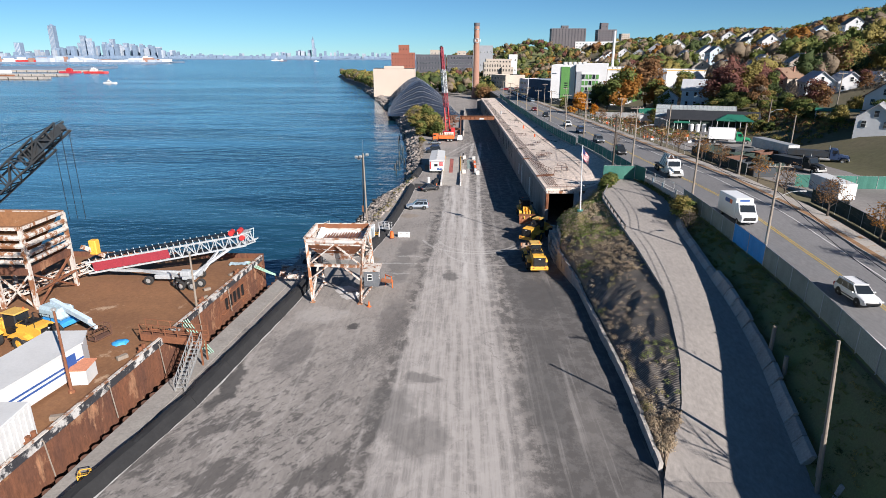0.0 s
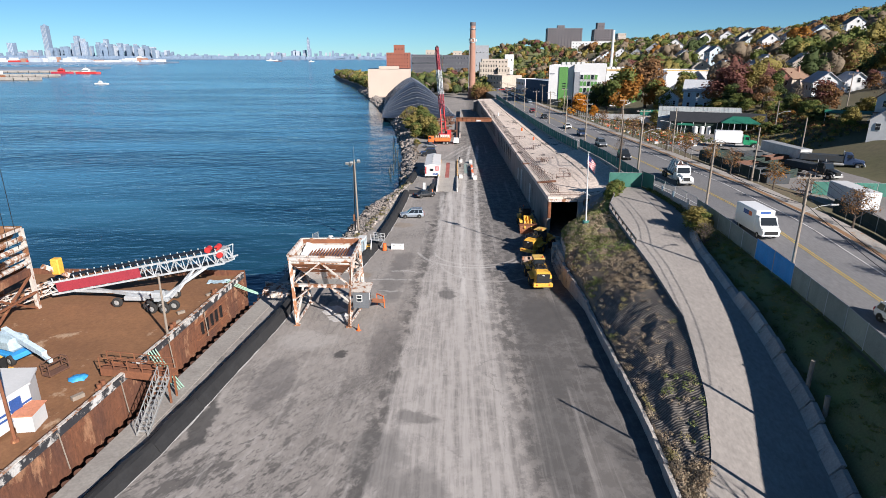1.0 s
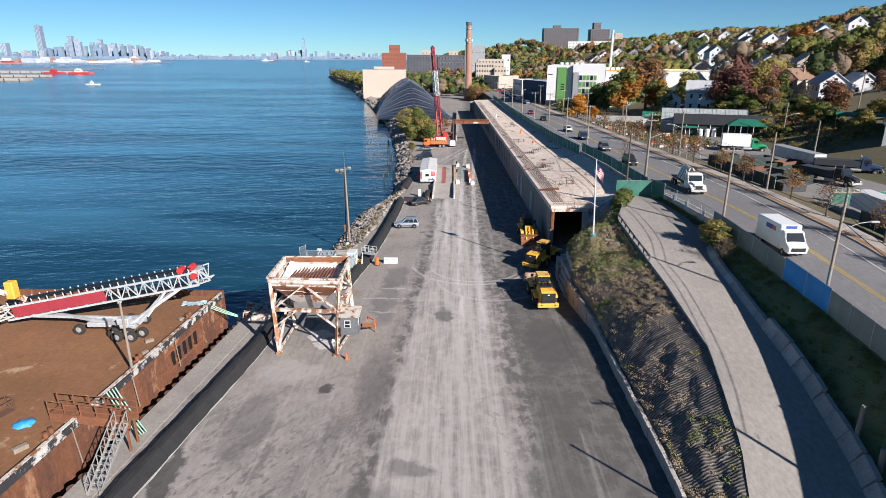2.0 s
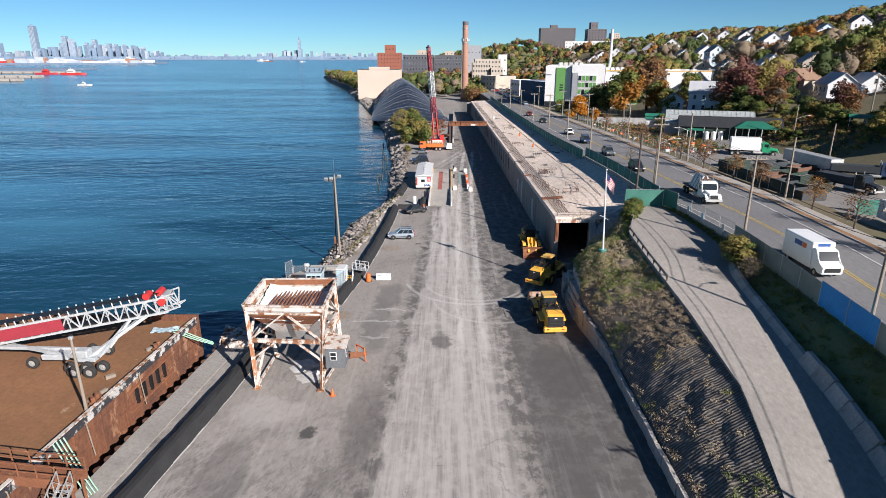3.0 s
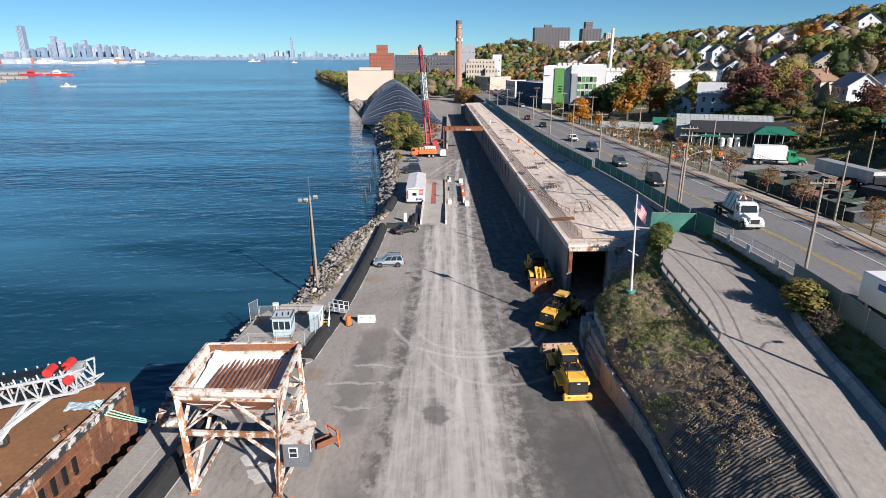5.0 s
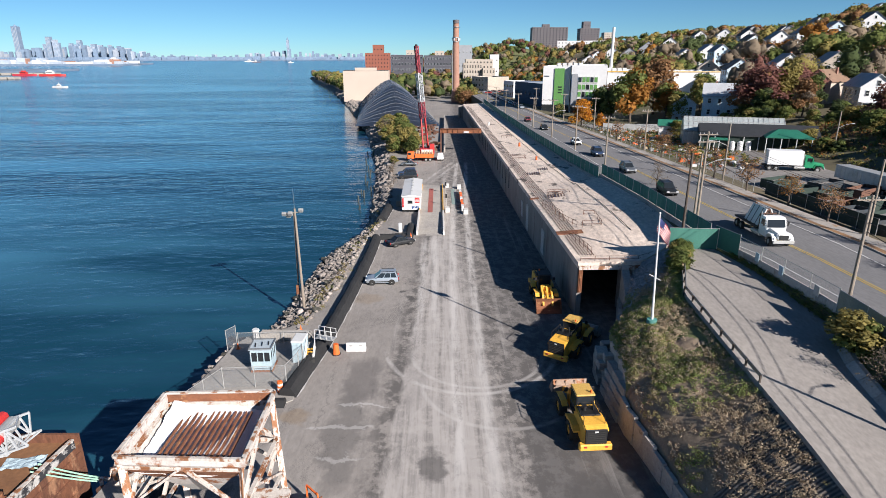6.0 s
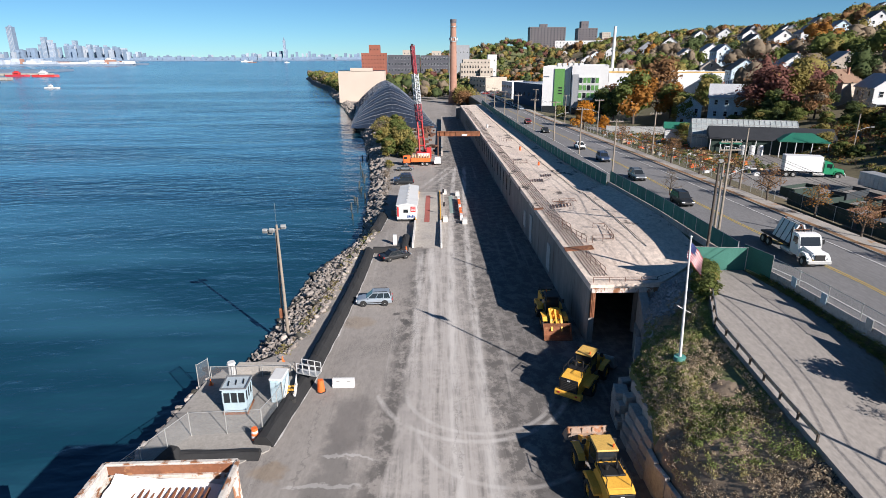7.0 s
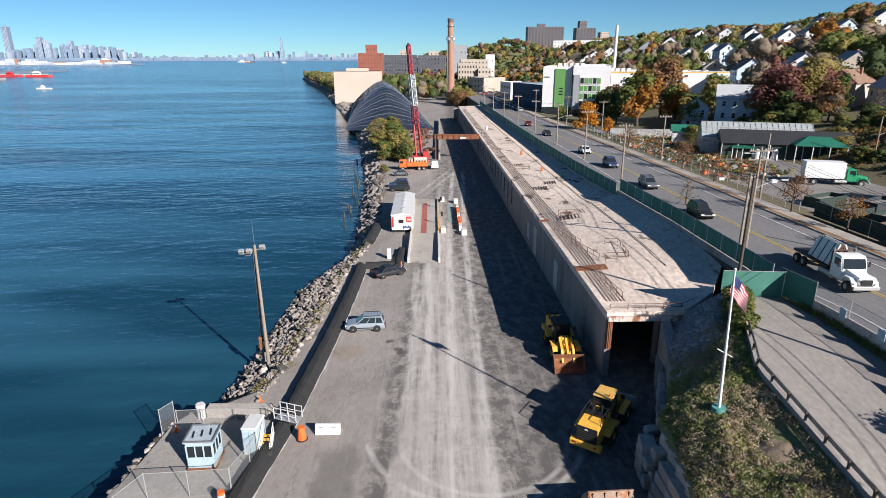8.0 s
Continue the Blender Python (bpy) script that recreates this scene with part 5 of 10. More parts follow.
def barge_x(y):
    return lin([(-40, -33.8), (29.6, -28.6), (73.8, -25.5)], y)


def barge():
    t = thing("barge", Matrix(), "long rusty flat deck barge moored at the quay", "barge")
    D = 2.2
    b = bmesh.new()
    ys = steps(-30, 74.4, 4)
    rows = [[(barge_x(y), y, WATER - 1.5), (barge_x(y), y, D - 0.02)] for y in ys]
    rows.append([(-62, 74.4, WATER - 1.5), (-62, 74.4, D - 0.02)])
    rows.append([(-62, -30, WATER - 1.5), (-62, -30, D - 0.02)])
    sheet(b, rows)
    part("hull", b, "hull", t)
    b = bmesh.new()
    prism(b, [(barge_x(-30), -30), (barge_x(30), 30), (barge_x(74.4), 74.4), (-62, 74.4), (-62, -30)], D - 0.3, D)
    part("deck", b, "deck", t, "orange-brown rust-stained deck")
    # bulwark panels along the quay side, white and black patches
    pan = steps(-20, 73.6, 1.95)
    for i, (a, c) in enumerate(zip(pan, pan[1:])):
        b = bmesh.new()
        p, q = (barge_x(a) + 0.05, a + 0.02, D + 0.33), (barge_x(c) + 0.05, c - 0.02, D + 0.33)
        beam(b, p, q, 0.14, 0.66)
        if i % 2 == 0:
            beam(b, (p[0] + 0.1, a + 0.3, D + 0.4), (q[0] + 0.1, c - 0.3, D + 0.4), 0.03, 0.4)
        part("bulwark", b, "bulwark", t)
    b = bmesh.new()
    beam(b, (barge_x(-20) - 0.02, -20, D + 0.7), (barge_x(73.6) - 0.02, 73.6, D + 0.7), 0.3, 0.08)
    part("bulwark_cap", b, "rust_paint", t)
    b = bmesh.new()
    beam(b, (barge_x(74) , 74.3, D + 0.35), (-61.8, 74.3, D + 0.35), 0.2, 0.7)
    part("bow_coaming", b, "hull", t)
    # rubbing strakes and hull frames
    for z in (1.5, 0.2, -1.1):
        b = bmesh.new()
        beam(b, (barge_x(-30) + 0.06, -30, z), (barge_x(74) + 0.06, 74, z), 0.14, 0.16)
        part("rubbing_strake", b, "hull", t)
    for y in steps(-20, 73, 3.1):
        b = bmesh.new()
        box(b, (barge_x(y) + 0.05, y, 0.1), (0.12, 0.16, 4.0))
        part("hull_rib", b, "hull", t)
    for y in (33.5, 47.2, 58.6, 67.8):
        b = bmesh.new()
        box(b, (barge_x(y) - 0.9, y, D + 0.3), (0.5, 1.1, 0.14), bevel=0.02)
        for s in (-0.3, 0.3):
            tube(b, (barge_x(y) - 0.9, y + s, D), (barge_x(y) - 0.9, y + s, D + 0.75), 0.17, 0.19, 10)
        part("mooring_bitt", b, "rust", t)
    # recessed fender rack
    for y in (62.2, 63.3, 64.4, 65.5, 66.6):
        b = bmesh.new()
        box(b, (barge_x(y) + 0.14, y, 0.7), (0.2, 0.3, 1.4))
        part("fender_slot", b, "black", t)
    b = bmesh.new()
    beam(b, (barge_x(61) + 0.12, 61, 1.6), (barge_x(68) + 0.12, 68, 1.6), 0.3, 0.14)
    beam(b, (barge_x(61) + 0.12, 61, -0.2), (barge_x(68) + 0.12, 68, -0.2), 0.3, 0.14)
    part("fender_rack", b, "rust", t)
    return t


barge()


def lattice(bm, p, q, w, d, n, r=0.06, faces=(0, 1, 2, 3)):
    """A four-chord lattice from p to q; w wide, d deep."""
    p, q = Vector(p), Vector(q)
    ax = (q - p).normalized()
    s = Vector((ax.y, -ax.x, 0)).normalized()
    u = s.cross(ax).normalized()
    off = [s * (w / 2) * a + u * (d / 2) * c for a, c in ((-1, -1), (1, -1), (1, 1), (-1, 1))]
    for o in off:
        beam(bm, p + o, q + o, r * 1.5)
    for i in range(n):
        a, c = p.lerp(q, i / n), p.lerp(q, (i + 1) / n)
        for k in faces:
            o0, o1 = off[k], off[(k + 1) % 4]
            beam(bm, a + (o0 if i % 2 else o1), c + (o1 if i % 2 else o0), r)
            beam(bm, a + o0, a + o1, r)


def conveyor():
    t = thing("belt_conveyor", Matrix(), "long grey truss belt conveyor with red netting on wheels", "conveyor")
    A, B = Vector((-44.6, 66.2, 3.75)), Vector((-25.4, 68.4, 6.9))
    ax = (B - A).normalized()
    s = Vector((ax.y, -ax.x, 0)).normalized()
    u = s.cross(ax).normalized()
    W, H = 1.5, 1.4

    def at(k, a, c):
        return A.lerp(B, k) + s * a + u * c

    for a in (-W / 2, W / 2):
        for c in (-H / 2, H / 2):
            b = bmesh.new()
            beam(b, at(0, a, c), at(1, a, c), 0.16, 0.2)
            part("chord", b, "white_steel", t)
        n = 22
        for i in range(n):
            b = bmesh.new()
            beam(b, at(i / n, a, -H / 2 if i % 2 else H / 2), at((i + 1) / n, a, H / 2 if i % 2 else -H / 2), 0.1)
            beam(b, at(i / n, a, -H / 2), at(i / n, a, H / 2), 0.09)
            part("web", b, "white_steel", t)
    b = bmesh.new()
    for k in (0.0, 0.5, 1.0):
        beam(b, at(k, -W / 2, -H / 2), at(k, W / 2, -H / 2), 0.12)
        beam(b, at(k, -W / 2, H / 2), at(k, W / 2, H / 2), 0.12)
    part("cross_tie", b, "white_steel", t)
    b = bmesh.new()
    beam(b, at(0.02, 0, H / 2 + 0.35), at(0.97, 0, H / 2 + 0.35), 1.25, 0.06)
    part("belt", b, "black", t, "black rubber belt")
    b = bmesh.new()
    beam(b, at(0.02, 0, -H / 2 + 0.15), at(0.95, 0, -H / 2 + 0.15), 1.25, 0.05)
    part("return_belt", b, "black", t)
    for i in range(24):
        b = bmesh.new()
        k = 0.03 + 0.94 * i / 23
        beam(b, at(k, -W / 2, H / 2), at(k, -W / 2 - 0.05, H / 2 + 0.5), 0.1)
        beam(b, at(k, W / 2, H / 2), at(k, W / 2 + 0.05, H / 2 + 0.5), 0.1)
        part("idler_bracket", b, "white_steel", t)
    b = bmesh.new()
    p = [at(0.04, W / 2 + 0.1, -H / 2 + 0.18), at(0.52, W / 2 + 0.1, -H / 2 + 0.18), at(0.52, W / 2 + 0.1, H / 2 - 0.1), at(0.04, W / 2 + 0.1, H / 2 - 0.1)]
    solid(b, p + [v - s * 0.03 for v in p], [(0, 1, 2, 3), (7, 6, 5, 4), (0, 4, 5, 1), (1, 5, 6, 2), (2, 6, 7, 3), (3, 7, 4, 0)])
    part("netting", b, "net_red", t, "red mesh side guard")
    for k, a, c in ((0.93, 0.5, 1.2), (0.97, -0.5, 1.0), (0.99, 0.6, 0.4)):
        b = bmesh.new()
        p = at(k, a, c)
        tube(b, p - s * 0.45, p + s * 0.45, 0.34, 0.34, 12)
        part("motor", b, "red", t, "red drive motor")
    b = bmesh.new()
    p = at(1.0, 0, 0.6)
    tube(b, p - s * 0.7, p + s * 0.7, 0.42, 0.42, 14)
    part("head_pulley", b, "galv", t)
    b = bmesh.new()
    lattice(b, at(0.96, 0, 0.0), at(1.06, 0, 0.3), 1.5, 1.4, 3, 0.09)
    part("head_frame", b, "white_steel", t)
    # undercarriage: arms, axle and wheels
    for a in (-0.9, 0.9):
        b = bmesh.new()
        beam(b, (-31.2, 65.0 + a, 3.2), at(0.9, a * 0.7, -H / 2), 0.26, 0.3)
        part("lift_arm", b, "white_steel", t)
        b = bmesh.new()
        beam(b, (-31.2, 65.0 + a, 3.2), at(0.12, a * 0.7, -H / 2), 0.24, 0.28)
        part("tow_arm", b, "white_steel", t)
        b = bmesh.new()
        beam(b, (-30.2, 65.0 + a, 3.4), at(0.82, a * 0.7, -H / 2), 0.3, 0.2)
        part("ram_guard", b, "white_steel", t)
    b = bmesh.new()
    box(b, (-31.2, 65.0, 3.2), (1.6, 2.4, 0.4), bevel=0.05)
    part("axle_frame", b, "white_steel", t)
    b = bmesh.new()
    box(b, (-31.6, 64.2, 3.75), (1.2, 0.9, 0.7), bevel=0.08)
    part("power_pack", b, "white_steel", t)
    b = bmesh.new()
    box(b, (-34.6, 65.2, 3.0), (2.4, 1.2, 0.5), bevel=0.06)
    part("tow_frame", b, "white_steel", t)
    for x, y in ((-32.4, 63.4), (-30.9, 63.4), (-29.6, 63.6), (-32.4, 66.8), (-30.9, 66.8), (-36.3, 64.2), (-31.6, 62.6), (-30.2, 62.6)):
        wheel(t, x, y, 2.2 + 0.55, 0.55, 0.42, "galv")
    return t


def wheel(parent, x, y, z, r, w, rim="galv", along="x"):
    """A wheel that rolls along x or y: tyre and rim."""
    ax = Vector((0, 1, 0)) if along == "x" else Vector((1, 0, 0))
    c = Vector((x, y, z))
    b = bmesh.new()
    n, prof = 18, [(0.55, -0.5), (0.9, -0.5), (1.0, -0.32), (1.0, 0.32), (0.9, 0.5), (0.55, 0.5)]
    rings = []
    e1 = Vector((0, 0, 1))
    e2 = ax.cross(e1)
    for i in range(n):
        a = 2 * math.pi * i / n
        d = e1 * math.cos(a) + e2 * math.sin(a)
        rings.append([b.verts.new(c + d * (r * k) + ax * (w * q)) for k, q in prof])
    for i in range(n):
        for j in range(len(prof)):
            p, q = rings[i], rings[(i + 1) % n]
            b.faces.new((p[j], p[(j + 1) % 6], q[(j + 1) % 6], q[j]))
    bmesh.ops.recalc_face_normals(b, faces=b.faces)
    wh = part("wheel", b, "rubber", parent)
    b = bmesh.new()
    tube(b, c - ax * w * 0.36, c + ax * w * 0.36, r * 0.58, r * 0.58, 16)
    tube(b, c - ax * w * 0.5, c + ax * w * 0.5, r * 0.2, r * 0.2, 10)
    part("rim", b, rim, wh)
    return wh


conveyor()


def barge_hopper():
    t = thing("barge_hopper", Matrix(), "large rusty steel hopper with braced legs on the barge", "hopper")
    X0, X1, Y0, Y1, D, H = -52.5, -44.9, 56.6, 63.6, 2.2, 11.4
    for x in (X0, (X0 + X1) / 2, X1):
        for y in (Y0, Y1):
            b = bmesh.new()
            beam(b, (x, y, D), (x, y, H), 0.42, 0.36)
            part("leg", b, "rust_paint", t)
    for z, m in ((H, "rust_paint"), (6.6, "hull"), (8.4, "rust_paint")):
        for p, q in (((X0, Y0), (X1, Y0)), ((X1, Y0), (X1, Y1)), ((X1, Y1), (X0, Y1)), ((X0, Y1), (X0, Y0))):
            b = bmesh.new()
            beam(b, (*p, z), (*q, z), 0.4, 0.75 if m == "hull" else 0.35)
            part("girder", b, m, t)
    b = bmesh.new()
    ring = lambda k, z: [(-48 + (x + 48) * k, 60.1 + (y - 60.1) * k, z) for x, y in ((X0, Y0), (X1, Y0), (X1, Y1), (X0, Y1))]
    v = ring(1.03, H + 0.25) + ring(0.97, H + 0.25) + ring(0.4, 8.0) + ring(1.03, H - 0.1)
    solid(b, v, [(i, (i + 1) % 4, 4 + (i + 1) % 4, 4 + i) for i in range(4)] + [(4 + i, 4 + (i + 1) % 4, 8 + (i + 1) % 4, 8 + i) for i in range(4)] + [(8, 9, 10, 11)] + [(12 + i, 12 + (i + 1) % 4, (i + 1) % 4, i) for i in range(4)])
    bmesh.ops.recalc_face_normals(b, faces=b.faces)
    part("bin", b, "deck", t, "rust-brown sloping bin")
    for i in range(4):
        z = 7.1 + i * 0.9
        b = bmesh.new()
        for p, q in (((X0, Y0 - 0.1), (X1, Y0 - 0.1)), ((X1 + 0.1, Y0), (X1 + 0.1, Y1))):
            k = 0.9 if i < 2 else 1.0
            tube(b, (*p, z + 0.6), (*q, z + 0.6), 0.3 * k, 0.3 * k, 8)
        part("bin_rib", b, "rust_paint", t)
    for (x0, x1) in ((X0, (X0 + X1) / 2), ((X0 + X1) / 2, X1)):
        for p, q in (((x0, Y0, D), (x1, Y0, 6.3)), ((x1, Y0, D), (x0, Y0, 6.3))):
            b = bmesh.new()
            beam(b, p, q, 0.18)
            part("brace", b, "rust_paint", t)
    for p, q in (((X1, Y0, D), (X1, Y1, 6.3)), ((X1, Y1, D), (X1, Y0, 6.3)), ((X1 + 0.2, Y0, 4.2), (X1 + 0.2, Y1, 4.2))):
        b = bmesh.new()
        beam(b, p, q, 0.2)
        part("brace", b, "rust", t)
    b = bmesh.new()
    lattice(b, (-53, 53.5, 2.6), (-44.5, 66.0, 3.9), 1.3, 0.9, 10, 0.09)
    part("feed_conveyor", b, "rust_paint", t)
    b = bmesh.new()
    box(b, (-42.4, 64.4, 6.9), (0.9, 0.9, 1.8), bevel=0.1)
    part("drive_box", b, "yellow", t, "yellow drive housing")
    b = bmesh.new()
    beam(b, (-43.2, 63.4, 7.2), (-42.3, 65.6, 5.4), 0.7, 0.5)
    part("discharge_chute", b, "rust_paint", t)


barge_hopper()


def barge_crane():
    t = thing("crane_boom", Matrix(), "dark lattice crane boom reaching over the barge", "crane")
    tip, foot = Vector((-24.5, 36.6, 24.4)), Vector((-46.5, 38.6, 8.2))
    b = bmesh.new()
    lattice(b, foot.lerp(tip, 0.0), foot.lerp(tip, 0.93), 1.1, 1.15, 20, 0.07)
    part("boom", b, "boom_dark", t)
    b = bmesh.new()
    lattice(b, foot.lerp(tip, 0.86), tip, 0.8, 0.7, 4, 0.08)
    beam(b, foot.lerp(tip, 0.88), tip, 0.45, 0.4)
    part("boom_head", b, "boom_dark", t)
    for o in (-0.3, 0.0, 0.3):
        b = bmesh.new()
        p = tip + Vector((o * 1.2 - 0.2, o, -0.3))
        tube(b, p, p + Vector((0, 0, -6.0)), 0.018, 0.018, 5)
        part("hoist_rope", b, "black", t)
    b = bmesh.new()
    tube(b, tip + Vector((0, 0, 0.4)), (-50, 38.8, 14), 0.025, 0.025, 5)
    part("pendant", b, "black", t)
    b = bmesh.new()
    box(b, (-49.5, 38.8, 4.6), (6.0, 4.0, 2.6), bevel=0.15)
    tube(b, (-49.5, 38.8, 2.2), (-49.5, 38.8, 3.4), 1.9, 1.9, 20)
    beam(b, (-47.0, 38.6, 5.5), foot, 1.2, 0.8)
    beam(b, (-51.0, 38.8, 5.5), (-50, 38.8, 14), 0.5, 0.5)
    part("crane_house", b, "boom_dark", t)


barge_crane()


def deck_house():
    t = thing("deck_house", Matrix(), "white steel deck house with blue stripe and blue door", "deck house")
    D = 2.2
    b = bmesh.new()
    o = [(-35.4, 45.1), (-32.1, 45.3), (-31.2, 43.3), (-32.6, 35.5), (-36.4, 35.5)]
    prism(b, o, D + 0.3, 5.1)
    part("wall", b, "white", t)
    b = bmesh.new()
    prism(b, [(-35.6, 45.3), (-32.0, 45.5), (-31.0, 43.3), (-32.4, 35.4), (-36.6, 35.4)], 5.1, 5.25)
    part("roof", b, "white", t)
    for z in (3.45, 3.85):
        b = bmesh.new()
        beam(b, (-31.19, 43.3, z), (-32.59, 35.5, z), 0.05, 0.16)
        part("stripe", b, "blue_paint", t)
    b = bmesh.new()
    beam(b, (-31.3, 42.4, 3.7), (-31.47, 41.5, 3.7), 0.08, 1.9)
    part("door", b, "blue_paint", t, "blue steel door")
    for x, y in ((-34.8, 44.6), (-31.8, 43), (-32.7, 36), (-36, 36)):
        b = bmesh.new()
        box(b, (x, y, D + 0.15), (0.4, 0.4, 0.3))
        part("foot", b, "rust", t)
    t = thing("tool_shed", pose(-30.7, 42.2, D, 0, 0, 8), "small white shed with orange roof on the barge deck", "shed")
    b = bmesh.new()
    box(b, (0, 0, 0.7), (1.3, 1.9, 1.4), bevel=0.03)
    part("wall", b, "white", t)
    b = bmesh.new()
    prism(b, [(-0.75, -1.1), (0.75, -1.1), (0.75, 1.1), (-0.75, 1.1)], 1.4, [1.52, 1.46, 1.46, 1.52])
    part("roof", b, "salmon", t, "salmon-orange roof")
    t = thing("storage_container", pose(-31.6, 31.2, D, 0, 0, 4), "white container with pale green stain on the barge deck", "container")
    b = bmesh.new()
    box(b, (0, 0, 1.4), (4.6, 6.4, 2.8), bevel=0.05)
    part("body", b, "white", t)
    b = bmesh.new()
    for i in range(12):
        box(b, (2.32, -2.9 + i * 0.53, 1.4), (0.06, 0.2, 2.4))
    part("rib", b, "white", t)
    b = bmesh.new()
    box(b, (-1.9, 1.8, 2.83), (0.7, 2.4, 0.06))
    part("roof_stain", b, "mint", t)


deck_house()

# masts on the barge
for x, y, h, lab in ((-30.6, 40.2, 7.5, "thin dark steel mast beside the deck house"), (-27.4, 57.2, 6.6, "thin weathered timber mast at the bulwark")):
    t = thing("mast", pose(x, y, 2.2), lab, "mast")
    b = bmesh.new()
    tube(b, (0, 0, 0), (0, 0, h), 0.13, 0.09, 8)
    part("pole", b, "rust" if y < 50 else "wood", t)
    b = bmesh.new()
    box(b, (0, 0, h), (0.3, 0.3, 0.25), bevel=0.04)
    part("lamp_head", b, "galv", t)
    b = bmesh.new()
    tube(b, (0, 0, 0), (0, 0, 0.25), 0.3, 0.25, 8)
    part("base", b, "rust", t)


def gangway():
    t = thing("gangway", Matrix(), "rusty steel gangway platform from barge to quay", "gangway")
    P, Q = Vector((-29.3, 49.6, 2.9)), Vector((-23.0, 49.2, 2.5))
    for s in (-0.6, 0.6):
        b = bmesh.new()
        beam(b, P + Vector((0, s, 0)), Q + Vector((0, s, 0)), 0.12, 0.7)
        part("girder", b, "rust", t)
        b = bmesh.new()
        for i in range(6):
            p = P.lerp(Q, i / 5) + Vector((0, s, 0.3))
            beam(b, p, p + Vector((0, 0, 1.05)), 0.07)
        for z in (0.75, 1.35):
            beam(b, P + Vector((0, s, z)), Q + Vector((0, s, z)), 0.06)
        part("handrail", b, "rust", t)
    b = bmesh.new()
    beam(b, P + Vector((0, 0, 0.25)), Q + Vector((0, 0, 0.25)), 1.15, 0.06)
    part("walkway", b, "rust", t)
    b = bmesh.new()
    for y in (48.7, 49.8):
        beam(b, (-23.4, y, 0), (-23.4, y, 2.3), 0.14)
    part("support", b, "rust", t)
    t = thing("boarding_stair", Matrix(), "pale aluminium boarding stair leaning from gangway to quay", "stair")
    P, Q = Vector((-23.6, 48.6, 2.7)), Vector((-23.5, 43.9, 0.1))
    for s in (-0.45, 0.45):
        b = bmesh.new()
        beam(b, P + Vector((s, 0, 0)), Q + Vector((s, 0, 0)), 0.06, 0.22)
        beam(b, P + Vector((s, 0, 1.0)), Q + Vector((s, 0, 1.0)), 0.06)
        for i in range(9):
            p, q = P.lerp(Q, i / 8), P.lerp(Q, min(1, (i + 1) / 8))
            beam(b, p + Vector((s, 0, 0)), p + Vector((s, 0, 1.0)), 0.05)
            beam(b, p + Vector((s, 0, 0)), q + Vector((s, 0, 1.0)), 0.04)
        part("side_truss", b, "galv", t)
    for i in range(12):
        b = bmesh.new()
        p = P.lerp(Q, i / 12)
        box(b, tuple(p), (0.86, 0.22, 0.05))
        part("tread", b, "galv", t)


gangway()


def hang(pts, sag, r, n=10):
    """A slack line between points."""
    out = []
    for a, c in zip(pts, pts[1:]):
        a, c = Vector(a), Vector(c)
        out += [a.lerp(c, i / n) - Vector((0, 0, sag * 4 * (i / n) * (1 - i / n))) for i in range(n)]
    return out + [Vector(pts[-1])]


def line(name, pts, sag, r, material, label, category, parent=None):
    b = bmesh.new()
    p = hang(pts, sag, r)
    pipe(b, p, r, 5)
    ob = part(name, b, material, parent)
    return tagged(ob, label, category) if not parent else ob


for k in range(4):
    line("mooring_rope", [(-26.9 + 0.1 * k, 52.4 + 0.25 * k, 2.9), (-23.4 + 0.1 * k, 50.0 + 0.2 * k, 0.5)], 0.15, 0.06, "rope_green", "pale green mooring rope from barge to quay", "rope")
for k in range(3):
    line("mooring_rope", [(-26.3, 70.2 + 0.4 * k, 2.9), (-23.3, 72.0 + 0.2 * k, 0.6)], 0.1, 0.055, "rope_green", "pale green mooring rope at the barge corner", "rope")
for y in (33, 40.4, 47.8, 55.4, 62.5):
    line("fender_line", [(barge_x(y) - 0.2, y, 2.9), (barge_x(y) + 0.25, y + 0.2, 2.6), (barge_x(y) + 0.35, y + 0.4, -0.6)], 0.05, 0.05, "wood", "frayed rope hanging down the barge side", "rope")

# small things on the deck and quay
t = thing("tarpaulin_bundle", pose(-31.4, 49.0, 2.2, 0, 0, 20), "crumpled blue tarpaulin bundle on the deck", "tarpaulin")
b = bmesh.new()
bmesh.ops.create_icosphere(b, subdivisions=3, radius=0.6)
for v in b.verts:
    v.co *= 1 + 0.35 * noise.noise(v.co * 3)
    v.co.z = max(-0.05, v.co.z * 0.5)
    v.co.x *= 1.3
part("cloth", b, "blue_tarp", t, shade=True)
t = thing("plastic_sheet", pose(-28.0, 71.9, 2.22, 0, 0, 10), "crumpled pale blue plastic sheet on the barge deck", "sheet")
b = bmesh.new()
sheet(b, [[(i * 0.22 - 1.3, j * 0.2 - 0.6, 0.08 + 0.14 * noise.noise((i * .6, j * .6, 4))) for j in range(7)] for i in range(13)])
part("cloth", b, "booth_blue", t)
for x, y, s in ((-28.5, 62.6, 0.5), (-27.8, 60.3, 0.4), (-28.4, 49.6, 0.5), (-27.5, 67.7, 0.45), (-29.5, 45.9, 0.6), (-29.3, 36.4, 0.6)):
    t = thing("timber_block", pose(x, y, 2.2, 0, 0, rnd(0, 90)), "yellowed timber block by the bulwark", "timber")
    b = bmesh.new()
    box(b, (0, 0, s * 0.3), (s * 1.6, s * 0.7, s * 0.6), bevel=0.02)
    part("block", b, "wood", t)
t = thing("crab_pot", pose(-24.9, 32.2, 0.05, 0, 0, 20), "yellow wire frame cage on the quay edge", "cage")
b = bmesh.new()
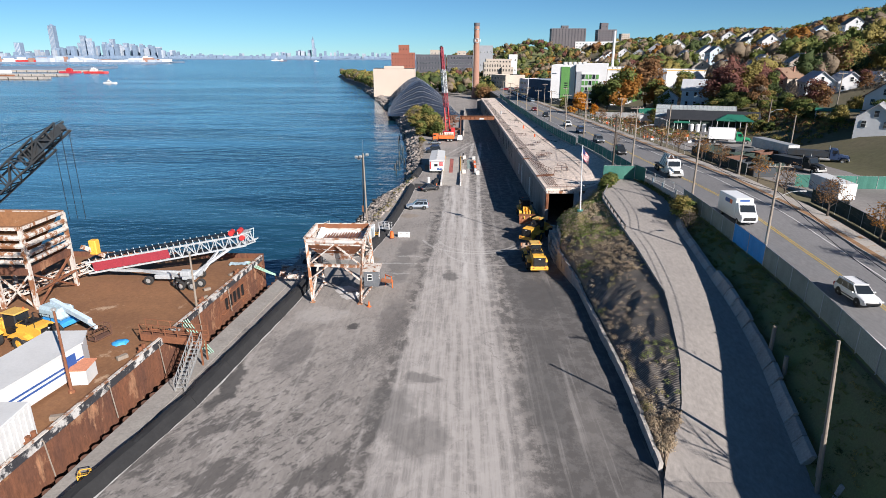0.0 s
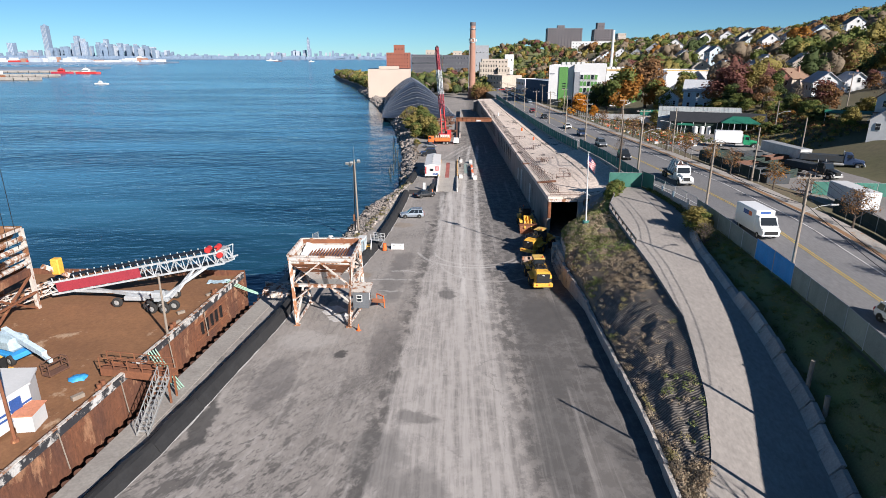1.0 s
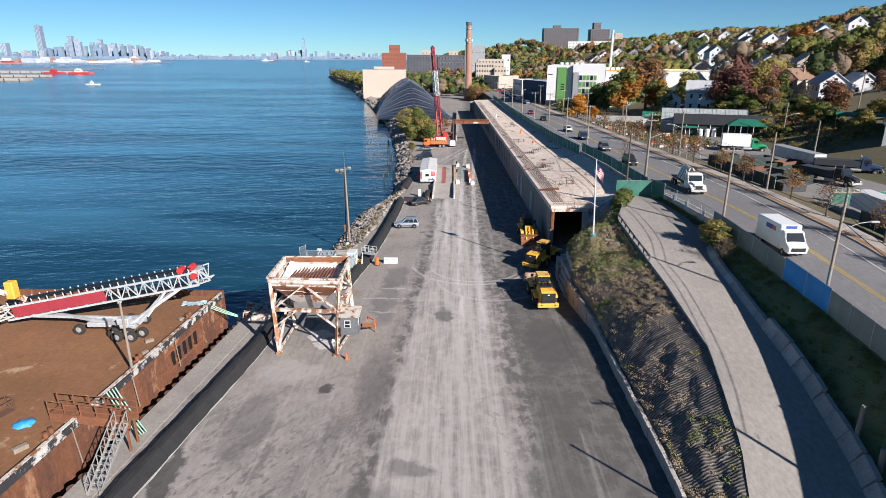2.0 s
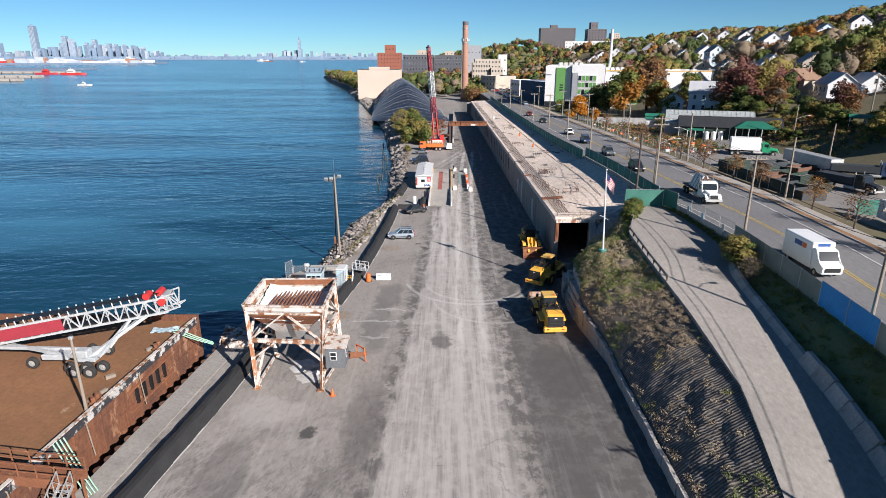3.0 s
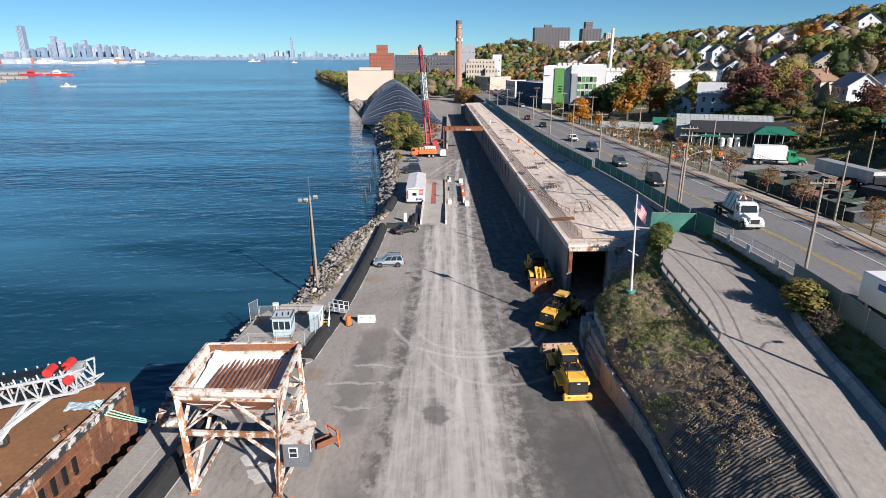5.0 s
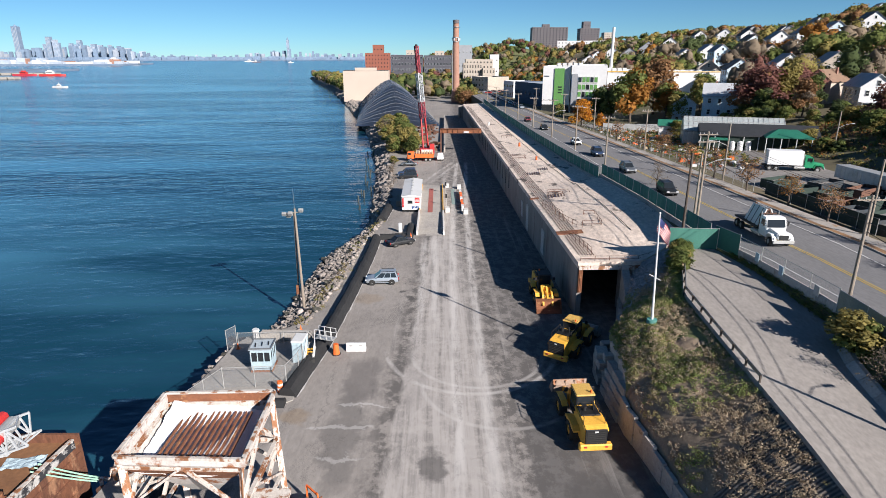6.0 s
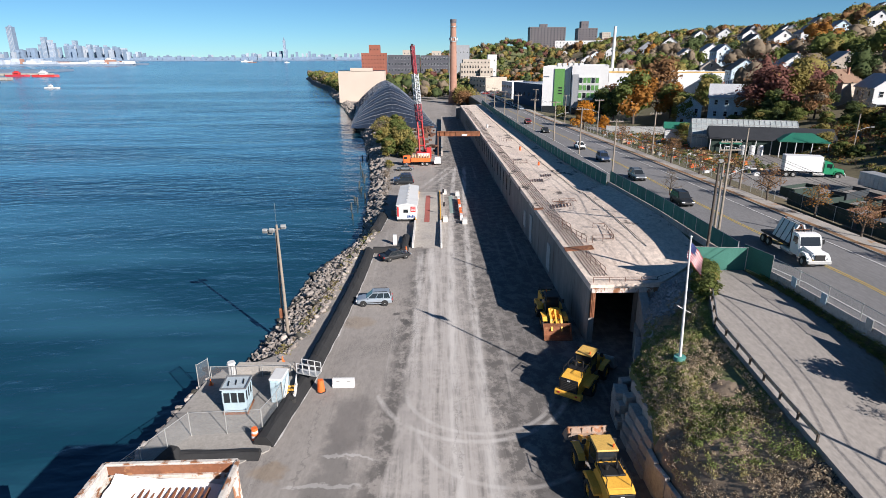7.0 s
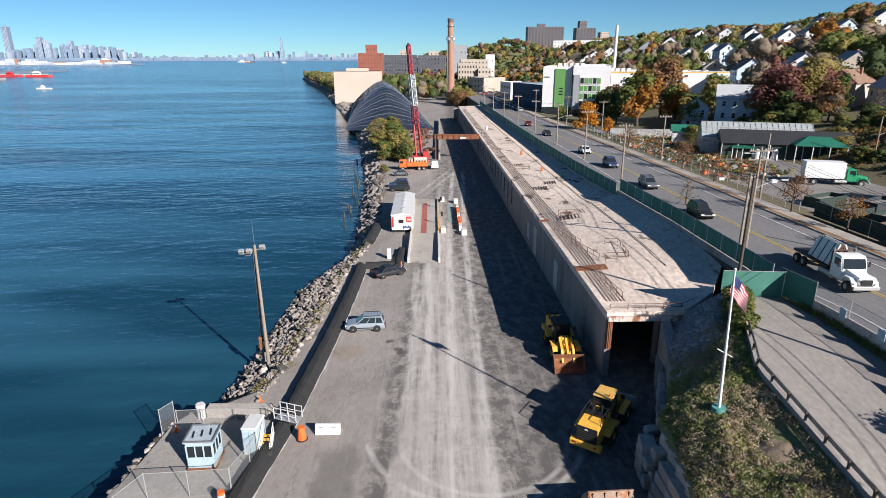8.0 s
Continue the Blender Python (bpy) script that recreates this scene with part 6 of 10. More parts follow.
for x in (-0.35, 0.35):
    for y in (-0.35, 0.35):
        beam(b, (x, y, 0), (x, y, 0.75), 0.06)
    for z in (0.03, 0.4, 0.75):
        beam(b, (x, -0.35, z), (x, 0.35, z), 0.05)
        beam(b, (-0.35, x, z), (0.35, x, z), 0.05)
part("frame", b, "yellow", t)
b = bmesh.new()
for i in range(90):
    x, y = rnd(-23.5, -19.3), rnd(72.5, 77)
    s = rnd(0.15, 0.5)
    box(b, (x, y, s * 0.3), (s * rnd(1, 4), s, s * rnd(0.5, 1.5)), rz=rnd(0, 180), rx=rnd(-20, 20))
tagged(part("debris", b, "rust_paint"), "heap of scrap steel and broken concrete behind the hopper", "debris", kind="stuff")



def boom_lift():
    t = thing("boom_lift", pose(-39.5, 52.5, 2.2, 0, 0, -20), "pale blue boom lift with folded arm on the barge deck", "boom lift")
    b = bmesh.new()
    box(b, (0, 0, 0.75), (3.4, 2.2, 0.5), bevel=0.08)
    part("chassis", b, "blue_tarp", t)
    b = bmesh.new()
    box(b, (-0.3, 0, 1.7), (3.2, 1.9, 1.3), bevel=0.3)
    part("turret", b, "booth_blue", t)
    b = bmesh.new()
    beam(b, (-1.0, 0.2, 2.6), (5.2, -0.6, 1.7), 0.45, 0.5)
    part("boom", b, "wall_blue", t)
    b = bmesh.new()
    beam(b, (3.4, -0.4, 1.95), (6.2, -0.8, 1.3), 0.3, 0.3)
    part("jib", b, "wall_blue", t)
    bars = [((x, y, 0.4), (x, y, 1.5)) for x in (6.1, 7.0) for y in (-1.7, 0.1)]
    for z in (0.95, 1.5):
        bars += [((6.1, y, z), (7.0, y, z)) for y in (-1.7, 0.1)] + [((x, -1.7, z), (x, 0.1, z)) for x in (6.1, 7.0)]
    b = bmesh.new()
    box(b, (6.55, -0.8, 0.4), (0.98, 1.88, 0.08))
    basket = part("basket", b, "rust_dark", t)
    for p, q in bars:
        b = bmesh.new()
        beam(b, p, q, 0.06)
        part("basket_rail", b, "rust_dark", basket)
    for x in (-1.2, 1.2):
        for y in (-1.1, 1.1):
            wheel(t, x, y, 0.5, 0.5, 0.4, "galv")


boom_lift()

# ---- block walls at the tunnel mouth ----
BLOCK = None


def block(x, y, z, sx, sy, sz, rz=0.0, parent=None):
    global BLOCK
    if BLOCK is None:
        b = bmesh.new()
        box(b, (0, 0, 0.5), (1, 1, 1), bevel=0.04)
        BLOCK = bpy.data.meshes.new("block")
        b.to_mesh(BLOCK)
        b.free()
        BLOCK.materials.append(M["block"])
    return piece("block", BLOCK, parent, pose(x, y, z, rnd(-1.5, 1.5), rnd(-1.5, 1.5), rz + rnd(-3, 3)) @ Matrix.Diagonal((sx, sy, sz, 1)))


bw = tagged(new("block_wall"), "stacked big concrete blocks holding up the bank", "wall", kind="structure")
for k in range(4):
    for i in range(3):
        block(15.75 + 0.15 * k, 80.2 + 1.7 * i, 0.78 * k - 0.02, 0.8, 1.62, 0.76, 4, bw)
    block(16.1 + 0.5 * (k % 2), 85.6, 0.78 * k - 0.02, 1.5, 0.8, 0.76, 0, bw)
    block(16.0, 87.0, 0.7 * k - 0.02, 1.1, 1.6, 0.68, -6, bw)
for i in range(4):
    block(16.6 + 0.1 * i, 80.6 + 1.65 * i, 3.05, 0.55, 1.6, 0.95, 10, bw)
block(18.3, 88.3, 3.0, 2.4, 0.8, 0.8, -14, bw)
block(16.9, 88.6, 2.1, 1.0, 0.8, 0.6, 10, bw)
for i in range(7):
    y = 89.6 + 1.65 * i
    x = lin([(88.6, 18.0), (92, 18.9), (96, 20.4), (101, 21.9)], y)
    block(x, y, -0.1, 0.5, 1.6, 2.6, -20, bw)

# frame of the opening
bm = bmesh.new()
box(bm, (16.95, 100.75, 4.4), (0.5, 0.5, 2.9))
for k in (0, 1, 2):
    tube(bm, (16.75 + 0.14 * k, 100.35, 3.0), (16.75 + 0.14 * k, 100.35, 5.9), 0.05, 0.05, 6)
setting("trim_pipe_rack", bm, "rust", "rusty conduits at the tunnel corner", "pipes")
bm = bmesh.new()
beam(bm, (16.7, 100.36, 6.02), (24.1, 100.36, 6.06), 0.22, 0.45)
setting("trim_lintel", bm, "rust_paint", "rust-stained concrete lintel over the opening", "lintel")
bm = bmesh.new()
beam(bm, (22.9, 100.9, 2.9), (28.0, 103.0, 2.9), 0.5, 6.1)
setting("wall_front", bm, "wall_grey", "grey concrete front wall beside the opening", "wall")
bm = bmesh.new()
beam(bm, (22.7, 100.62, 5.0), (24.6, 100.9, 5.0), 0.34, 1.5)
setting("trim_jamb", bm, "concrete", "pale patched concrete beside the opening", "trim")
bm = bmesh.new()
solid(bm, [(21.55, 100.4, -0.2), (22.15, 100.4, -0.2), (21.5, 95.0, -0.2), (20.9, 95.2, -0.2), (21.55, 100.4, 5.9), (22.4, 100.4, 5.9), (21.9, 95.0, 3.0), (20.9, 95.2, 2.9)], [(3, 2, 1, 0), (4, 5, 6, 7), (0, 1, 5, 4), (1, 2, 6, 5), (2, 3, 7, 6), (3, 0, 4, 7)])
setting("wall_wing", bm, "concrete", "sloping concrete wing wall holding back loose stone beside the opening", "wall")
spots = []
for i in range(1500):
    y, k = rnd(92.0, 100.8), rnd(0.04, 0.9)
    if y < 92 + 5 * k + rnd(-1, 1):
        continue
    x, _, z = bank_point(y, k)
    s = rnd(0.16, 0.5)
    spots.append((pose(x, y, z + 0.05, rnd(0, 60), rnd(0, 60), rnd(0, 360)) @ Matrix.Diagonal((s, s * rnd(0.6, 1), s * 0.7, 1)), random.choice(ROCKS[:6])))
many("broken_stone", spots, ROCKS, "loose_stone", None, "loose grey broken stone on the slope beside the opening", "stone")
# the dark inside the wall's slots, put in as black panels; then pale patches
for i in range(26):
    y = 158 + i * 5.2
    b = bmesh.new()
    box(b, (roof_l(y) - 0.02, y + 1.6, 3.9), (0.16, 0.7, 3.0))
    setting("trim_opening", b, "black", "dark slot in the side wall, drawn as a black panel", "opening")
for y, h in ((121, 3.6), (135, 4.2), (141, 2.6)):
    b = bmesh.new()
    box(b, (roof_l(y) - 0.04, y, 2.6), (0.12, 2.2, h))
    setting("trim_patch", b, "patch_grey", "pale patched panel on the side wall", "patch")
# ---- things on the roof deck ----
RZ = 6.6


def roof_rail(pts, label, h=1.0, mat_name="rust_dark", gap=1.3):
    t = thing("guard_rail", pose(pts[0][0], pts[0][1], deck_z(*pts[0]) - 0.02), label, "rail", "roof guard rails")
    o = Vector((pts[0][0], pts[0][1], 0))
    for a, c in zip(pts, pts[1:]):
        a, c = Vector((*a, 0)) - o, Vector((*c, 0)) - o
        n = max(1, round((c - a).length / gap))
        for i in range(n + 1):
            b = bmesh.new()
            p = a.lerp(c, i / n)
            tube(b, p, p + Vector((0, 0, h)), 0.035, 0.035, 6)
            part("post", b, mat_name, t)
        for z in (h * 0.5, h):
            b = bmesh.new()
            tube(b, a + Vector((0, 0, z)), c + Vector((0, 0, z)), 0.03, 0.03, 6)
            part("rail", b, mat_name, t)


roof_rail([(17.0, 101.1), (23.6, 101.1), (26.6, 103.2)], "low bent rusty rail along the front edge", 0.6, gap=1.8)
roof_rail([(18.7, 103.0), (17.8, 109.5)], "rusty pipe guard rail near the roof corner")
roof_rail([(20.0, 113.4), (22.6, 113.6), (22.9, 118.6), (21.4, 118.8)], "rusty pipe rail round a roof hatch")
roof_rail([(16.9, 126.5), (18.6, 119.5)], "long rusty pipe guard rail along the cable run")
roof_rail([(17.6, 119.8), (19.4, 113.9)], "rusty pipe guard rail beside the cable run")
roof_rail([(18.8, 132.0), (22.3, 132.4), (22.3, 133.8), (18.8, 133.4)], "rusty pipe rail round a roof opening", 0.8)
roof_rail([(17.4, 170), (20.4, 170.3), (20.4, 172)], "rusty pipe rail beside a roof opening", 0.8)
roof_rail([(18.6, 206), (21.5, 206)], "low rusty pipe rail on the far roof", 0.8)
t = thing("steel_plate", pose(18.0, 111.9, deck_z(18.0, 111.9), 0, -5.5, -3), "rusty red steel plate lying on the roof deck", "plate")
b = bmesh.new()
box(b, (0, 0, 0.06), (3.4, 1.4, 0.1), bevel=0.01)
part("plate", b, "rust", t)
t = thing("steel_plate", pose(16.4, 131.6, deck_z(16.4, 131.6), 0, -6, -3), "small rusty steel plate on the roof deck", "plate")
b = bmesh.new()
box(b, (0, 0, 0.06), (1.4, 0.9, 0.1), bevel=0.01)
part("plate", b, "rust", t)
for i in range(6):
    b = bmesh.new()
    pipe(b, [(roof_l(y) + 0.75 + 0.34 * i + 0.1 * noise.noise((y * .1, i, 0)), y, roof_z(0.07 + 0.025 * i, y) + 0.04) for y in steps(103, 316, 8)], 0.032)
    tagged(part("conduit", b, "rust_dark"), "long rusty conduit running along the roof deck", "pipe", "roof conduits")
b = bmesh.new()
pipe(b, [(roof_l(y) * 0.36 + roof_r(y) * 0.64 + 0.25 * noise.noise((y * 0.15, 3, 0)), y, roof_z(0.64, y) + 0.07) for y in steps(110, 322, 3)], 0.035)
tagged(part("cable", b, "black"), "black cable trailing along the roof deck", "cable")
for cx, cy, n, l in ((20.0, 131.5, 7, 2.0), (19.5, 152, 6, 2.4), (22.0, 156, 5, 2.2), (18.9, 176, 6, 2.0)):
    t = thing("rebar_rack", pose(cx, cy, deck_z(cx, cy), 0, -5), "row of rusty steel bars lying on the roof", "bars", "roof bar racks")
    for i in range(n):
        b = bmesh.new()
        beam(b, (i * 0.45 - n * 0.22, -l / 2, 0.08), (i * 0.45 - n * 0.22 + 0.2, l / 2, 0.08), 0.1)
        part("bar", b, "rust_dark", t)
for x, y, s in ((21.6, 190, 0.5), (17.6, 239, 0.6), (22.5, 168, 0.4)):
    t = thing("roof_drum", pose(x, y, deck_z(x, y) - 0.03), "small orange barrel on the roof deck", "barrel")
    b = bmesh.new()
    tube(b, (0, 0, 0), (0, 0, s * 2), s * 0.6, s * 0.5, 10)
    part("body", b, "orange" if y < 200 else "white", t)

# ---- wheel loaders ----


def loader_type(name, pose_m, label, bucket_mat="galv", z_bucket=0.25, tilt=0, roof_mat="yellow_pale"):
    t = thing(name, pose_m, label, "wheel loader", "yellow wheel loaders")
    b = bmesh.new()
    side_prism(b, [(-4.0, 0.95), (-4.1, 1.5), (-4.0, 2.35), (-3.6, 2.5), (-1.0, 2.65), (-0.8, 1.2), (-1.3, 0.8), (-3.3, 0.75)], -0.85, 0.85)
    bmesh.ops.bevel(b, geom=b.edges[:], offset=0.07, segments=2, affect="EDGES")
    part("engine_hood", b, "yellow", t)
    b = bmesh.new()
    box(b, (0, -4.02, 0.95), (2.5, 0.5, 0.55), bevel=0.08)
    part("counterweight", b, "yellow", t)
    b = bmesh.new()
    box(b, (0, -4.09, 1.8), (1.66, 0.1, 1.3), bevel=0.03)
    g = part("grille", b, "black", t, "black slatted radiator grille")
    for i in range(6):
        b = bmesh.new()
        box(b, (0, -4.15, 1.36 + 0.17 * i), (1.4, 0.04, 0.05))
        part("slat", b, "rubber", g)
    b = bmesh.new()
    box(b, (0, -4.16, 2.28), (0.26, 0.03, 0.12))
    part("badge", b, "white", t)
    b = bmesh.new()
    box(b, (0, -1.9, 2.64), (1.5, 1.3, 0.12), bevel=0.03)
    part("hood_vent", b, "black", t)
    b = bmesh.new()
    tube(b, (0.35, -1.9, 2.6), (0.35, -1.9, 3.3), 0.08, 0.08, 10)
    part("exhaust", b, "black", t)
    b = bmesh.new()
    tube(b, (-0.35, -1.9, 2.6), (-0.35, -1.9, 3.0), 0.14, 0.14, 12)
    tube(b, (-0.35, -1.9, 3.0), (-0.35, -1.9, 3.12), 0.2, 0.2, 12)
    part("air_intake", b, "black", t)
    b = bmesh.new()
    box(b, (0, -1.05, 2.3), (2.3, 0.5, 0.1), bevel=0.02)
    part("rear_deck", b, "black", t)
    for s in (-1, 1):
        b = bmesh.new()
        for y in (-3.4, -2.4, -1.3):
            tube(b, (s * 0.82, y, 2.45), (s * 0.82, y, 3.1), 0.03, 0.03, 6)
        tube(b, (s * 0.82, -3.4, 3.1), (s * 0.82, -1.3, 3.1), 0.03, 0.03, 6)
        part("handrail", b, "black", t)
        b = bmesh.new()
        box(b, (s * 1.1, 0.75, 2.95), (0.3, 0.06, 0.4), bevel=0.02)
        tube(b, (s * 0.7, 0.6, 3.05), (s * 1.1, 0.75, 3.05), 0.02, 0.02, 5)
        part("mirror", b, "black", t)
    for s in (-1, 1):
        b = bmesh.new()
        side_prism(b, [(-2.9, 1.55), (-2.4, 1.75), (-0.9, 1.75), (-0.4, 1.45), (-0.4, 1.35), (-2.9, 1.4)], s * 0.85, s * 1.4)
        part("fender", b, "yellow", t)
        b = bmesh.new()
        side_prism(b, [(0.6, 1.45), (1.0, 1.78), (2.4, 1.78), (2.8, 1.45), (2.4, 1.66), (1.0, 1.66)], s * 0.9, s * 1.4)
        part("fender", b, "yellow", t)
        b = bmesh.new()
        for i in range(4):
            box(b, (s * 1.15, -0.75 + 0.12 * i, 0.6 + 0.28 * i), (0.5, 0.3, 0.05))
        part("step", b, "black", t)
    # cab
    cab = new("cab")
    cab.parent = t
    b = bmesh.new()
    box(b, (0, -0.2, 1.75), (1.45, 1.6, 0.9), bevel=0.04)
    part("cab_floor", b, "black", cab)
    for x, y in ((-0.68, -0.9), (0.68, -0.9), (-0.68, 0.55), (0.68, 0.55)):
        b = bmesh.new()
        beam(b, (x, y, 2.0), (x * 0.95, y * 0.95, 3.3), 0.12)
        part("pillar", b, "black", cab)
    for c, s in (((0, -0.92, 2.75), (1.25, 0.03, 1.05)), ((0, 0.57, 2.7), (1.25, 0.03, 1.15)), ((-0.7, -0.18, 2.75), (0.03, 1.35, 1.05)), ((0.7, -0.18, 2.75), (0.03, 1.35, 1.05))):
        b = bmesh.new()
        box(b, c, s)
        part("pane", b, "glass", cab)
    b = bmesh.new()
    box(b, (0, -0.15, 3.42), (1.55, 1.8, 0.16), bevel=0.06)
    part("cab_roof", b, roof_mat, cab)
    b = bmesh.new()
    tube(b, (0.5, -0.7, 3.48), (0.5, -0.7, 3.72), 0.08, 0.08, 10)
    part("beacon", b, "orange", cab)
    # front frame, arms and bucket
    b = bmesh.new()
    box(b, (0, 1.2, 1.25), (1.0, 2.4, 0.9), bevel=0.06)
    box(b, (0, 1.5, 1.95), (0.9, 0.7, 0.9), bevel=0.06)
    part("front_frame", b, "yellow", t)
    for s in (-0.55, 0.55):
        b = bmesh.new()
        beam(b, (s, 1.5, 2.25), (s, 2.9, 1.6), 0.22, 0.42)
        beam(b, (s, 2.8, 1.7), (s, 3.55, z_bucket + 0.45), 0.22, 0.38)
        part("lift_arm", b, "yellow", t)
        b = bmesh.new()
        tube(b, (s * 0.7, 1.2, 1.2), (s * 0.7, 2.7, 1.55), 0.1, 0.1, 10)
        part("lift_ram", b, "galv", t)
    b = bmesh.new()
    beam(b, (0, 1.8, 2.35), (0, 3.4, 1.25), 0.2, 0.3)
    tube(b, (0, 1.5, 1.8), (0, 2.4, 2.1), 0.09, 0.09, 8)
    part("tilt_link", b, "yellow", t)
    b = bmesh.new()
    z = z_bucket
    prof = [(3.45, z + 1.35), (3.3, z + 0.9), (3.35, z + 0.3), (3.7, z), (4.7, z - 0.1), (4.7, z - 0.05), (3.75, z + 0.09), (3.47, z + 0.36), (3.42, z + 0.9), (3.56, z + 1.35)]
    side_prism(b, prof, -1.5, 1.5)
    for s in (-1.5, 1.42):
        side_prism(b, [(3.45, z + 1.35), (3.3, z + 0.9), (3.35, z + 0.3), (3.7, z), (4.7, z - 0.1), (4.0, z + 0.9)], s, s + 0.08)
    bk = part("bucket", b, bucket_mat, t)
    for i in range(4):
        b = bmesh.new()
        box(b, (-1.2 + 0.8 * i, 3.36, z + 0.8), (0.08, 0.14, 1.0))
        part("bucket_rib", b, bucket_mat, bk)
    for x in (-1.12, 1.12):
        for y in (-1.65, 1.7):
            wheel(t, x, y, 0.82, 0.82, 0.66, "yellow", "y")
    for s in (-0.8, 0.8):
        b = bmesh.new()
        box(b, (s, -4.28, 1.05), (0.22, 0.05, 0.14))
        part("tail_light", b, "red", t)
    return t


loader_type("wheel_loader", pose(12.3, 79.1, 0, 0, 0, 3), "yellow wheel loader with worn steel bucket facing away", "bucket_steel", 0.9)
loader_type("wheel_loader", pose(14.5, 92.4, 0, 0, 0, -35), "yellow wheel loader driving into the dark tunnel mouth", "galv", 0.25)
loader_type("wheel_loader", pose(13.75, 105.6, 0, 0, 0, 180), "old yellow wheel loader with rusty bucket beside the wall", "rust", 0.15, 0, "boom_dark")

loader_type("wheel_loader", pose(-41.0, 48.6, 2.2, 0, 0, 75), "yellow wheel loader parked on the barge deck", "bucket_steel", 0.3)

# ---- cars ----


def car(x, y, z, rz, paint, label, L=4.7, W=1.85, H=1.75, style="suv", group="cars", roof=None):
    """A car that looks along its own +y."""
    t = thing("car", pose(x, y, z, 0, 0, rz), label, "car", group)
    h0, hb = 0.3, 1.0 if style != "sedan" else 0.9
    b = bmesh.new()
    f, r = L / 2, -L / 2
    # body: rings from tail to nose, narrower and lower towards the ends
    rings = []
    for yy, w, zt, zb in ((r, 0.80, hb - 0.18, h0 + 0.14), (r + 0.12, 0.93, hb - 0.02, h0 + 0.04), (r + 0.9, 1.0, hb, h0), (0.0, 1.0, hb, h0), (f - 1.25, 1.0, hb, h0), (f - 0.7, 0.98, hb - 0.06, h0), (f - 0.25, 0.92, hb - 0.16, h0 + 0.02), (f - 0.05, 0.80, hb - 0.30, h0 + 0.08), (f, 0.68, hb - 0.40, h0 + 0.16)):
        hw = W / 2 * w
        rings.append([b.verts.new(p) for p in ((-hw * 0.94, yy, zb), (-hw, yy, zb + 0.16), (-hw, yy, zt - 0.22), (-hw * 0.95, yy, zt - 0.05), (-hw * 0.82, yy, zt), (hw * 0.82, yy, zt), (hw * 0.95, yy, zt - 0.05), (hw, yy, zt - 0.22), (hw, yy, zb + 0.16), (hw * 0.94, yy, zb))])
    for r0, r1 in zip(rings, rings[1:]):
        for j in range(10):
            b.faces.new((r0[j], r0[(j + 1) % 10], r1[(j + 1) % 10], r1[j]))
    b.faces.new(rings[0])
    b.faces.new(rings[-1])
    bmesh.ops.recalc_face_normals(b, faces=b.faces)
    part("body", b, paint, t, shade=False)
    # greenhouse: pillars and roof in paint round dark panes
    back = r + (0.10 if style == "suv" else 0.75)
    roof_b, roof_f = back + (0.28 if style == "suv" else 0.75), f - 2.05
    fr = f - 1.2
    b = bmesh.new()
    wl, wr = W / 2 - 0.07, W / 2 - 0.23
    v = [(-wl, back, hb - 0.02), (wl, back, hb - 0.02), (wl, fr, hb - 0.02), (-wl, fr, hb - 0.02), (-wr, roof_b, H - 0.06), (wr, roof_b, H - 0.06), (wr, roof_f, H - 0.06), (-wr, roof_f, H - 0.06)]
    solid(b, v, [(3, 2, 1, 0), (4, 5, 6, 7), (0, 1, 5, 4), (1, 2, 6, 5), (2, 3, 7, 6), (3, 0, 4, 7)])
    bmesh.ops.bevel(b, geom=b.edges[:], offset=0.04, segments=2, affect="EDGES")
    part("cabin", b, paint, t)
    b = bmesh.new()
    box(b, (0, (roof_b + roof_f) / 2, H - 0.04), (wr * 2 + 0.04, roof_f - roof_b + 0.1, 0.09), bevel=0.035)
    part("roof", b, paint, t)
    V = [Vector(p) for p in v]

    def glass_on(a, c, d, e, k0, k1, m0, m1, nm):
        """A pane laid 1 cm proud of the face a c d e (bottom a-c, top e-d)."""
        def at(k, m):
            return a.lerp(c, k).lerp(e.lerp(d, k), m)
        n = (c - a).cross(e - a).normalized() * 0.012
        q = [at(k0, m0), at(k1, m0), at(k1, m1), at(k0, m1)]
        g = bmesh.new()
        solid(g, [p + n for p in q] + [p - n for p in q], [(0, 1, 2, 3), (7, 6, 5, 4), (0, 4, 5, 1), (1, 5, 6, 2), (2, 6, 7, 3), (3, 7, 4, 0)])
        part(nm, g, "glass", t)

    glass_on(V[2], V[3], V[7], V[6], 0.05, 0.95, 0.06, 0.95, "windscreen")
    glass_on(V[0], V[1], V[5], V[4], 0.07, 0.93, 0.12, 0.92, "rear_window")
    for k0, k1 in ((0.05, 0.31), (0.335, 0.615), (0.64, 0.95)):
        glass_on(V[1], V[2], V[6], V[5], k0, k1, 0.08, 0.92, "side_window")
        glass_on(V[3], V[0], V[4], V[7], 1 - k1, 1 - k0, 0.08, 0.92, "side_window")
    for s in (-1, 1):
        b = bmesh.new()
        box(b, (s * (W / 2 - 0.25), f - 0.04, hb - 0.27), (0.42, 0.1, 0.16), bevel=0.02)
        part("headlight", b, "lamp_clear", t)
        b = bmesh.new()
        box(b, (s * (W / 2 - 0.16), r + 0.02, hb - 0.15), (0.22, 0.08, 0.3), bevel=0.02)
        part("tail_light", b, "red", t)
        b = bmesh.new()
        box(b, (s * (W / 2 + 0.09), fr - 0.35, hb + 0.08), (0.18, 0.1, 0.14), bevel=0.03)
        part("mirror", b, paint, t)
        b = bmesh.new()
        box(b, (s * (W / 2 + 0.005), 0, h0 + 0.2), (0.03, L * 0.42, 0.1))
        part("sill", b, "black", t)
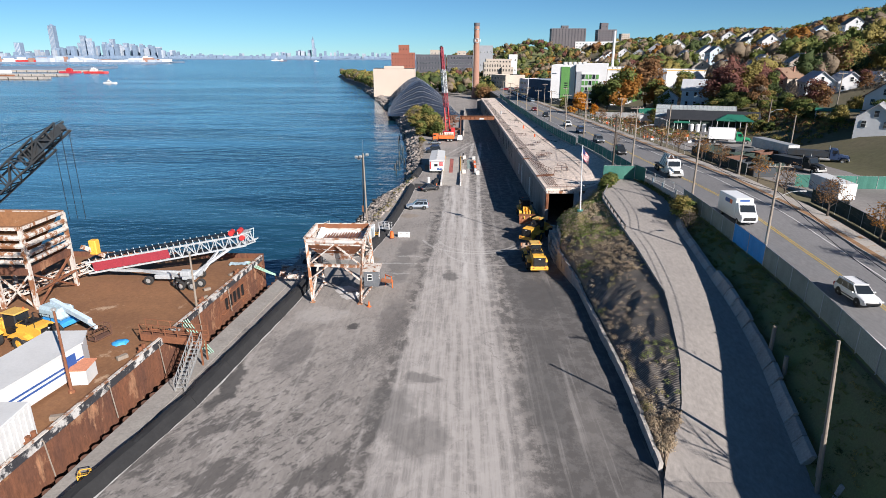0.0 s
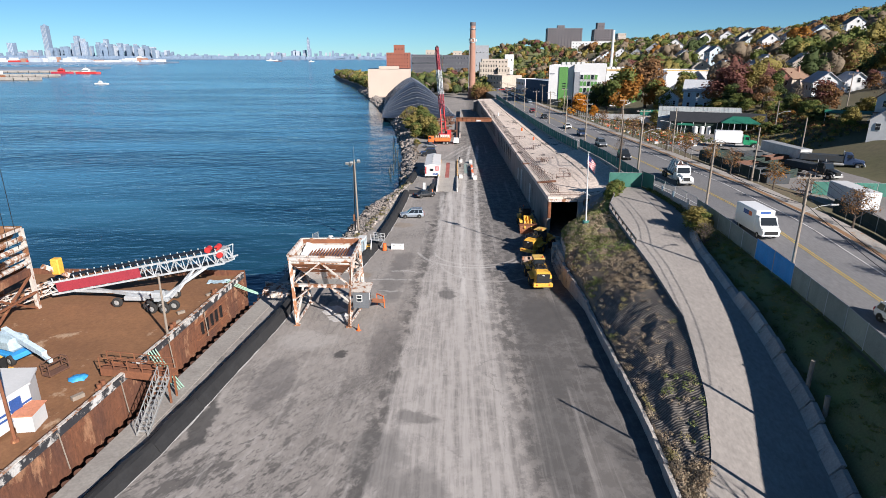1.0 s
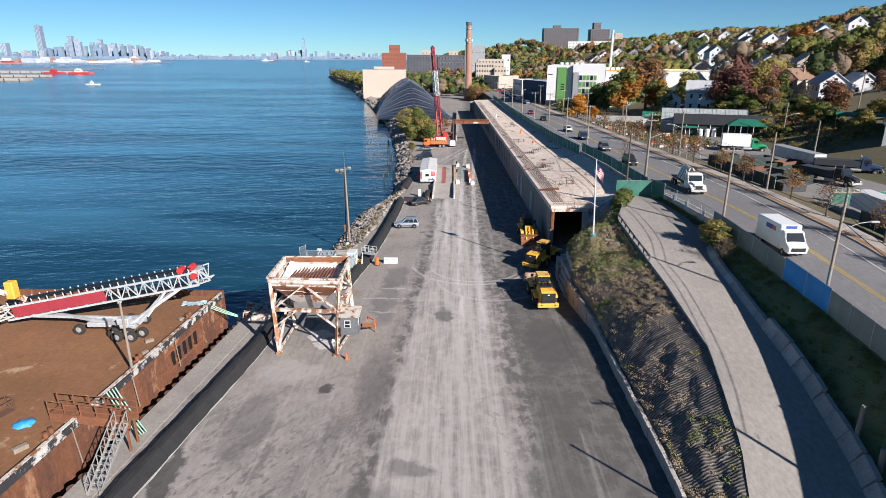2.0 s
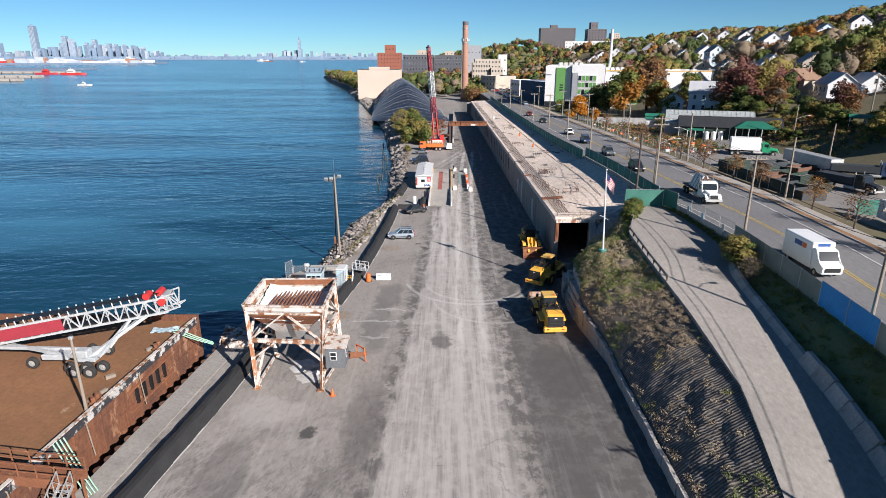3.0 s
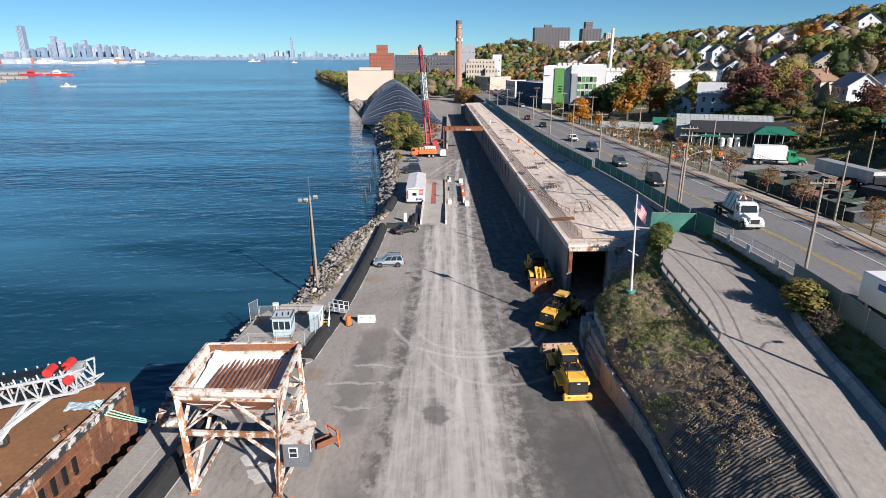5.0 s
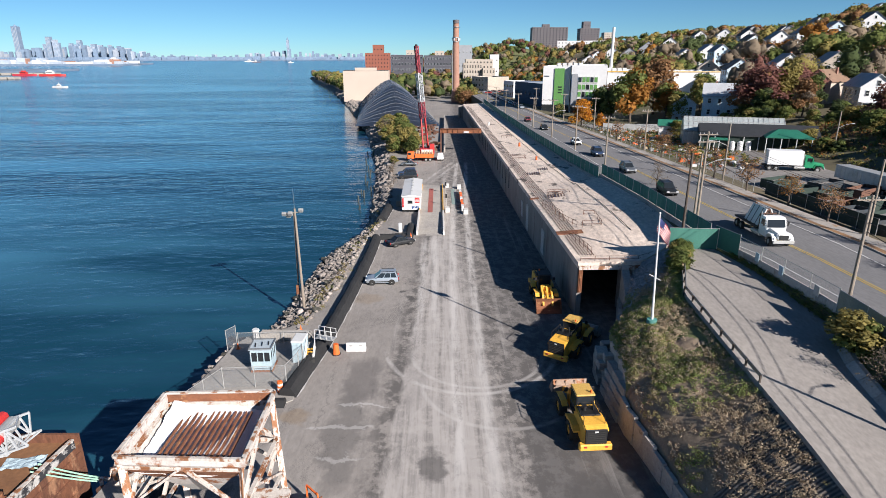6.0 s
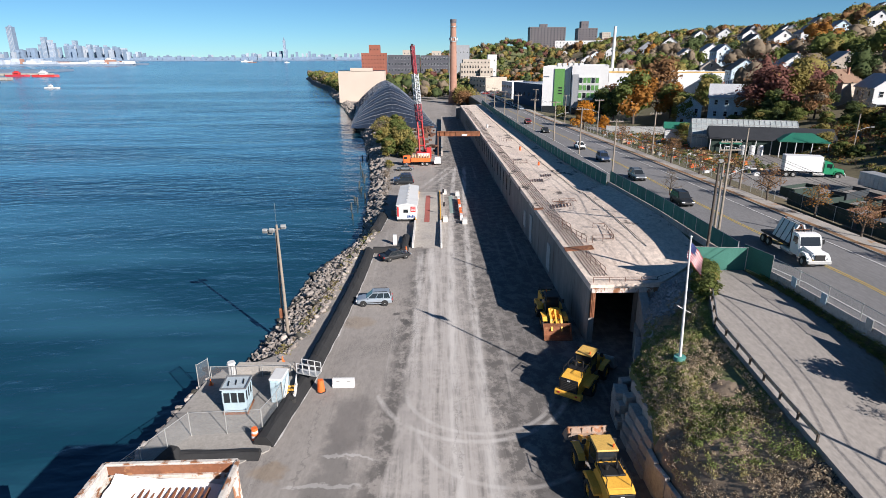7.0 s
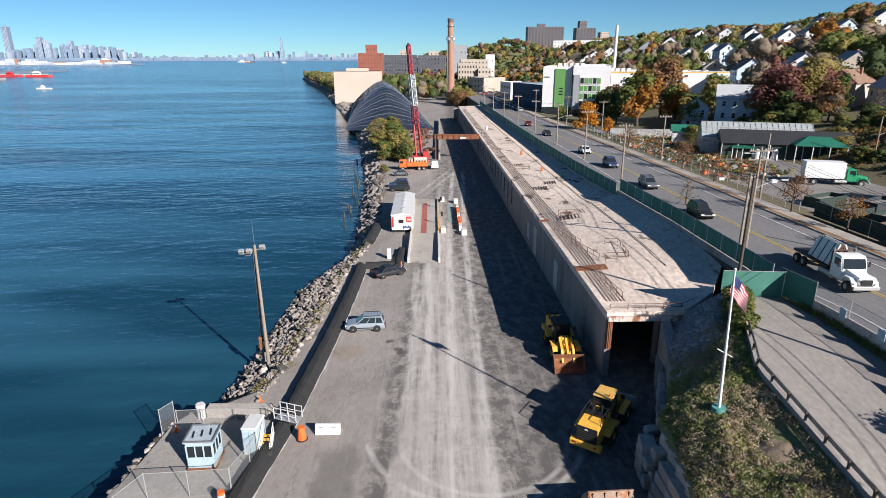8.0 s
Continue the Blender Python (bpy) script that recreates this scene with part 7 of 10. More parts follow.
        if style == "suv":
            b = bmesh.new()
            beam(b, (s * (wr - 0.08), roof_b + 0.2, H + 0.06), (s * (wr - 0.08), roof_f - 0.1, H + 0.06), 0.05)
            part("roof_rail", b, "black", t)
    b = bmesh.new()
    box(b, (0, f + 0.0, h0 + 0.25), (W * 0.7, 0.08, 0.2), bevel=0.02)
    part("bumper_grille", b, "black", t)
    b = bmesh.new()
    box(b, (0, r + 0.0, h0 + 0.2), (W * 0.85, 0.08, 0.18), bevel=0.02)
    part("rear_bumper", b, "black", t)
    for s in (-1, 1):
        for yy in (L * 0.30, -L * 0.29):
            b = bmesh.new()
            tube(b, (s * (W / 2 - 0.2), yy, 0.38), (s * (W / 2 + 0.006), yy, 0.38), 0.42, 0.42, 16)
            part("wheel_arch", b, "black", t)
            wheel(t, s * (W / 2 - 0.1), yy, 0.35, 0.35, 0.24, "galv", "y")
    return t


car(-6.85, 111.35, 0, 94, "paint_silver", "silver-blue estate SUV parked on the asphalt by the berm", 4.4, 1.85, 1.72)
car(-5.4, 128.1, 0, -58, "paint_dark", "black saloon car parked beside the black berm", 4.6, 1.82, 1.5, "sedan")
car(-6.9, 182.0, 0, 92, "paint_dark", "black SUV parked behind the scale office", 4.8, 1.95, 1.85)
car(-7.3, 186.0, 0, 92, "paint_blue", "dark blue SUV parked behind the scale office", 4.8, 1.95, 1.85)
car(-7.4, 199.8, 0, 95, "paint_grey", "grey saloon car parked near the red crane", 4.6, 1.82, 1.5, "sedan")

# ---- scale office and truck scale ----
t = thing("scale_office", pose(-4.65, 157, 0, 0, 0, 0.5), "long white scale office cabin with red sign", "cabin")
b = bmesh.new()
box(b, (0, 0, 1.75), (3.7, 16.4, 2.6), bevel=0.03)
part("wall", b, "white", t)
b = bmesh.new()
prism(b, [(-1.95, -8.4), (1.95, -8.4), (1.95, 8.4), (-1.95, 8.4)], 3.06, 3.16)
solid(b, [(-1.95, -8.4, 3.16), (1.95, -8.4, 3.16), (1.95, 8.4, 3.16), (-1.95, 8.4, 3.16), (0, -8.4, 3.5), (0, 8.4, 3.5)], [(0, 1, 4), (1, 2, 5, 4), (2, 3, 5), (3, 0, 4, 5)])
part("roof", b, "white", t)
for i in range(5):
    b = bmesh.new()
    box(b, (0, -5 + 2.6 * i, 3.52), (0.4, 0.4, 0.2), bevel=0.03)
    part("roof_vent", b, "galv", t)
b = bmesh.new()
box(b, (0, 0, 0.25), (3.4, 16, 0.5))
part("base", b, "black", t)
for c, s in (((-0.2, -8.22, 2.0), (1.0, 0.05, 0.7)), ((1.87, -5, 2.0), (0.05, 1.0, 0.8)), ((1.87, 1, 2.0), (0.05, 1.0, 0.8))):
    b = bmesh.new()
    box(b, c, s)
    w = part("window", b, "galv", t)
    b = bmesh.new()
    box(b, (c[0] + (0.02 if s[0] < .1 else 0), c[1] - (0.02 if s[1] < .1 else 0), c[2]), (s[0] * 0.8 if s[0] > .1 else 0.03, s[1] * 0.8 if s[1] > .1 else 0.03, s[2] * 0.8))
    part("pane", b, "glass", w)
b = bmesh.new()
box(b, (1.15, -8.23, 2.35), (0.9, 0.04, 1.0))
sg = part("sign", b, "red", t, "red sign board with white bars")
for i in range(3):
    b = bmesh.new()
    box(b, (1.15, -8.26, 2.1 + 0.25 * i), (0.7, 0.02, 0.08))
    part("sign_bar", b, "white", sg)
b = bmesh.new()
box(b, (-1.6, -8.23, 1.9), (0.3, 0.04, 1.8))
part("side_sign", b, "red", t)
for i in range(5):
    b = bmesh.new()
    box(b, (0.2 + 0.28 * i, -8.23, 0.95 + 0.06 * (i % 2)), (0.2, 0.03, 0.5 - 0.1 * (i % 3)), ry=15 * (i % 2))
    part("painted_mark", b, "blue_paint", t)
b = bmesh.new()
box(b, (-2.6, -1, 0.6), (1.2, 6, 1.2))
tagged(part("porch", b, "wood", t), "wooden porch deck")

t = thing("truck_scale", Matrix(), "concrete truck scale with ramps and red centre strip", "truck scale")
b = bmesh.new()
prism(b, [(-2.9, 146), (1.55, 146), (1.55, 171), (-2.9, 171)], -0.1, 0.55)
part("deck", b, "concrete", t)
b = bmesh.new()
solid(b, [(-2.8, 133.0, 0.02), (1.5, 133.0, 0.02), (1.5, 146, 0.55), (-2.8, 146, 0.55), (-2.8, 146, 0), (1.5, 146, 0)], [(0, 1, 2, 3), (3, 2, 5, 4), (0, 3, 4), (1, 5, 2), (0, 4, 5, 1)])
part("ramp", b, "concrete", t)
for x in (-2.95, 1.6):
    b = bmesh.new()
    beam(b, (x, 133.2, 0.3), (x, 146, 0.6), 0.28, 1.0)
    part("ramp_wall", b, "white_concrete", t)
    b = bmesh.new()
    beam(b, (x, 146.2, 0.7), (x, 171, 0.7), 0.16, 0.4)
    part("guide_rail", b, "yellow", t)
b = bmesh.new()
box(b, (-0.9, 157, 0.565), (0.95, 21, 0.03))
part("centre_strip", b, "strip_red", t, "worn red centre strip")
bm = bmesh.new()
box(bm, (3.9, 162, 0.02), (0.9, 14, 0.04))
tagged(part("scale_plate", bm, "plate_green"), "greenish steel scale plate flush with the lane", "plate")
for i in range(7):
    t = thing("road_barrier", pose(5.45, 150.5 + 2.3 * i, 0, 0, 0, rnd(-3, 3)), "red plastic road barrier along the lane", "barrier", "red barriers")
    b = bmesh.new()
    side_prism(b, [(-1.0, 0), (1.0, 0), (1.0, 0.35), (0.9, 0.9), (-0.9, 0.9), (-1.0, 0.35)], -0.25, 0.25)
    part("body", b, "orange" if i % 3 else "white", t)
for x, y in ((5.9, 147.5), (2.4, 149.0), (2.6, 171.5), (5.4, 170.0)):
    t = thing("concrete_block", pose(x, y, 0, 0, 0, rnd(-5, 5)), "pale concrete block guarding the lane", "block", "lane blocks")
    b = bmesh.new()
    box(b, (0, 0, 0.45), (0.9, 1.6, 0.9), bevel=0.05)
    part("body", b, "white_concrete", t)
for y in (151.5, 163.0):
    t = thing("signal_post", pose(2.25, y, 0), "steel post with ticket box beside the scale", "post", "scale posts")
    b = bmesh.new()
    tube(b, (0, 0, 0), (0, 0, 3.2), 0.06, 0.06, 8)
    part("pole", b, "galv", t)
    b = bmesh.new()
    box(b, (0, -0.1, 2.6), (0.35, 0.25, 0.8), bevel=0.03)
    part("signal_box", b, "black", t)
t = thing("light_trailer", pose(-5.9, 135.2, 0), "small white equipment post beside the berm", "post")
b = bmesh.new()
box(b, (0, 0, 0.8), (0.6, 0.6, 1.6), bevel=0.05)
part("body", b, "white", t)

# ---- flagpole on the bank ----
t = thing("flagpole", pose(19.65, 85.1, 6.2), "white flagpole with striped flag on a green footing", "flagpole")
b = bmesh.new()
tube(b, (0, 0, 0.3), (-0.35, 0.1, 10.1), 0.12, 0.06, 10)
part("pole", b, "white", t)
b = bmesh.new()
tube(b, (0, 0, -0.3), (0, 0, 0.55), 0.5, 0.45, 16)
part("footing", b, "teal", t, "teal-green painted footing")
b = bmesh.new()
bmesh.ops.create_uvsphere(b, u_segments=10, v_segments=8, radius=0.1, matrix=Matrix.Translation((-0.35, 0.1, 10.2)))
part("finial", b, "white", t)
b = bmesh.new()
beam(b, (-0.7, 0.05, 4.8), (0.35, 0.05, 4.2), 0.05)
part("cleat_arm", b, "white", t)


def flag_point(u, v):
    """u along the fly, v down the hoist; the cloth hangs in folds."""
    return (-0.3 + 1.1 * u - 0.15 * math.sin(v * 2), 0.1 + 0.25 * math.sin(u * 9 + v * 2) * u, 9.8 - 1.25 * v - 1.3 * u ** 1.2)


b = bmesh.new()
for i in range(13):
    sheet(b, [[flag_point(u / 12, (i + k) / 13) for k in (0, 0.5, 1)] for u in range(13)], i % 2)
bmesh.ops.remove_doubles(b, verts=b.verts, dist=0.002)
for f in b.faces:
    c = f.calc_center_median()
    if (c.x < 0.12) and c.z > 9.8 - 0.68 - 1.3 * max(0, (c.x + 0.3) / 1.1) ** 1.2:
        f.material_index = 2
fl = part("flag", b, ["flag_red", "white", "flag_blue"], t, "red and white striped flag with blue corner", True)

# guard rail along the ramp edge
t = thing("crash_barrier", Matrix(), "battered steel guard rail along the ramp edge", "guard rail")
pts = [(lin(RAMP_L, y) + 0.2, y, lin(RAMP_Z, y)) for y in steps(74, 96, 2.0)]
for a, c in zip(pts, pts[1:]):
    b = bmesh.new()
    for z in (0.3, 0.41, 0.52):
        beam(b, (a[0], a[1], a[2] + z), (c[0], c[1], c[2] + z), 0.06, 0.1)
    part("rail", b, "steel", t)
    b = bmesh.new()
    beam(b, (a[0] - 0.12, a[1], a[2] - 0.4), (a[0] - 0.12, a[1], a[2] + 0.55), 0.12)
    part("post", b, "bark", t)
t = thing("timber_edge", Matrix(), "pale timber kerb rail beside the ivy", "rail")
b = bmesh.new()
beam(b, (25.3, 93.0, 8.75), (27.1, 98.6, 8.95), 0.16, 0.35)
part("rail", b, "wood_pale", t)

# concrete barrier blocks on the far side of the ramp
rb = tagged(new("barrier_row"), "row of weathered concrete barrier blocks along the ramp", "barrier", kind="structure")
BAR = None
ys = steps(35, 78, 2.0)
for i, (a, c) in enumerate(zip(ys, ys[1:])):
    if BAR is None:
        b = bmesh.new()
        side_prism(b, [(-0.98, 0), (0.98, 0), (0.97, 0.8), (-0.97, 0.8)], -0.3, 0.3)
        for v in b.verts:
            if v.co.z > 0.5:
                v.co.x = v.co.x * 0.6 + 0.42
        bmesh.ops.bevel(b, geom=b.edges[:], offset=0.03, segments=1, affect="EDGES")
        BAR = bpy.data.meshes.new("block")
        b.to_mesh(BAR)
        b.free()
        BAR.materials.append(M["block"])
    m = (a + c) / 2
    x0, x1 = lin(RAMP_R, a), lin(RAMP_R, c)
    z0, z1 = lin(RAMP_Z, a), lin(RAMP_Z, c)
    piece("block", BAR, rb, pose((x0 + x1) / 2 - 0.1, m, (z0 + z1) / 2 - 0.12, math.degrees(math.atan2(z1 - z0, c - a)), rnd(-2, 2), -math.degrees(math.atan2(x1 - x0, c - a)) + rnd(-2, 2)) @ Matrix.Diagonal((1.1, 1, rnd(1.25, 1.6) if m < 60 else 0.75, 1)))
for x, y, rz in ((27.6, 31.4, 32), (28.4, 29.9, 30)):
    piece("block", BAR, rb, pose(x, y, 0.1, 0, 8, rz) @ Matrix.Diagonal((1.3, 0.8, 1.3, 1)))
# timber posts and tall pole at the verge
for x, y, z, h, r in ((29.2, 46.1, 3.9, 3.6, 0.2), (29.3, 43.6, 3.6, 2.3, 0.22), (27.1, 33.9, 2.0, 3.0, 0.14)):
    t = thing("timber_post", pose(x, y, z - 1.2, rnd(-3, 3), rnd(-3, 3)), "old split timber post on the verge", "post", "verge posts")
    b = bmesh.new()
    tube(b, (0, 0, -0.5), (0, 0, h), r, r * 0.85, 8)
    part("post", b, "wood", t)

# ---- crane with orange carrier ----


def crawler_crane():
    t = thing("mobile_crane", pose(-3.2, 210.5, 0), "red lattice-boom crane with counterweight on the yard", "crane")
    b = bmesh.new()
    box(b, (0.6, 1.0, 2.2), (4.2, 3.2, 1.8), bevel=0.1)
    part("house", b, "red", t)
    b = bmesh.new()
    box(b, (2.0, 0.3, 3.6), (1.4, 1.6, 1.6), bevel=0.08)
    part("cab", b, "red", t)
    b = bmesh.new()
    box(b, (0.5, -0.7, 2.5), (3.4, 0.3, 0.8), bevel=0.03)
    part("sign_board", b, "white", t)
    for s in (-1.6, 1.6):
        b = bmesh.new()
        side_prism(b, [(-2.8, 0.3), (-2.4, 0), (3.6, 0), (4.0, 0.3), (4.0, 0.9), (3.6, 1.2), (-2.4, 1.2), (-2.8, 0.9)], s - 0.4, s + 0.4)
        part("track", b, "black", t)
    foot, top = Vector((0.1, 2.0, 3.0)), Vector((-2.35, 5.5, 31.6))
    b = bmesh.new()
    for s in (-0.75, 0.75):
        beam(b, foot + Vector((s, 0, 0)), foot.lerp(top, 0.3) + Vector((s * 0.8, 0, 0)), 0.32, 0.5)
    for k in (0.06, 0.14, 0.22):
        p = foot.lerp(top, k)
        beam(b, p + Vector((-0.8, 0, 0)), p + Vector((0.8, 0, 0)), 0.2)
    part("boom_base", b, "red", t)
    for k0, k1, m in ((0.3, 0.46, "net_red"), (0.46, 0.74, "white_steel"), (0.74, 1.0, "net_red")):
        b = bmesh.new()
        w = 1.3 if k0 < 0.5 else (1.1 if k0 < 0.7 else 0.8)
        lattice(b, foot.lerp(top, k0), foot.lerp(top, k1), w, w, round((k1 - k0) * 34), 0.125)
        part("boom_section", b, m, t)
    b = bmesh.new()
    box(b, tuple(top), (0.7, 0.9, 0.9), bevel=0.1)
    part("boom_head", b, "black", t)
    b = bmesh.new()
    tube(b, (0.5, 0.0, 3.6), top, 0.05, 0.05, 5)
    tube(b, (0.5, -0.2, 9.0), (0.3, -1.0, 3.3), 0.05, 0.05, 5)
    part("pendant", b, "black", t)
    t = thing("service_truck", pose(-4.6, 207.6, 0, 0, 0, 90), "orange stake-bed service truck before the crane", "truck")
    b = bmesh.new()
    box(b, (0, -1.2, 1.6), (2.4, 5.4, 1.1), bevel=0.05)
    part("bed", b, "orange", t)
    b = bmesh.new()
    box(b, (0, 2.7, 1.7), (2.3, 2.0, 2.0), bevel=0.15)
    part("cab", b, "orange", t)
    b = bmesh.new()
    box(b, (0, 3.0, 2.2), (2.34, 0.9, 0.6))
    part("cab_window", b, "glass", t)
    for i in range(7):
        b = bmesh.new()
        box(b, (-0.9 + 0.05 * i, -3.5 + 0.75 * i, 2.6), (0.8, 0.4, 0.9), bevel=0.08)
        part("load_bundle", b, "wood_pale", t)
    b = bmesh.new()
    box(b, (0, 0.2, 0.85), (1.0, 7.6, 0.3))
    part("chassis", b, "black", t)
    for y in (-2.9, -1.7, 2.7):
        for s in (-1.0, 1.0):
            wheel(t, s, y, 0.5, 0.5, 0.35, "galv", "y")


crawler_crane()
t = thing("pickup_cab", pose(1.2, 209.4, 0, 0, 0, 0), "white pickup truck beside the crane", "pickup")
b = bmesh.new()
box(b, (0, 0, 0.85), (1.9, 4.8, 0.8), bevel=0.1)
box(b, (0, 0.6, 1.5), (1.7, 1.8, 0.7), bevel=0.15)
part("body", b, "paint_white", t)
for s in (-0.8, 0.8):
    for y in (-1.5, 1.6):
        wheel(t, s, y, 0.38, 0.38, 0.25, "galv", "y")

# steel bridge beam between the yard and the roof
t = thing("steel_bridge", Matrix(), "rusty steel girder bridging the shaded lane", "girder")
b = bmesh.new()
for z in (6.2, 7.5):
    beam(b, (1.2, 221.8, z), (14.0, 221.6, z), 0.7, 0.12)
beam(b, (1.2, 221.8, 6.85), (14.0, 221.6, 6.85), 0.12, 1.25)
part("girder", b, "rust", t)
for i in range(8):
    b = bmesh.new()
    box(b, (2 + 1.6 * i, 221.7, 6.85), (0.08, 0.6, 1.2))
    part("stiffener", b, "rust", t)
b = bmesh.new()
beam(b, (1.5, 221.8, 0), (1.5, 221.8, 6.2), 0.4, 0.4)
part("post", b, "rust_dark", t)
b = bmesh.new()
box(b, (9.3, 221.25, 6.5), (1.6, 0.06, 0.5))
part("sign", b, "white", t)
bm = bmesh.new()
beam(bm, (2.6, 223, 0.8), (3.6, 330, 0.8), 0.5, 1.6)
setting("wall_pile_side", bm, "concrete", "low concrete wall beside the salt pile", "wall")

# ---- foliage ----


def foliage(name, c, c2):
    m = mat(name, tuple(v * 1.15 for v in c), tuple(v * 1.15 for v in c2), 0.85, scale=0.35, fine=3.0, bump=0.0, grain=0.22, spec=0.2)
    n, l = m.node_tree.nodes, m.node_tree.links
    b = n["Principled BSDF"]
    old = b.inputs["Base Color"].links[0].from_socket
    g, x, k = n.new("ShaderNodeNewGeometry"), n.new("ShaderNodeMix"), n.new("ShaderNodeMix")
    k.data_type = x.data_type = "RGBA"
    x.blend_type = "MULTIPLY"
    x.inputs["Factor"].default_value = 1.0
    l.new(g.outputs["Random Per Island"], k.inputs["Factor"])
    k.inputs["A"].default_value, k.inputs["B"].default_value = (0.84, 0.84, 0.84, 1), (1.16, 1.14, 1.1, 1)
    l.new(old, x.inputs["A"])
    l.new(k.outputs["Result"], x.inputs["B"])
    l.new(x.outputs["Result"], b.inputs["Base Color"])
    # thin leaves let some light through
    tr, ms = n.new("ShaderNodeBsdfTranslucent"), n.new("ShaderNodeMixShader")
    l.new(x.outputs["Result"], tr.inputs["Color"])
    ms.inputs["Fac"].default_value = 0.38
    l.new(b.outputs[0], ms.inputs[1])
    l.new(tr.outputs[0], ms.inputs[2])
    l.new(ms.outputs[0], n["Material Output"].inputs["Surface"])
    M[name] = m


foliage("leaf_green", (0.155, 0.18, 0.05), (0.105, 0.13, 0.04))
foliage("leaf_dark", (0.08, 0.105, 0.04), (0.055, 0.078, 0.032))
foliage("leaf_olive", (0.29, 0.24, 0.075), (0.21, 0.18, 0.062))
foliage("leaf_orange", (0.36, 0.165, 0.035), (0.24, 0.12, 0.03))
foliage("leaf_gold", (0.50, 0.230, 0.025), (0.40, 0.160, 0.020))
foliage("leaf_red", (0.20, 0.088, 0.072), (0.13, 0.064, 0.054))
foliage("leaf_rust", (0.27, 0.15, 0.07), (0.19, 0.11, 0.055))
foliage("leaf_bare", (0.26, 0.205, 0.145), (0.19, 0.155, 0.115))
foliage("weed_green", (0.25, 0.29, 0.10), (0.19, 0.22, 0.08))
foliage("weed_olive", (0.38, 0.34, 0.16), (0.30, 0.26, 0.13))
foliage("weed_dry", (0.46, 0.38, 0.27), (0.34, 0.27, 0.19))
LEAVES = ["leaf_green", "leaf_dark", "leaf_olive", "leaf_orange", "leaf_gold", "leaf_red", "leaf_rust", "leaf_bare"]
RNG = np.random.default_rng(7)


def unit_ball():
    b = bmesh.new()
    bmesh.ops.create_icosphere(b, subdivisions=2, radius=1.0)
    v = np.array([p.co[:] for p in b.verts])
    f = np.array([[p.index for p in q.verts] for q in b.faces])
    b.free()
    return v, f


BALL = unit_ball()


def leaf_mesh(name, blobs, materials, cores=False):
    """Blobs of loose leaves: rows of cx, cy, cz, rx, ry, rz, count, leaf size, material. cores: a dense lumpy heart of foliage under the leaves of each blob."""
    quads, mats_of = [], []
    cv, cf, cm, off = [], [], [], 0
    for cx, cy, cz, rx, ry, rz, n, s, mi in blobs:
        n = int(n)
        d = RNG.normal(size=(n, 3))
        d /= np.linalg.norm(d, axis=1)[:, None]
        r = RNG.uniform(0.78 if cores else 0.55, 1.06, (n, 1)) * (1 + 0.16 * np.sin(d[:, :1] * 5 + d[:, 1:2] * 4 + cx))
        p = d * r * np.array([rx, ry, rz]) + np.array([cx, cy, cz])
        a = RNG.normal(size=(n, 3)) * 0.45 + d + np.array([0, 0, 0.25])
        a /= np.linalg.norm(a, axis=1)[:, None]
        t = np.cross(a, RNG.normal(size=(n, 3)))
        t /= np.linalg.norm(t, axis=1)[:, None]
        u = np.cross(a, t)
        k = s * RNG.uniform(0.6, 1.3, (n, 1)) * 0.5
        quads.append(np.stack([p - t * k - u * k * 0.7, p + t * k - u * k * 0.5, p + t * k * 0.8 + u * k * 0.7, p - t * k * 0.9 + u * k * 0.6], 1))
        mats_of.append(np.full(n, mi))
        if cores:
            v, f = BALL
            w = v * RNG.uniform(0.45, 0.88, (len(v), 1)) * (1 + 0.16 * np.sin(v[:, :1] * 5 + v[:, 1:2] * 4 + cx))
            cv.append(w * np.array([rx, ry, rz]) + np.array([cx, cy, cz]))
            cf.append(f + off)
            cm.append(np.full(len(f), mi))
            off += len(v)
    q = np.concatenate(quads)
    n = len(q)
    verts, loops, mi = [q.reshape(-1, 3)], [np.arange(4 * n)], [np.concatenate(mats_of)]
    starts, nf = [np.arange(0, 4 * n, 4)], 0
    if cores:
        tri = np.concatenate(cf) + 4 * n
        nf = len(tri)
        verts.append(np.concatenate(cv))
        loops.append(tri.reshape(-1))
        mi.append(np.concatenate(cm))
        starts.append(4 * n + np.arange(0, 3 * nf, 3))
    verts, loops = np.concatenate(verts), np.concatenate(loops)
    me = bpy.data.meshes.new(name)
    me.vertices.add(len(verts))
    me.vertices.foreach_set("co", verts.reshape(-1).astype(np.float32))
    me.loops.add(len(loops))
    me.loops.foreach_set("vertex_index", loops.astype(np.int32))
    me.polygons.add(n + nf)
    me.polygons.foreach_set("loop_start", np.concatenate(starts).astype(np.int32))
    for m in materials:
        me.materials.append(M[m])
    me.polygons.foreach_set("material_index", np.concatenate(mi).astype(np.int32))
    me.polygons.foreach_set("use_smooth", [False] * n + [True] * nf)
    me.update(calc_edges=True)
    return me


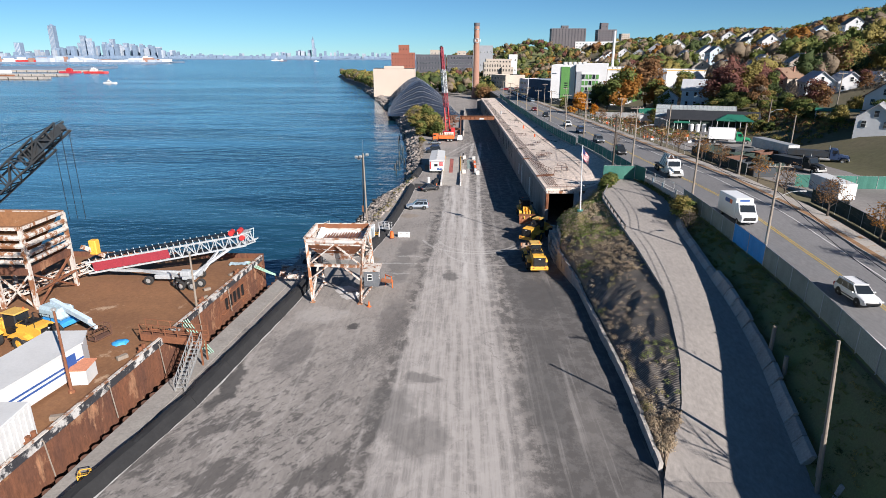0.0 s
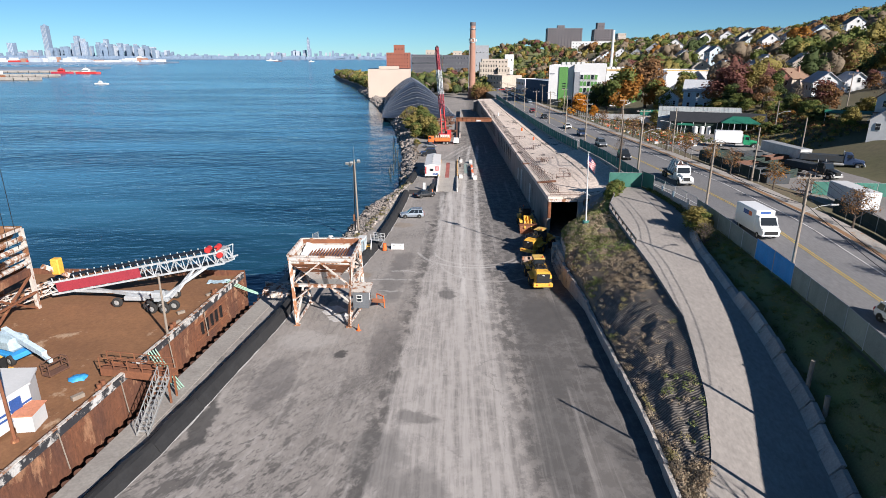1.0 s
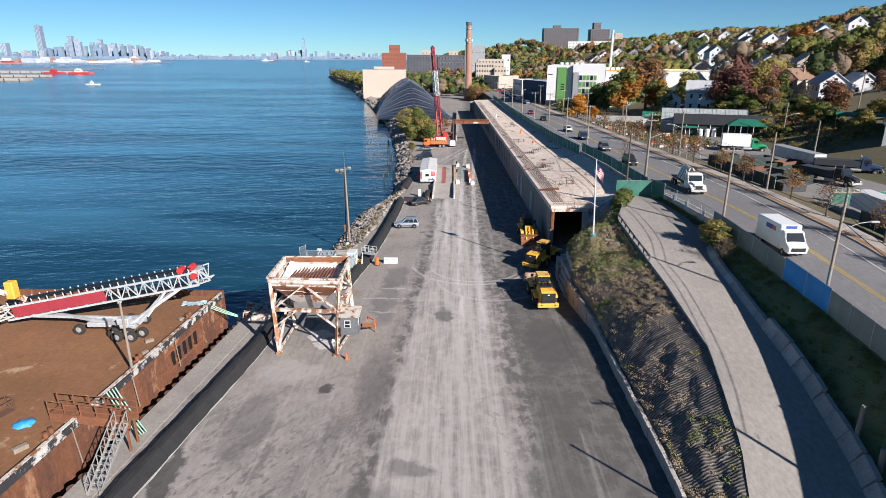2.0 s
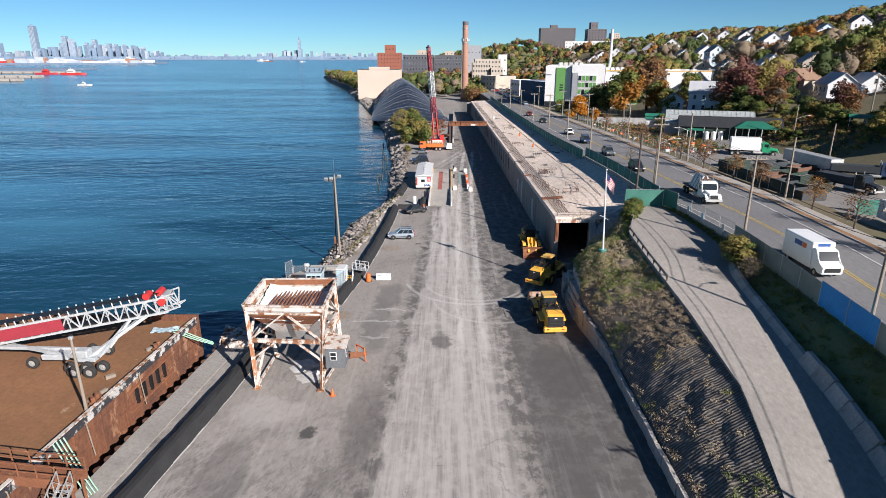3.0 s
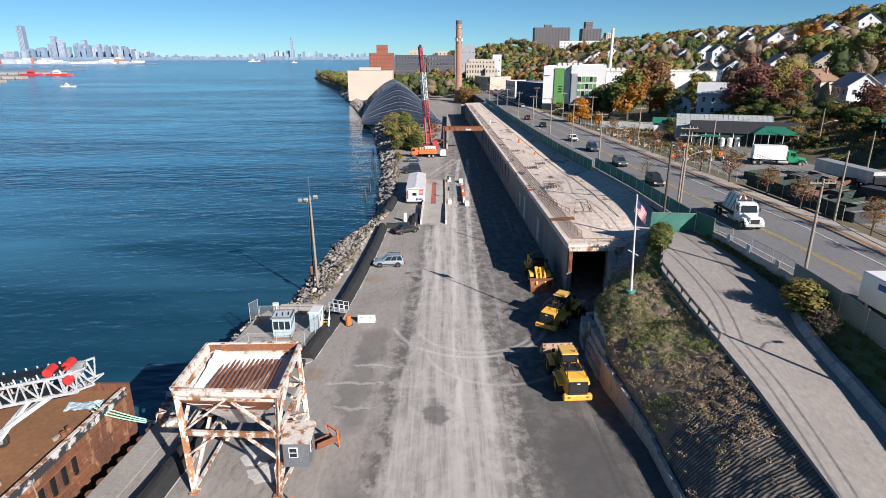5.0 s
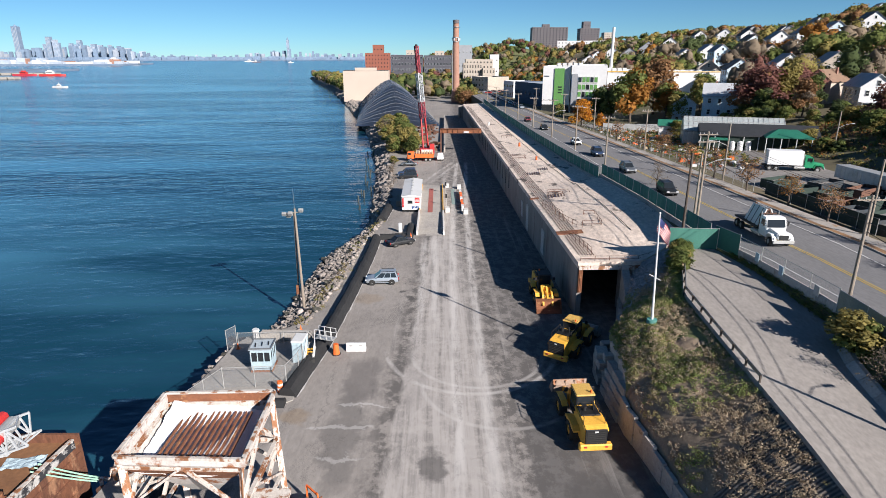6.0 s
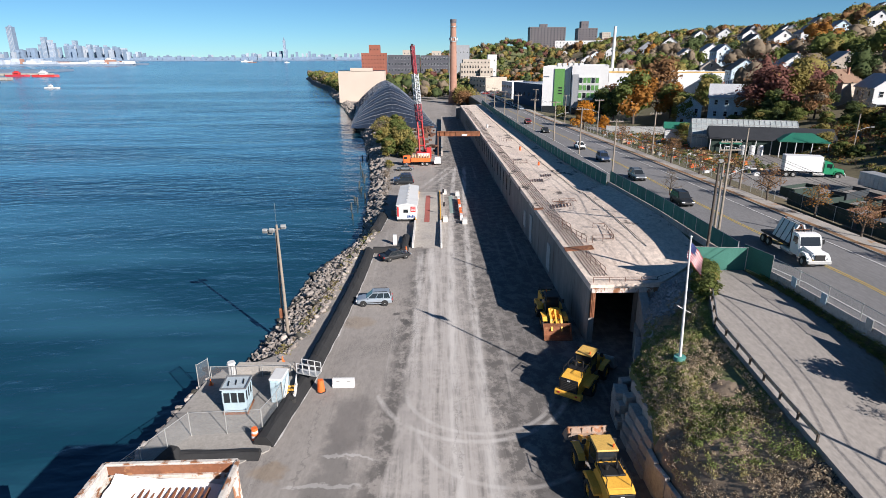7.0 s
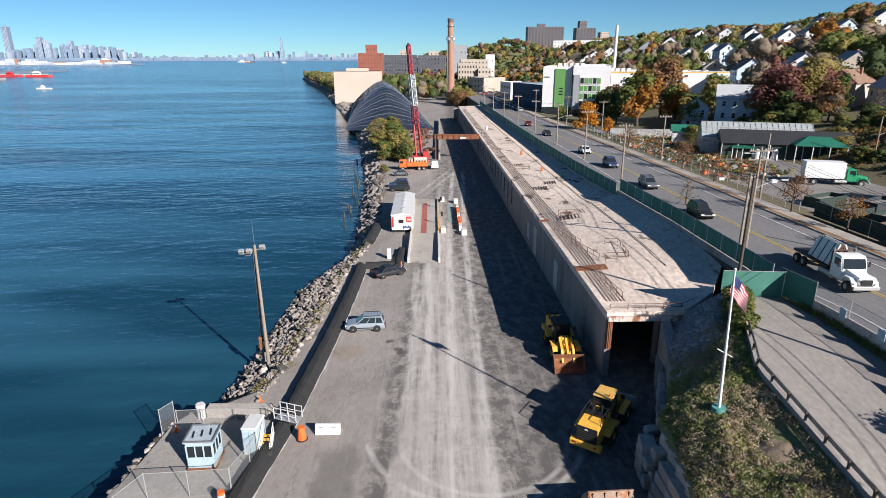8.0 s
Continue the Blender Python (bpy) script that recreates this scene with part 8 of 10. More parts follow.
def tree_proto(leaf, label, h=10.0, spread=3.9, leaves=2500, size=0.5, base=0.10, second=None, bare=False, category="tree"):
    t = thing("tree", pose(0, 0, -500), label, category)
    b = bmesh.new()
    top = Vector((rnd(-.3, .3), rnd(-.3, .3), h * 0.72))
    pts = [Vector((0, 0, -0.4)), Vector((0.1, 0.05, h * 0.25)), top * 0.7, top]
    for i, (p, q) in enumerate(zip(pts, pts[1:])):
        tube(b, p, q, h * 0.026 * (1 - i * 0.28), h * 0.026 * (1 - (i + 1) * 0.28), 8)
    part("trunk", b, "bark", t)
    blobs = []
    n = 11
    for i in range(n):
        a = i * 2.4 + rnd(-0.3, 0.3)
        k = rnd(0.45, 1.0)
        z = h * (base + 0.12 + (0.80 - base) * (i + 0.5) / n)
        rr = spread * 0.72 * math.sin(math.pi * min(0.93, 0.34 + 0.6 * (i + 0.5) / n)) * k + 0.2
        c = Vector((rr * math.cos(a), rr * math.sin(a), z))
        b = bmesh.new()
        s = Vector((0.05, 0, max(h * 0.22, z - rr * 0.9)))
        m = s.lerp(c, 0.55) + Vector((0, 0, rr * 0.08))
        tube(b, s, m, h * 0.011, h * 0.007, 6)
        tube(b, m, c, h * 0.007, h * 0.003, 5)
        if bare:
            for j in range(7):
                e = c + Vector((rnd(-1, 1), rnd(-1, 1), rnd(0.1, 1.0))) * spread * 0.42
                tube(b, m.lerp(c, rnd(0.3, 1)), e, h * 0.003, h * 0.0012, 4)
        part("limb", b, "bark", t)
        r = spread * rnd(0.34, 0.52)
        blobs.append((c.x, c.y, c.z, r, r, r * 0.78, leaves / n, size, 1 if second and random.random() < 0.4 else 0))
    blobs.append((0, 0, h * 0.6, spread * 0.55, spread * 0.55, h * 0.24, leaves * 0.18, size, 0))
    ob = new("crown", leaf_mesh("crown", blobs, [leaf, second or leaf]))
    ob.parent = t
    return t


PROTO = {
    "green": tree_proto("leaf_green", "leafy green tree turning yellow", second="leaf_olive"),
    "dark": tree_proto("leaf_dark", "dense dark green leafy tree", h=10, spread=3.2, second="leaf_green"),
    "olive": tree_proto("leaf_olive", "thinning yellow-green autumn tree", second="leaf_green"),
    "orange": tree_proto("leaf_orange", "orange and green autumn tree", second="leaf_green"),
    "gold": tree_proto("leaf_gold", "bright golden orange autumn tree", spread=4.2, second="leaf_orange"),
    "red": tree_proto("leaf_red", "dark purple-red autumn tree", spread=4.4, second="leaf_rust"),
    "rust": tree_proto("leaf_rust", "rust-brown thinning autumn tree", leaves=1500, second="leaf_bare"),
    "bare": tree_proto("leaf_bare", "nearly bare grey-brown autumn tree", leaves=420, size=0.25, bare=True),
    "leafless": tree_proto("leaf_bare", "leafless grey tree out of view, added for its branch shadows", leaves=40, size=0.15, bare=True),
    "street": tree_proto("leaf_rust", "small sparse rust-brown street tree on the pavement", leaves=700, size=0.3, base=0.25, bare=True, second="leaf_rust"),
    "street_gold": tree_proto("leaf_orange", "small sparse orange street tree on the pavement", leaves=700, size=0.3, base=0.25, bare=True, second="leaf_rust"),
    "street_bare": tree_proto("leaf_rust", "small nearly bare street tree on the pavement", leaves=380, size=0.3, bare=True, second="leaf_bare"),
}


def tree(kind, x, y, h, z=None, wide=1.0):
    s = h / 10.0
    z = land(x, y) if z is None else z
    return copy_thing(PROTO[kind], pose(x, y, z, 0, 0, rnd(0, 360)) @ Matrix.Diagonal((s * wide, s * wide, s, 1)))


# pavement trees
for y, k, h in ((57, "street", 5.2), (66, "street_gold", 5.0), (76, "street", 5.4), (87, "street_bare", 5.0), (97, "street_gold", 4.6), (109, "street", 4.8), (118, "street_gold", 4.4), (127, "street", 5.2), (137, "street_bare", 5.4), (147, "street_bare", 5.0), (158, "street", 5.4), (170, "street_bare", 5.0), (184, "street", 5.0)):
    tree(k, lin(KERB, y) + 2.1 + (1.4 if k == "street_gold" else 0.6), y, h, road_z(y) + 0.1, 1.15)
tree("gold", lin(KERB, 226) + 5.5, 226, 8.0, None, 1.15)
tree("gold", lin(KERB, 219) + 9.5, 219, 5.0)
for kind, x, y, h, w in (("orange", 66.8, 244, 18, 1.1), ("dark", 59.8, 260, 11.5, 1.0), ("dark", 62.8, 253, 12, 1.0), ("rust", 81, 262, 21, 1.1), ("orange", 81.3, 250, 12, 1.2), ("green", 88, 238, 12, 1.1), ("green", 80, 236, 10, 1.2), ("red", 92.3, 211, 13, 1.45), ("dark", 90.8, 205, 7.5, 1.3), ("olive", 101, 212, 13, 1.0), ("dark", 106, 207, 10, 0.9), ("bare", 104, 190, 8, 1.0), ("red", 101.5, 172, 9, 1.1), ("rust", 97, 196, 10, 1.0), ("bare", 110, 160, 11, 1.0), ("red", 127, 192, 6, 1.0), ("olive", 110, 226, 14, 1.0), ("red", 106, 238, 13, 1.1), ("rust", 70, 282, 12, 1.0), ("green", 46, 262, 5, 1.2), ("green", 98, 139, 6, 1.2), ("olive", 96, 128, 5, 1.2), ("olive", 91, 143, 4.5, 1.3), ("bare", 36.2, 131.5, 4.0, 1.1)):
    tree(kind, x, y, h, None if x > 38 else road_z(y), w)
# bushes: low, wide crowns
for i in range(34):
    x, y = 92 + 18 * rnd(-0.6, 1), rnd(150, 214)
    tree(random.choice(("green", "dark", "olive", "green")), x, y, rnd(3, 5.5), land(x, y) - 0.8, 1.6)
for i in range(22):
    y = 200 + i * 0.5
    x = 66 + i * 1.55
    tree(random.choice(("green", "dark")), x, y - (x - 66) * 0.3, rnd(3.5, 5), None, 1.5)
# the shore thicket by the crane
for i in range(26):
    y = rnd(218, 292)
    x = lin(QUAY, y) + rnd(0.5, 9.5)
    tree(random.choice(("olive", "green", "rust", "olive", "bare")), x, y, rnd(4, 8.5), -0.2, 1.35)
for i in range(8):
    y = rnd(160, 214)
    tree(random.choice(("olive", "bare")), lin(QUAY, y) + rnd(0.0, 1.5), y, rnd(1.5, 3), -0.3, 1.4)
# two unseen trees on the verge, added to throw branch shadows over the ramp
for x, y, h in ((30.8, 24.5, 12), (30.4, 17, 12)):
    tree("leafless", x, y, h, 1.5, 0.55)
tree("olive", 32.0, 77.5, 3.6, 7.2, 1.6)
tree("bare", 31.4, 73.5, 3.4, 6.6, 1.4)
for i in range(5):
    tree("green", 25.4 + 0.5 * i, 94.2 + 1.15 * i, 2.6, 7.3, 1.5)
for p in list(PROTO.values()):
    for o in (p, *p.children_recursive):
        bpy.data.objects.remove(o)


# ---- weeds and grass on the banks ----
def weeds(name, n, spot, materials, label, size=(0.15, 0.5)):
    blobs = []
    for i in range(n):
        x, y, z, mi = spot()
        s = rnd(*size)
        blobs.append((x, y, z + s * 0.3, s, s, s * 0.5, 26 + 50 * s, 0.065 + 0.06 * s, mi))
    ob = new(name, leaf_mesh(name, blobs, materials))
    return tagged(ob, label, "weeds", kind="stuff")


def bank_spot():
    while True:
        y, k = rnd(36, 96), rnd(0.03, 0.97)
        x, _, z = bank_point(y, k)
        d = noise.noise((x * 0.3, y * 0.3, 7))
        keep = 0.10 if 40 < y < 64 and x > 17.6 else 1.0
        if random.random() < keep * (0.45 + 1.2 * d + 0.3):
            g = noise.noise((x * 0.22, y * 0.22, 11))
            return x, y, z, (0 if g > 0.22 else 1 if g > 0.1 else 2) if random.random() < 0.8 else random.choice((2, 3, 2))


weeds("weeds", 1700, bank_spot, ["weed_green", "weed_olive", "weed_dry", "weed_dry"], "dry brown and green weeds on the earth bank")


def verge_spot():
    y, k = rnd(22, 97), rnd(0.05, 0.95)
    a, b = lin(RAMP_R, y), lin(FENCE, y)
    z0, z1 = lin(RAMP_Z, y), road_z(y)
    return a + (b - a) * k, y, z0 + (z1 - z0) * smooth(0, 1, k) - 0.05, random.choice((0, 0, 0, 1, 2))


weeds("grass_tufts", 900, verge_spot, ["leaf_green", "leaf_dark", "leaf_olive"], "rough green grass on the shaded verge", (0.2, 0.55))


def foot_spot():
    y = rnd(98, 150)
    return lin(QUAY, y) + rnd(-1.2, 0.8), y, -0.15, random.choice((1, 1, 2, 0))


weeds("shore_weeds", 220, foot_spot, ["leaf_green", "leaf_olive", "leaf_bare"], "yellowed weeds between the shore rocks")


def mound_spot():
    while True:
        y = rnd(77, 93.5)
        k = rnd(0.02, 0.95)
        x, _, z = bank_point(y, k)
        g = noise.noise((x * 0.3, y * 0.3, 21))
        if g > -0.25 + 0.5 * rnd(0, 1) * k - (0.3 if 84 < y < 92 and k < 0.5 else 0):
            return x, y, z, 0 if g > 0.12 or (y > 84 and k < 0.5) else random.choice((1, 2, 0))


weeds("mound_grass", 2100, mound_spot, ["weed_green", "weed_olive", "weed_dry"], "short green grass round the flagpole mound", (0.15, 0.4))

# ---- fences along the street ----


def fence_line(y0, y1, d=3.0, dz=0.0):
    return [(lin(FENCE, y), y, road_z(y) + dz) for y in steps(y0, y1, d)]


def screen_fence(name, pts, h, mat_name, label, solid_panels=True, group="street fences"):
    t = thing(name, pose(*pts[0]), label, "fence", group)
    o = Vector(pts[0])
    for a, c in zip(pts, pts[1:]):
        a, c = Vector(a) - o, Vector(c) - o
        d = (c - a)
        s = Vector((d.y, -d.x, 0)).normalized() * 0.015
        b = bmesh.new()
        n = 6
        lo, hi = [], []
        for i in range(n + 1):
            w = s * (1 + 2.2 * math.sin(i * 2.1 + a.y))
            lo.append(a.lerp(c, i / n) + w + Vector((0, 0, 0.05)))
            hi.append(a.lerp(c, i / n) + w * 0.5 + Vector((0, 0, h)))
        sheet(b, [lo, hi])
        part("panel", b, mat_name, t)
        b = bmesh.new()
        tube(b, a - Vector((0, 0, 0.4)), a + Vector((0, 0, h + 0.06)), 0.04, 0.04, 6)
        part("post", b, "galv", t)
        b = bmesh.new()
        tube(b, a + Vector((0, 0, h)), c + Vector((0, 0, h)), 0.025, 0.025, 5)
        part("rail", b, "galv", t)
    return t


screen_fence("screen_fence", fence_line(20, 58.5), 2.2, "olive_screen", "grey-green screened fence along the street")
screen_fence("screen_fence", fence_line(58.5, 66), 2.3, "blue_tarp", "bright blue tarpaulin screened fence")
screen_fence("screen_fence", fence_line(66, 82), 2.1, "olive_screen", "grey-green screened fence beside the verge")
screen_fence("screen_fence", fence_line(96, 99.6), 2.4, "green_screen", "dark green screened fence beside the gate")
screen_fence("screen_fence", [(31.3, 98.9, 8.6), (26.1, 99.4, 8.6)], 2.4, "green_screen", "dark green screened gate closing the ramp")
screen_fence("screen_fence", [(parapet_x(y), y, parapet_z(y)) for y in steps(100.5, 139, 3)], 1.85, "green_screen", "dark green screened fence raised on the parapet")
screen_fence("screen_fence", [(parapet_x(y), y, parapet_z(y)) for y in steps(139.5, 335, 3)], 2.0, "green_screen", "long dark green screened fence on the parapet")
chain_fence("wire_fence", fence_line(82, 96, 3.5), 2.2, "galvanised chain-link fence between ramp and street")
for y in (84.5, 89.3, 93.0):
    x, z = lin(FENCE, y) - 0.1, road_z(y)
    t = thing("fence_sign", pose(x, y, z + 1.0, 0, 0, -5), "grey notice board hung on the wire fence", "sign", "fence signs")
    b = bmesh.new()
    box(b, (0, 0, 0.0), (0.04, 0.8, 0.9))
    part("board", b, "booth_blue" if y > 86 else "galv", t)
bm = bmesh.new()
sweep(bm, [(lin(FENCE, y) + 0.28, y, road_z(y)) for y in steps(20, 100, 4)], [(-0.15, -0.6), (0.2, -0.6), (0.2, 0.16), (-0.15, 0.16)])
setting("kerb_street", bm, "concrete", "concrete kerb at the foot of the street fence", "kerb")

bm = bmesh.new()
sweep(bm, [(lin(FENCE, y), y, road_z(y)) for y in steps(82, 96, 2)], [(-0.03, -0.6), (0.11, -0.6), (0.11, 0.85), (-0.03, 0.85)])
setting("wall_fence_foot", bm, "block", "low pale concrete wall at the foot of the wire fence", "wall")

# garden centre fence along the pavement
chain_fence("wire_fence", [(lin(KERB, y) + 4.4, y, land(lin(KERB, y) + 4.4, y)) for y in steps(128, 236, 6)], 2.0, "chain-link fence along the garden centre pavement", gap=3.2)
screen_fence("screen_fence", [(lin(KERB, y) + 5.0, y, land(lin(KERB, y) + 5.0, y)) for y in steps(104, 126, 3)], 2.0, "green_dark", "dark green screened fence of the lorry yard", group="yard fences")
screen_fence("screen_fence", [(lin(KERB, y) + 5.0, y, land(lin(KERB, y) + 5.0, y)) for y in steps(40, 84, 3)], 2.0, "green_dark", "dark green screened fence below the pavement", group="yard fences")
screen_fence("screen_fence", [(58 + 3 * i, 98 - 0.6 * i, land(58 + 3 * i, 98 - 0.6 * i)) for i in range(8)], 2.2, "green_screen", "green screened fence across the lorry yard", group="yard fences")

screen_fence("screen_fence", [(50 + 3 * i, 216 - 0.8 * i, land(50 + 3 * i, 216 - 0.8 * i)) for i in range(7)], 2.4, "galv", "pale corrugated panel fence behind the garden centre", group="yard fences")

# ---- poles and wires ----


def utility_pole(x, y, z, h, lamp=0, arms=1, label="weathered timber utility pole beside the street", wood="wood"):
    t = thing("utility_pole", pose(x, y, z), label, "pole", "utility poles")
    b = bmesh.new()
    tube(b, (0, 0, -0.8), (0, 0, h), 0.17, 0.11, 10)
    part("pole", b, wood, t)
    for i in range(arms):
        b = bmesh.new()
        zz = h - 0.4 - 0.9 * i
        box(b, (0, 0, zz), (2.4, 0.11, 0.13))
        arm = part("crossarm", b, "wood", t)
        for k in (-1.05, -0.5, 0.5, 1.05):
            b = bmesh.new()
            tube(b, (k, 0, zz + 0.06), (k, 0, zz + 0.28), 0.05, 0.04, 8)
            part("insulator", b, "galv", arm)
    if lamp:
        b = bmesh.new()
        for p, q in (((0, 0, h * 0.62), (lamp * 1.6, 0, h * 0.62 + 0.7)), ((lamp * 1.6, 0, h * 0.62 + 0.7), (lamp * 2.6, 0, h * 0.62 + 0.85))):
            tube(b, p, q, 0.04, 0.04, 6)
        part("lamp_arm", b, "galv", t)
        b = bmesh.new()
        box(b, (lamp * 2.9, 0, h * 0.62 + 0.83), (0.8, 0.3, 0.16), bevel=0.05)
        part("lamp_head", b, "galv", t)
    return t


POLES = [(33.4, 34, 4.6, 10.5), (35.4, 61.5, 7.9, 10.2), (35.2, 83, 8.8, 9.6), (34.2, 111, 8.8, 11.2), (32.4, 148.7, 8.8, 9.5), (31.4, 170, 8.8, 9.8), (30.2, 192, 8.6, 9.8), (29.3, 218, 8.2, 9.0), (28.2, 245, 7.8, 9.0), (27.2, 275, 7.4, 9.0), (26.2, 305, 6.9, 9.0), (25.2, 340, 6.4, 9)]
for i, (x, y, z, h) in enumerate(POLES):
    utility_pole(x, y, z, h, 1 if i in (1, 3, 6) else 0, 1 if i != 3 else 2)
t = utility_pole(26.4, 32.6, 0.2, 11.6, 0, 0, "leaning old timber pole at the foot of the ramp")
t.matrix_basis = pose(26.4, 32.6, 0.2, 0, -4.5, 0)
utility_pole(34.9, 113.5, 8.8, 8.0, 0, 0, "plain timber pole beside the street")
utility_pole(27.7, 99.8, 7.9, 11.2, 0, 0, "tall dark timber pole beside the green gate", "bark")
for y, h in ((103, 9), (135, 9.5), (168, 9), (205, 9.5), (240, 9), (290, 9)):
    utility_pole(lin(KERB, y) + 3.2, y, road_z(y), h, -1 if y in (135, 205) else 0, 1 if y > 160 else 0, "timber street pole on the far pavement")
utility_pole(75.4, 133, 8.0, 8.5, 0, 0, "plain timber pole in the lorry yard")
utility_pole(83.5, 160.5, 9.0, 9.0, 1, 0, "timber pole with lamp at the garden centre")
utility_pole(99, 158, 14.0, 11, 0, 1, "leaning timber pole on the hillside")
for k in (-1.05, -0.5, 0.5, 1.05):
    for (x0, y0, z0, h0), (x1, y1, z1, h1) in zip(POLES, POLES[1:]):
        line("power_line", [(x0 + k, y0, z0 + h0 - 0.12), (x1 + k, y1, z1 + h1 - 0.12)], 0.5, 0.014, "black", "thin black overhead wire between poles", "wire")
for dz in (2.2, 3.0):
    for (x0, y0, z0, h0), (x1, y1, z1, h1) in zip(POLES, POLES[1:]):
        line("power_line", [(x0 + 0.1, y0, z0 + h0 - dz), (x1 + 0.1, y1, z1 + h1 - dz)], 0.6, 0.03, "black", "thick black telephone cable between poles", "wire")

# ---- traffic ----
car(38.4, 50.0, road_z(50) + 0.05, 180, "paint_white", "white SUV on the street", 4.6, 1.85, 1.65, group="street traffic")
car(35.6, 125.5, 8.87, 180, "paint_dark", "dark SUV on the street", 4.7, 1.9, 1.75, group="street traffic")
car(35.0, 143.2, 8.87, 180, "paint_grey", "grey-blue SUV on the street", 4.7, 1.9, 1.7, group="street traffic")
car(34.2, 161.5, 8.87, 180, "paint_blue", "dark blue SUV on the street", 4.7, 1.9, 1.75, group="street traffic")
car(33.4, 178, 8.87, 180, "paint_white", "white saloon car on the street", 4.6, 1.85, 1.5, "sedan", group="street traffic")
car(31.6, 212, 8.3, 180, "paint_dark", "dark saloon car far up the street", 4.6, 1.85, 1.5, "sedan", group="street traffic")
car(30.6, 238, 8.0, 180, "paint_red", "red saloon car far up the street", 4.6, 1.85, 1.5, "sedan", group="street traffic")


def box_van(x, y, z, rz):
    t = thing("delivery_van", pose(x, y, z, 0, 0, rz), "white delivery step van on the street", "van", "street traffic")
    b = bmesh.new()
    box(b, (0, -0.8, 1.85), (2.3, 5.0, 2.6), bevel=0.08)
    part("cargo_box", b, "paint_white", t)
    b = bmesh.new()
    side_prism(b, [(1.7, 0.5), (3.6, 0.5), (3.65, 1.3), (2.9, 1.6), (2.4, 2.6), (1.7, 2.7)], -1.05, 1.05)
    bmesh.ops.bevel(b, geom=b.edges[:], offset=0.08, segments=2, affect="EDGES")
    part("cab", b, "paint_white", t)
    b = bmesh.new()
    solid(b, [(-0.95, 2.94, 1.62), (0.95, 2.94, 1.62), (0.9, 2.45, 2.5), (-0.9, 2.45, 2.5), (-0.95, 2.90, 1.60), (0.95, 2.90, 1.60), (0.9, 2.41, 2.48), (-0.9, 2.41, 2.48)], [(0, 1, 2, 3), (7, 6, 5, 4), (0, 4, 5, 1), (1, 5, 6, 2), (2, 6, 7, 3), (3, 7, 4, 0)])
    part("windscreen", b, "glass", t)
    b = bmesh.new()
    box(b, (0, 3.66, 0.95), (1.5, 0.06, 0.4))
    part("grille", b, "black", t)
    for s in (-1, 1):
        b = bmesh.new()
        box(b, (s * 0.85, 3.64, 1.15), (0.3, 0.08, 0.2))
        part("headlight", b, "lamp_clear", t)
        b = bmesh.new()
        box(b, (s * 1.16, -0.6, 2.5), (0.02, 1.3, 0.5))
        part("logo_block", b, "blue_paint", t)
        b = bmesh.new()
        box(b, (s * 1.16, 0.45, 2.5), (0.02, 0.7, 0.5))
        part("logo_block", b, "orange", t)
        for yy in (-2.2, 2.5):
            wheel(t, s * 0.95, yy, 0.4, 0.4, 0.28, "galv", "y")
    b = bmesh.new()
    box(b, (0, 1.72, 2.9), (1.2, 0.02, 0.3))
    part("logo_block", b, "blue_paint", t)
    b = bmesh.new()
    box(b, (0, 0.2, 0.5), (1.0, 6.2, 0.25))
    part("chassis", b, "black", t)


box_van(37.9, 74.5, road_z(74.5) + 0.05, 180)


